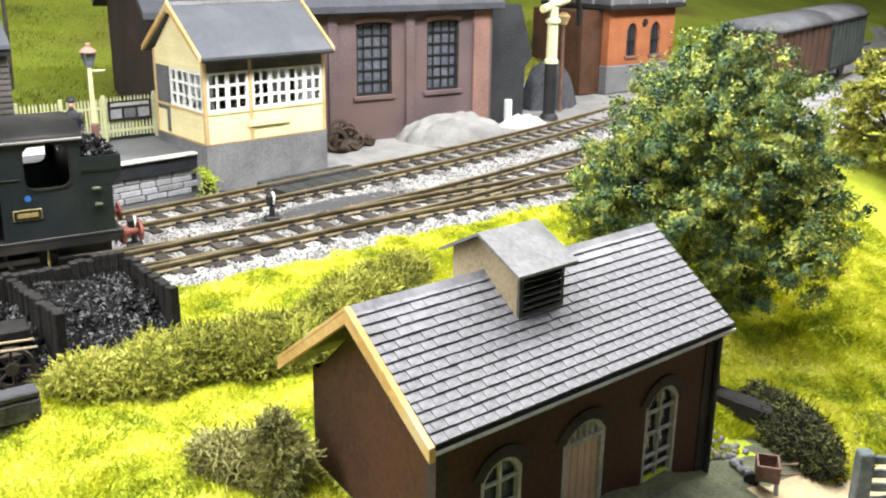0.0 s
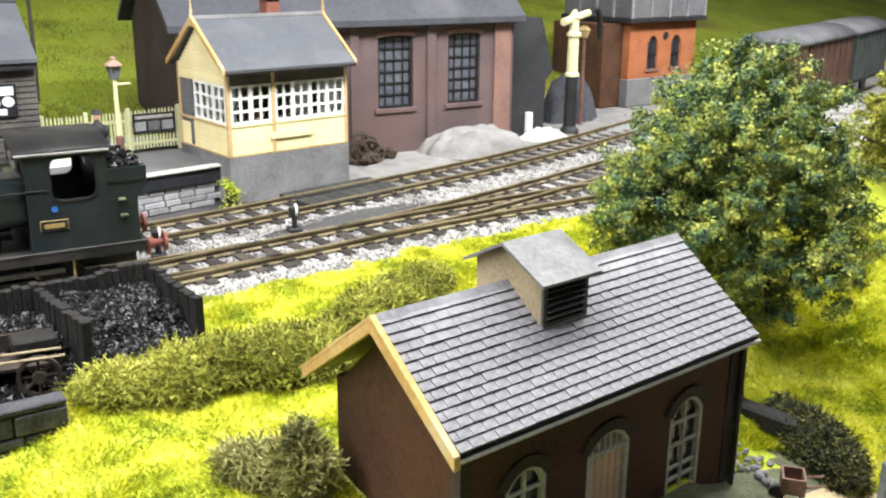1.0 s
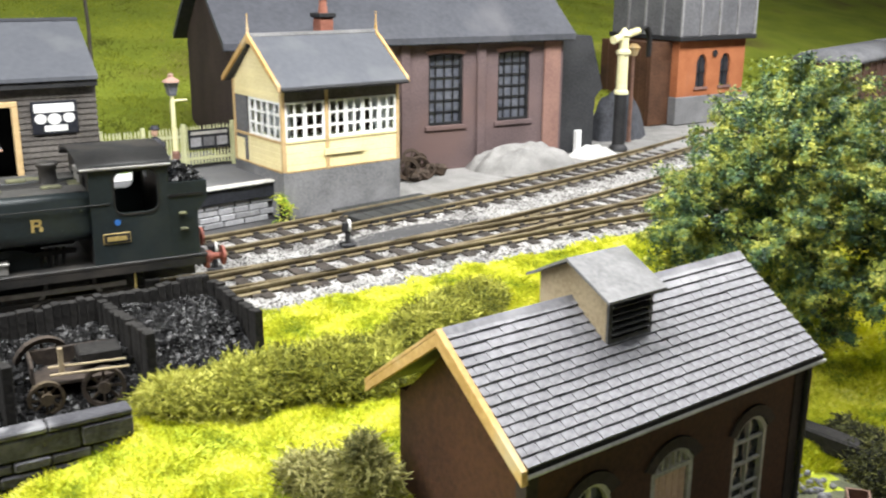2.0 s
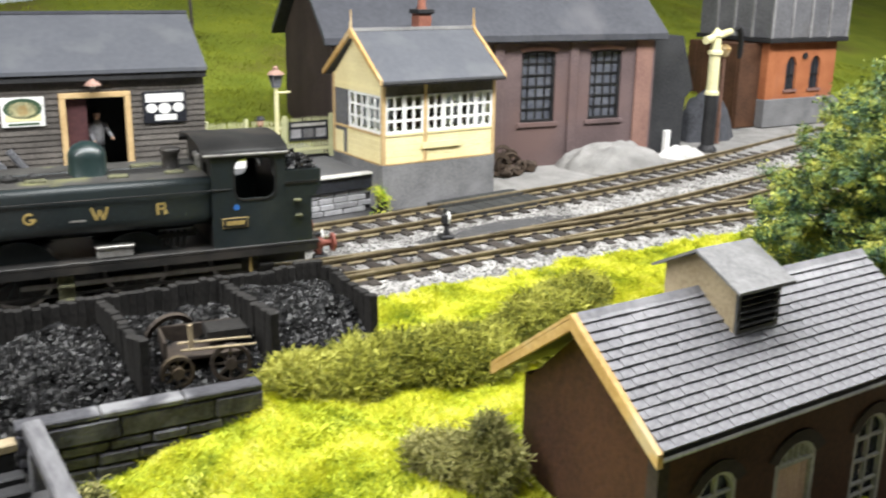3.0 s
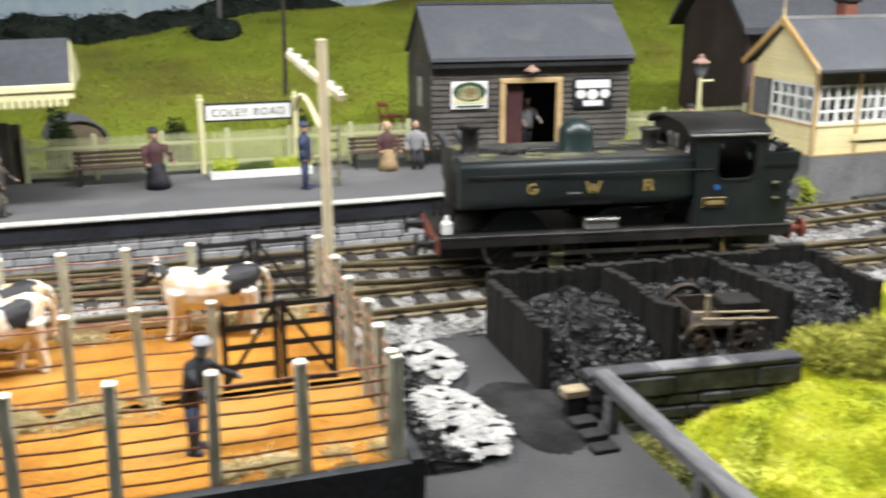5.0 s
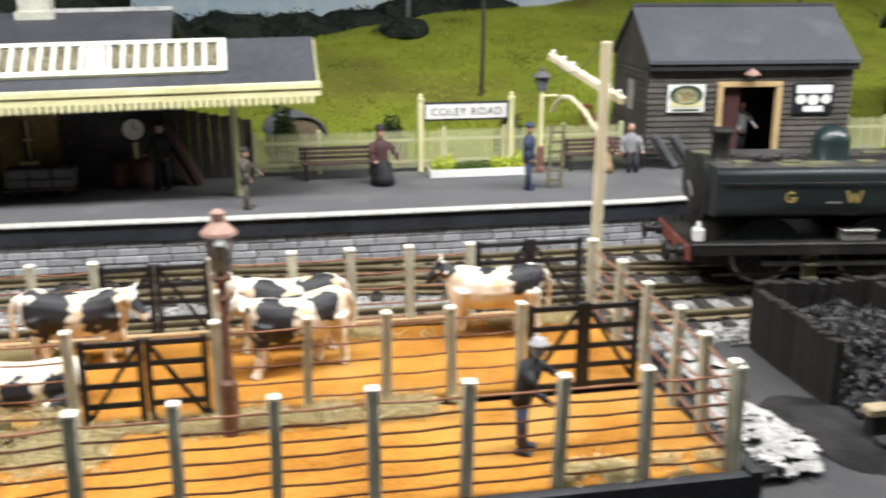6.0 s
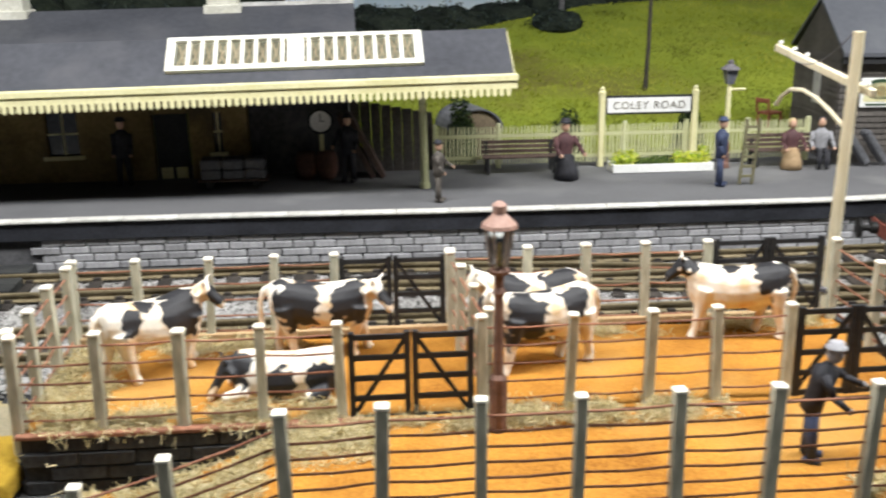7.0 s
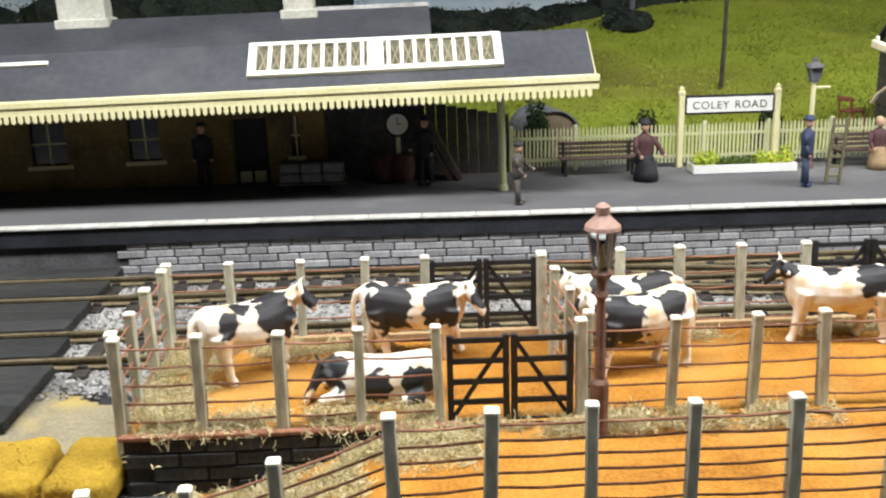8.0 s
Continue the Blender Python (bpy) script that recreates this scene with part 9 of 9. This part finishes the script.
def plaster_spill(cx, cy, rx, ry, h, count, seed, turn, label):
    """White crusts of plaster over a low black bed, with gaps between."""
    rnd = random.Random(seed)
    verts, faces = [], []
    made = 0
    while made < count:
        u, v = rnd.uniform(-1, 1), rnd.uniform(-1, 1)
        if math.hypot(u, v) > 0.9 + 0.2 * noise.noise((u * 2 + seed, v * 2, 0)):
            continue
        made += 1
        x, y = u * rx, v * ry
        x, y = cx + x * math.cos(turn) - y * math.sin(turn), cy + x * math.sin(turn) + y * math.cos(turn)
        if noise.noise((x * 3.6, y * 6.5, seed)) < -0.12 or noise.noise((x * 9, y * 12, seed)) < -0.3:
            continue
        r = rnd.uniform(0.03, 0.075)
        lump(verts, faces, (x, y, 0.05 + h * (1 - u * u) * (1 - v * v) + 0.05 * noise.noise((x * 4, y * 4, seed))), r, rnd, 0.5)
    ob = stuff("plaster_spill", verts, faces, M["spill_white"], label, "spill")
    bed = mound("bed", cx, cy, rx * 1.1, ry * 1.1, h * 0.6, M["tarpaper"], "", "", seed, 20, 0.3, turn)
    bed.parent = ob
    return ob


plaster_spill(-1.34, 12.5, 0.66, 1.3, 0.16, 2600, 2, 0.12, "spilled heap of white plaster lumps on the ash yard")
plaster_spill(-1.0, 14.55, 0.42, 1.0, 0.13, 1500, 6, 0.1, "rough white plaster streak on the ash yard")
coal_heap("coal_spill", (-2.25, -1.35), (11.35, 15.2), lambda x, y: 0.04 + 0.14 * max(0, 1 - abs(x + 1.9) / 0.7), 2600, 0.05, None, "scattered black coal beside the cattle dock", "coal")
mound("ash_mound", -0.15, 12.45, 0.72, 1.25, 0.06, M["coal_dust"], "low heap of black coal dust on the yard", "ash heap", 21, 40, 0.7, 0.1, 0.02)
mound("ash_patch", 12.5, 18.6, 2.5, 0.62, 0.06, M["yard"], "dark oily ash patch between the tracks", "ash patch", 33, 30, 0.3, 0.05, 0.055)
mound("gravel_mound", 20.0, 22.75, 2.1, 1.15, 0.7, M["sand"], "pale grey gravel heap against the goods shed wall", "gravel heap", 3, 44, 0.3, -0.13, 0.17)
mound("sand_patch", -14.9, 14.4, 1.7, 1.5, 0.05, M["pale_ground"], "pale dusty patch of yard ground beside the bales", "ground patch", 9, 26, 0.2, 0.0, 0.03)


def make_arched_shelter():
    """A low barrel-roofed store behind the fence: tan end wall under a grey curved roof."""
    th = thing("arched_store", (-6.2, 26.35, 0.72, 0, 0, 12), "low tan store with curved grey roof behind the fence", "store")
    arc = [(0.62 * math.cos(a), 0.98 + 0.55 * math.sin(a)) for a in [i * math.pi / 14 for i in range(15)]]
    bm = bmesh.new()
    slab(bm, [(0.58, 0.0)] + [(x * 0.93, z - 0.02) for x, z in arc] + [(-0.58, 0.0)], 0.0, 1.3)
    part("body", fixed(bm), M["store_tan"], th)
    bm = bmesh.new()
    outer = [(x * 1.08, z + 0.03) for x, z in arc]
    loft(bm, [[(x, y, z) for x, z in outer + arc[::-1]] for y in (-0.08, 1.4)])
    part("roof", fixed(bm), M["slab_grey"], th, "grey curved roof")


mound("lime_mound", 23.2, 23.0, 1.1, 0.55, 0.3, M["plaster"], "low white lime heap beside the goods shed", "gravel heap", 5, 24, 0.35, -0.1, 0.17)
mound("sheeted_mound", 26.5, 25.1, 1.5, 0.9, 1.85, M["tarp"], "dark blue-grey sheeted heap beside the goods shed", "heap", 8, 24, 0.08, 0, 0.1)


def make_scrap():
    rnd = random.Random(77)
    for i in range(12):
        bm = bmesh.new()
        r = rnd.uniform(0.16, 0.3)
        lift = 0.0
        if i < 6:
            n = 18
            ring_slab(bm, [(r * 1.25 * math.cos(q * 2 * math.pi / n), r * 1.25 * math.sin(q * 2 * math.pi / n)) for q in range(n)], [(r * 0.85 * math.cos(q * 2 * math.pi / n), r * 0.85 * math.sin(q * 2 * math.pi / n)) for q in range(n)], -0.05, 0.05)
            beam(bm, (-r, 0, 0), (r, 0, 0), 0.05, 0.06)
            beam(bm, (0, 0, -r), (0, 0, r), 0.05, 0.06)
            lift = r * 1.2 + (0.3 if i in (2, 4) else 0.0)
        else:
            ball(bm, (0, 0, r * 0.5), (r, r * 0.8, r * 0.7), 8, 6)
            for v in bm.verts:
                v.co *= 1 + 0.4 * noise.noise(v.co * 5)
        name = "scrap_hoop" if i < 6 else "scrap_lump"
        ob = part(name, fixed(bm), M["scrap"], None, "", False, (15.75 + 0.14 * i if i < 6 else 15.7 + 0.26 * (i - 6), 23.2 + rnd.uniform(-0.3, 0.2), 0.2 + lift, rnd.uniform(-25, 25), rnd.uniform(-10, 10), rnd.uniform(-50, 50)))
        tagged(ob, "rusty brown old wheel in the scrap pile" if i < 6 else "rusty brown scrap lump beside the goods shed wall", "scrap", "scrap pile")


M["scrap"] = surface("scrap_brown", (0.035, 0.026, 0.02), (0.10, 0.07, 0.05), 0.85, 80, 500, 0.4)
make_scrap()


def make_ground_signal(place, label):
    th = thing("ground_signal", place, label, "ground signal", "ground signals")
    bm = bmesh.new()
    box(bm, -0.16, 0.16, -0.14, 0.14, 0, 0.1, 0.02)
    part("base", bm, M["dark"], th)
    bm = bmesh.new()
    rod(bm, (0, 0, 0.1), (0, 0, 0.42), 0.07, 0.05, 8)
    part("stem", bm, M["dark"], th)
    bm = bmesh.new()
    lathe(bm, (0.04, 0, 0.5), [(0.14, -0.02), (0.14, 0.02)], 14, 0, "x")
    part("disc", fixed(bm), M["white"], th, "white signal disc")
    bm = bmesh.new()
    box(bm, -0.12, 0.02, -0.07, 0.07, 0.36, 0.58, 0.02)
    part("lamp_case", bm, M["dark"], th)


make_ground_signal((7.55, 18.35, 0.09, 0, 0, -20), "black ground signal with white disc between the tracks")
make_ground_signal((10.75, 18.35, 0.09, 0, 0, -20), "black ground signal with white disc beside the turnout")


def make_bench(place, L, label):
    th = thing("platform_bench", place, label, "bench", "platform benches")
    for i in range(3):
        bm = bmesh.new()
        box(bm, 0, L, -0.4 + i * 0.13, -0.29 + i * 0.13, 0.36, 0.4, 0.008)
        part("seat_slat", bm, M["bench"], th)
    for i in range(3):
        bm = bmesh.new()
        box(bm, 0, L, 0.0 + i * 0.02, 0.03 + i * 0.02, 0.42 + i * 0.105, 0.505 + i * 0.105, 0.008)
        part("back_slat", bm, M["bench"], th)
    for x in (0.12, L - 0.12):
        bm = bmesh.new()
        for y0, y1 in ((-0.4, -0.34), (0.0, 0.06)):
            box(bm, x - 0.03, x + 0.03, y0, y1, 0, 0.38 if y0 < -0.1 else 0.7)
        box(bm, x - 0.03, x + 0.03, -0.34, 0.0, 0.3, 0.36)
        part("bench_end", bm, M["dark"], th)


make_bench((-6.32, 24.75, P0), 1.75, "dark wooden platform bench with slatted back")
make_bench((0.0, 24.75, P0), 2.0, "dark wooden platform bench with slatted back by the hut")


def make_bed(place, L, W, label, seed):
    th = thing("flower_bed", place, label, "flower bed", "flower beds")
    bm = bmesh.new()
    ring_slab(bm, [(0, 0), (L, 0), (L, W), (0, W)], [(0.07, 0.07), (L - 0.07, 0.07), (L - 0.07, W - 0.07), (0.07, W - 0.07)], 0, 0.18, "z")
    part("kerb", fixed(bm), M["white"], th, "white painted kerb")
    bm = bmesh.new()
    box(bm, 0.07, L - 0.07, 0.07, W - 0.07, 0, 0.09)
    part("soil", bm, M["shade_core_soil"], th)
    rnd = random.Random(seed)
    for i in range(8):
        verts, faces = [], []
        c = Vector((0.2 + (L - 0.4) * i / 7, W / 2 + rnd.uniform(-0.06, 0.06), 0.12))
        h = rnd.uniform(0.24, 0.4) * (1.2 if i in (0, 1, 5, 6, 7) else 0.7)
        for k in range(420):
            d = Vector((rnd.gauss(0, 1), rnd.gauss(0, 1), abs(rnd.gauss(0, 1.2)))).normalized()
            leaf_quads(rnd, verts, faces, c + Vector((d.x * 0.24, d.y * 0.18, d.z * h)) * rnd.random() ** 0.4, 0.035, d)
        stuff("plant", verts, faces, M["flower"] if i in (0, 1, 5, 6, 7) else M["leaf2"], "", "", th)


make_bed((-3.35, 24.15, P0), 2.35, 0.55, "white kerbed flower bed with yellow-green plants", 51)
make_bed((6.75, 23.75, P0, 0, 0, -2), 2.1, 0.5, "white kerbed flower bed below the paling fence", 52)


def make_luggage():
    for i in range(2):
        bm = bmesh.new()
        box(bm, -0.08, 0.08, -0.16, 0.16, 0, 0.95, 0.035)
        ob = part("leaning_slab", bm, M["slab_grey"], None, "", False, (2.72 + i * 0.46, 24.3, P0 + 0.05, 0, -36, 0))
        tagged(ob, "grey rounded slab leaning against the hut corner", "slab", "leaning slabs")
    # porter's ladder trolley
    th = thing("porters_ladder", (-0.82, 22.7, P0, 8, 0, 0), "thin wooden ladder standing on the platform", "ladder")
    for x in (-0.14, 0.14):
        bm = bmesh.new()
        box(bm, x - 0.025, x + 0.025, -0.03, 0.03, 0, 1.45)
        part("stile", bm, M["ladder_wood"], th)
    for i in range(6):
        bm = bmesh.new()
        box(bm, -0.12, 0.12, -0.02, 0.02, 0.15 + i * 0.22, 0.2 + i * 0.22)
        part("rung", bm, M["ladder_wood"], th)
    # platform trolley with crates below the clock
    th = thing("platform_trolley", (-12.6, 24.0, P0), "dark platform trolley loaded with grey crates", "trolley")
    bm = bmesh.new()
    box(bm, 0, 1.5, -0.3, 0.3, 0.14, 0.18, 0.01)
    part("bed", bm, M["bench"], th)
    for x in (0.25, 1.25):
        for y in (-0.27, 0.27):
            bm = bmesh.new()
            lathe(bm, (x, y, 0.08), [(0.08, -0.025), (0.08, 0.025)], 14, 0, "y")
            part("wheel", fixed(bm), M["dark"], th)
    for i in range(6):
        bm = bmesh.new()
        x = 0.06 + (i % 3) * 0.47
        box(bm, x, x + 0.45, -0.26, 0.26, 0, 0.215, 0.035)
        ob = part("crate", bm, M["tank_grey"], None, "", False, (-12.6, 24.0, P0 + 0.183 + 0.218 * (i // 3)))
        tagged(ob, "grey crate stacked on the platform trolley", "crate", "trolley crates")
    for i in range(2):
        bm = bmesh.new()
        lathe(bm, (0, 0, 0), [(0.2, 0), (0.25, 0.15), (0.25, 0.45), (0.2, 0.6)], 14)
        tagged(part("barrel", fixed(bm), M["scrap_red"], None, "", True, (-10.3 + 0.45 * i, 24.55, P0)), "red-brown barrel under the canopy", "barrel", "barrels")
    # plank boards leaning at the dark end wall
    for i in range(2):
        bm = bmesh.new()
        box(bm, -0.06, 0.06, -0.3, 0.3, 0, 1.6, 0.01)
        tagged(part("leaning_board", bm, M["bench"], None, "", False, (-8.8 + 0.22 * i, 24.7, P0, 0, -28, 0)), "dark board leaning under the canopy", "board", "leaning boards")
    # red chair behind the fence
    th = thing("garden_chair", (1.95, 28.07, hz(1.95, 28.07) + 0.04, 0, 0, 25), "red-brown wooden chair standing on the hillside behind the fence", "chair")
    bm = bmesh.new()
    box(bm, -0.26, 0.26, -0.22, 0.22, 0.55, 0.61, 0.015)
    part("seat", bm, M["chair_red"], th)
    for x in (-0.22, 0.22):
        for y in (-0.18, 0.18):
            bm = bmesh.new()
            rod(bm, (x, y, 0.56), (x * 1.2, y * 1.15, 0), 0.035, 0.03, seg=6)
            part("leg", bm, M["chair_red"], th)
    bm = bmesh.new()
    rod(bm, (-0.26, -0.2, 0.6), (-0.3, -0.2, 0.95), 0.035, seg=6)
    rod(bm, (-0.26, 0.2, 0.6), (-0.3, 0.2, 0.95), 0.035, seg=6)
    box(bm, -0.33, -0.27, -0.24, 0.24, 0.86, 0.98, 0.015)
    part("backrest", bm, M["chair_red"], th)


M["chair_red"] = surface("chair_red_brown", (0.17, 0.055, 0.03), (0.28, 0.10, 0.06), 0.6, 60, 500, 0.2)
M["ladder_wood"] = surface("ladder_weathered", (0.12, 0.115, 0.06), (0.22, 0.20, 0.12), 0.8, 60, 500, 0.2)
M["slab_grey"] = surface("slab_grey", (0.07, 0.072, 0.08), (0.14, 0.143, 0.155), 0.8, 50, 500, 0.3)
M["scrap_red"] = surface("barrel_red_brown", (0.07, 0.035, 0.025), (0.14, 0.07, 0.05), 0.7, 60, 500, 0.2)
make_luggage()


def make_front_clutter():
    # tipping barrow by the shed
    g = ground_height(11.55, 6.35)
    th = thing("iron_barrow", (11.5, 6.25, g, 0, 0, 35), "rusty brown iron barrow standing by the shed", "barrow")
    bm = bmesh.new()
    ring_slab(bm, [(-0.2, -0.16), (0.2, -0.16), (0.2, 0.16), (-0.2, 0.16)], [(-0.17, -0.13), (0.17, -0.13), (0.17, 0.13), (-0.17, 0.13)], 0.24, 0.44, "z")
    box(bm, -0.2, 0.2, -0.16, 0.16, 0.2, 0.24)
    part("tray", fixed(bm), M["rust_brown"], th)
    for x in (-0.15, 0.15):
        bm = bmesh.new()
        rod(bm, (x, -0.12, 0.22), (x, -0.14, 0), 0.035, seg=6)
        part("leg", bm, M["cloth_grey"], th)
    bm = bmesh.new()
    lathe(bm, (0, 0.2, 0.11), [(0.11, -0.04), (0.11, 0.04)], 14, 0, "x")
    part("wheel", fixed(bm), M["dark"], th)
    for x in (-0.14, 0.14):
        bm = bmesh.new()
        rod(bm, (x, -0.12, 0.3), (x, -0.42, 0.38), 0.02, seg=6)
        part("handle", bm, M["rust_brown"], th)
    # dark sleepers stacked at the corner
    for i, (x, y, z, a) in enumerate(((13.3, 7.78, 0.0, -86),)):
        bm = bmesh.new()
        box(bm, -0.6, 0.6, -0.17, 0.17, 0, 0.34, 0.04)
        tagged(part("timber_baulk", bm, M["bunker"], None, "", False, (x, y, ground_height(x, y) + z + 0.02, 0, 0, a)), "black timber baulk lying behind the shed", "timber", "timber baulks")
    # grey gate post and rail
    g = ground_height(12.6, 5.4)
    th = thing("field_gate", (12.6, 5.4, g, 0, 0, -42), "grey wooden field gate and post on the path", "gate")
    bm = bmesh.new()
    box(bm, -0.11, 0.11, -0.11, 0.11, -0.1, 1.0, 0.02)
    part("post", bm, M["gate_grey"], th)
    for i in range(4):
        bm = bmesh.new()
        box(bm, 0.11, 2.4, -0.035, 0.035, 0.15 + i * 0.22, 0.27 + i * 0.22, 0.01)
        part("bar", bm, M["gate_grey"], th)
    bm = bmesh.new()
    beam(bm, (0.13, -0.05, 0.2), (2.3, -0.05, 0.95), 0.03, 0.1)
    part("brace", bm, M["gate_grey"], th)
    # dark water butt and rags at the shed's far corner
    g = ground_height(13.2, 8.5)
    bm = bmesh.new()
    lathe(bm, (0, 0, 0), [(0.23, 0), (0.24, 0.3), (0.2, 0.7), (0.19, 1.1), (0.17, 1.4), (0.05, 1.46)], 14)
    for v in bm.verts:
        v.co += Vector((0.06, 0.06, 0)) * noise.noise(v.co * 3)
    tagged(part("rolled_tarpaulin", fixed(bm), M["dark"], None, "", True, (13.2, 8.5, g)), "black rolled tarpaulin standing at the shed corner", "tarpaulin")
    rnd = random.Random(61)
    for i in range(40):
        x, y = 11.5 + rnd.uniform(-0.35, 0.7), 7.1 + rnd.uniform(-0.6, 0.5)
        bm = bmesh.new()
        ball(bm, (0, 0, 0.03), (rnd.uniform(0.04, 0.1), rnd.uniform(0.04, 0.08), rnd.uniform(0.03, 0.06)), 7, 5)
        for v in bm.verts:
            v.co *= 1 + 0.5 * noise.noise(v.co * 9 + Vector((i, 0, 0)))
        tagged(part("rubble_stone", bm, M["stone_grey"], None, "", False, (x, y, ground_height(x, y), 0, 0, i * 40)), "small grey rubble stone beside the shed", "stone", "rubble")


M["gate_grey"] = surface("gate_blue_grey", (0.06, 0.075, 0.075), (0.13, 0.15, 0.15), 0.75, 60, 500, 0.25)
make_front_clutter()
M["store_tan"] = surface("store_tan", (0.11, 0.085, 0.055), (0.20, 0.155, 0.10), 0.85, 60, 500, 0.3)
make_arched_shelter()
bm = bmesh.new()
box(bm, -0.11, 0.11, -0.11, 0.11, 0, 0.75, 0.02)
tagged(part("marker_post", bm, M["white"], None, "", False, (23.05, 23.55, 0.2)), "short white marker post beside the lime heap", "post")
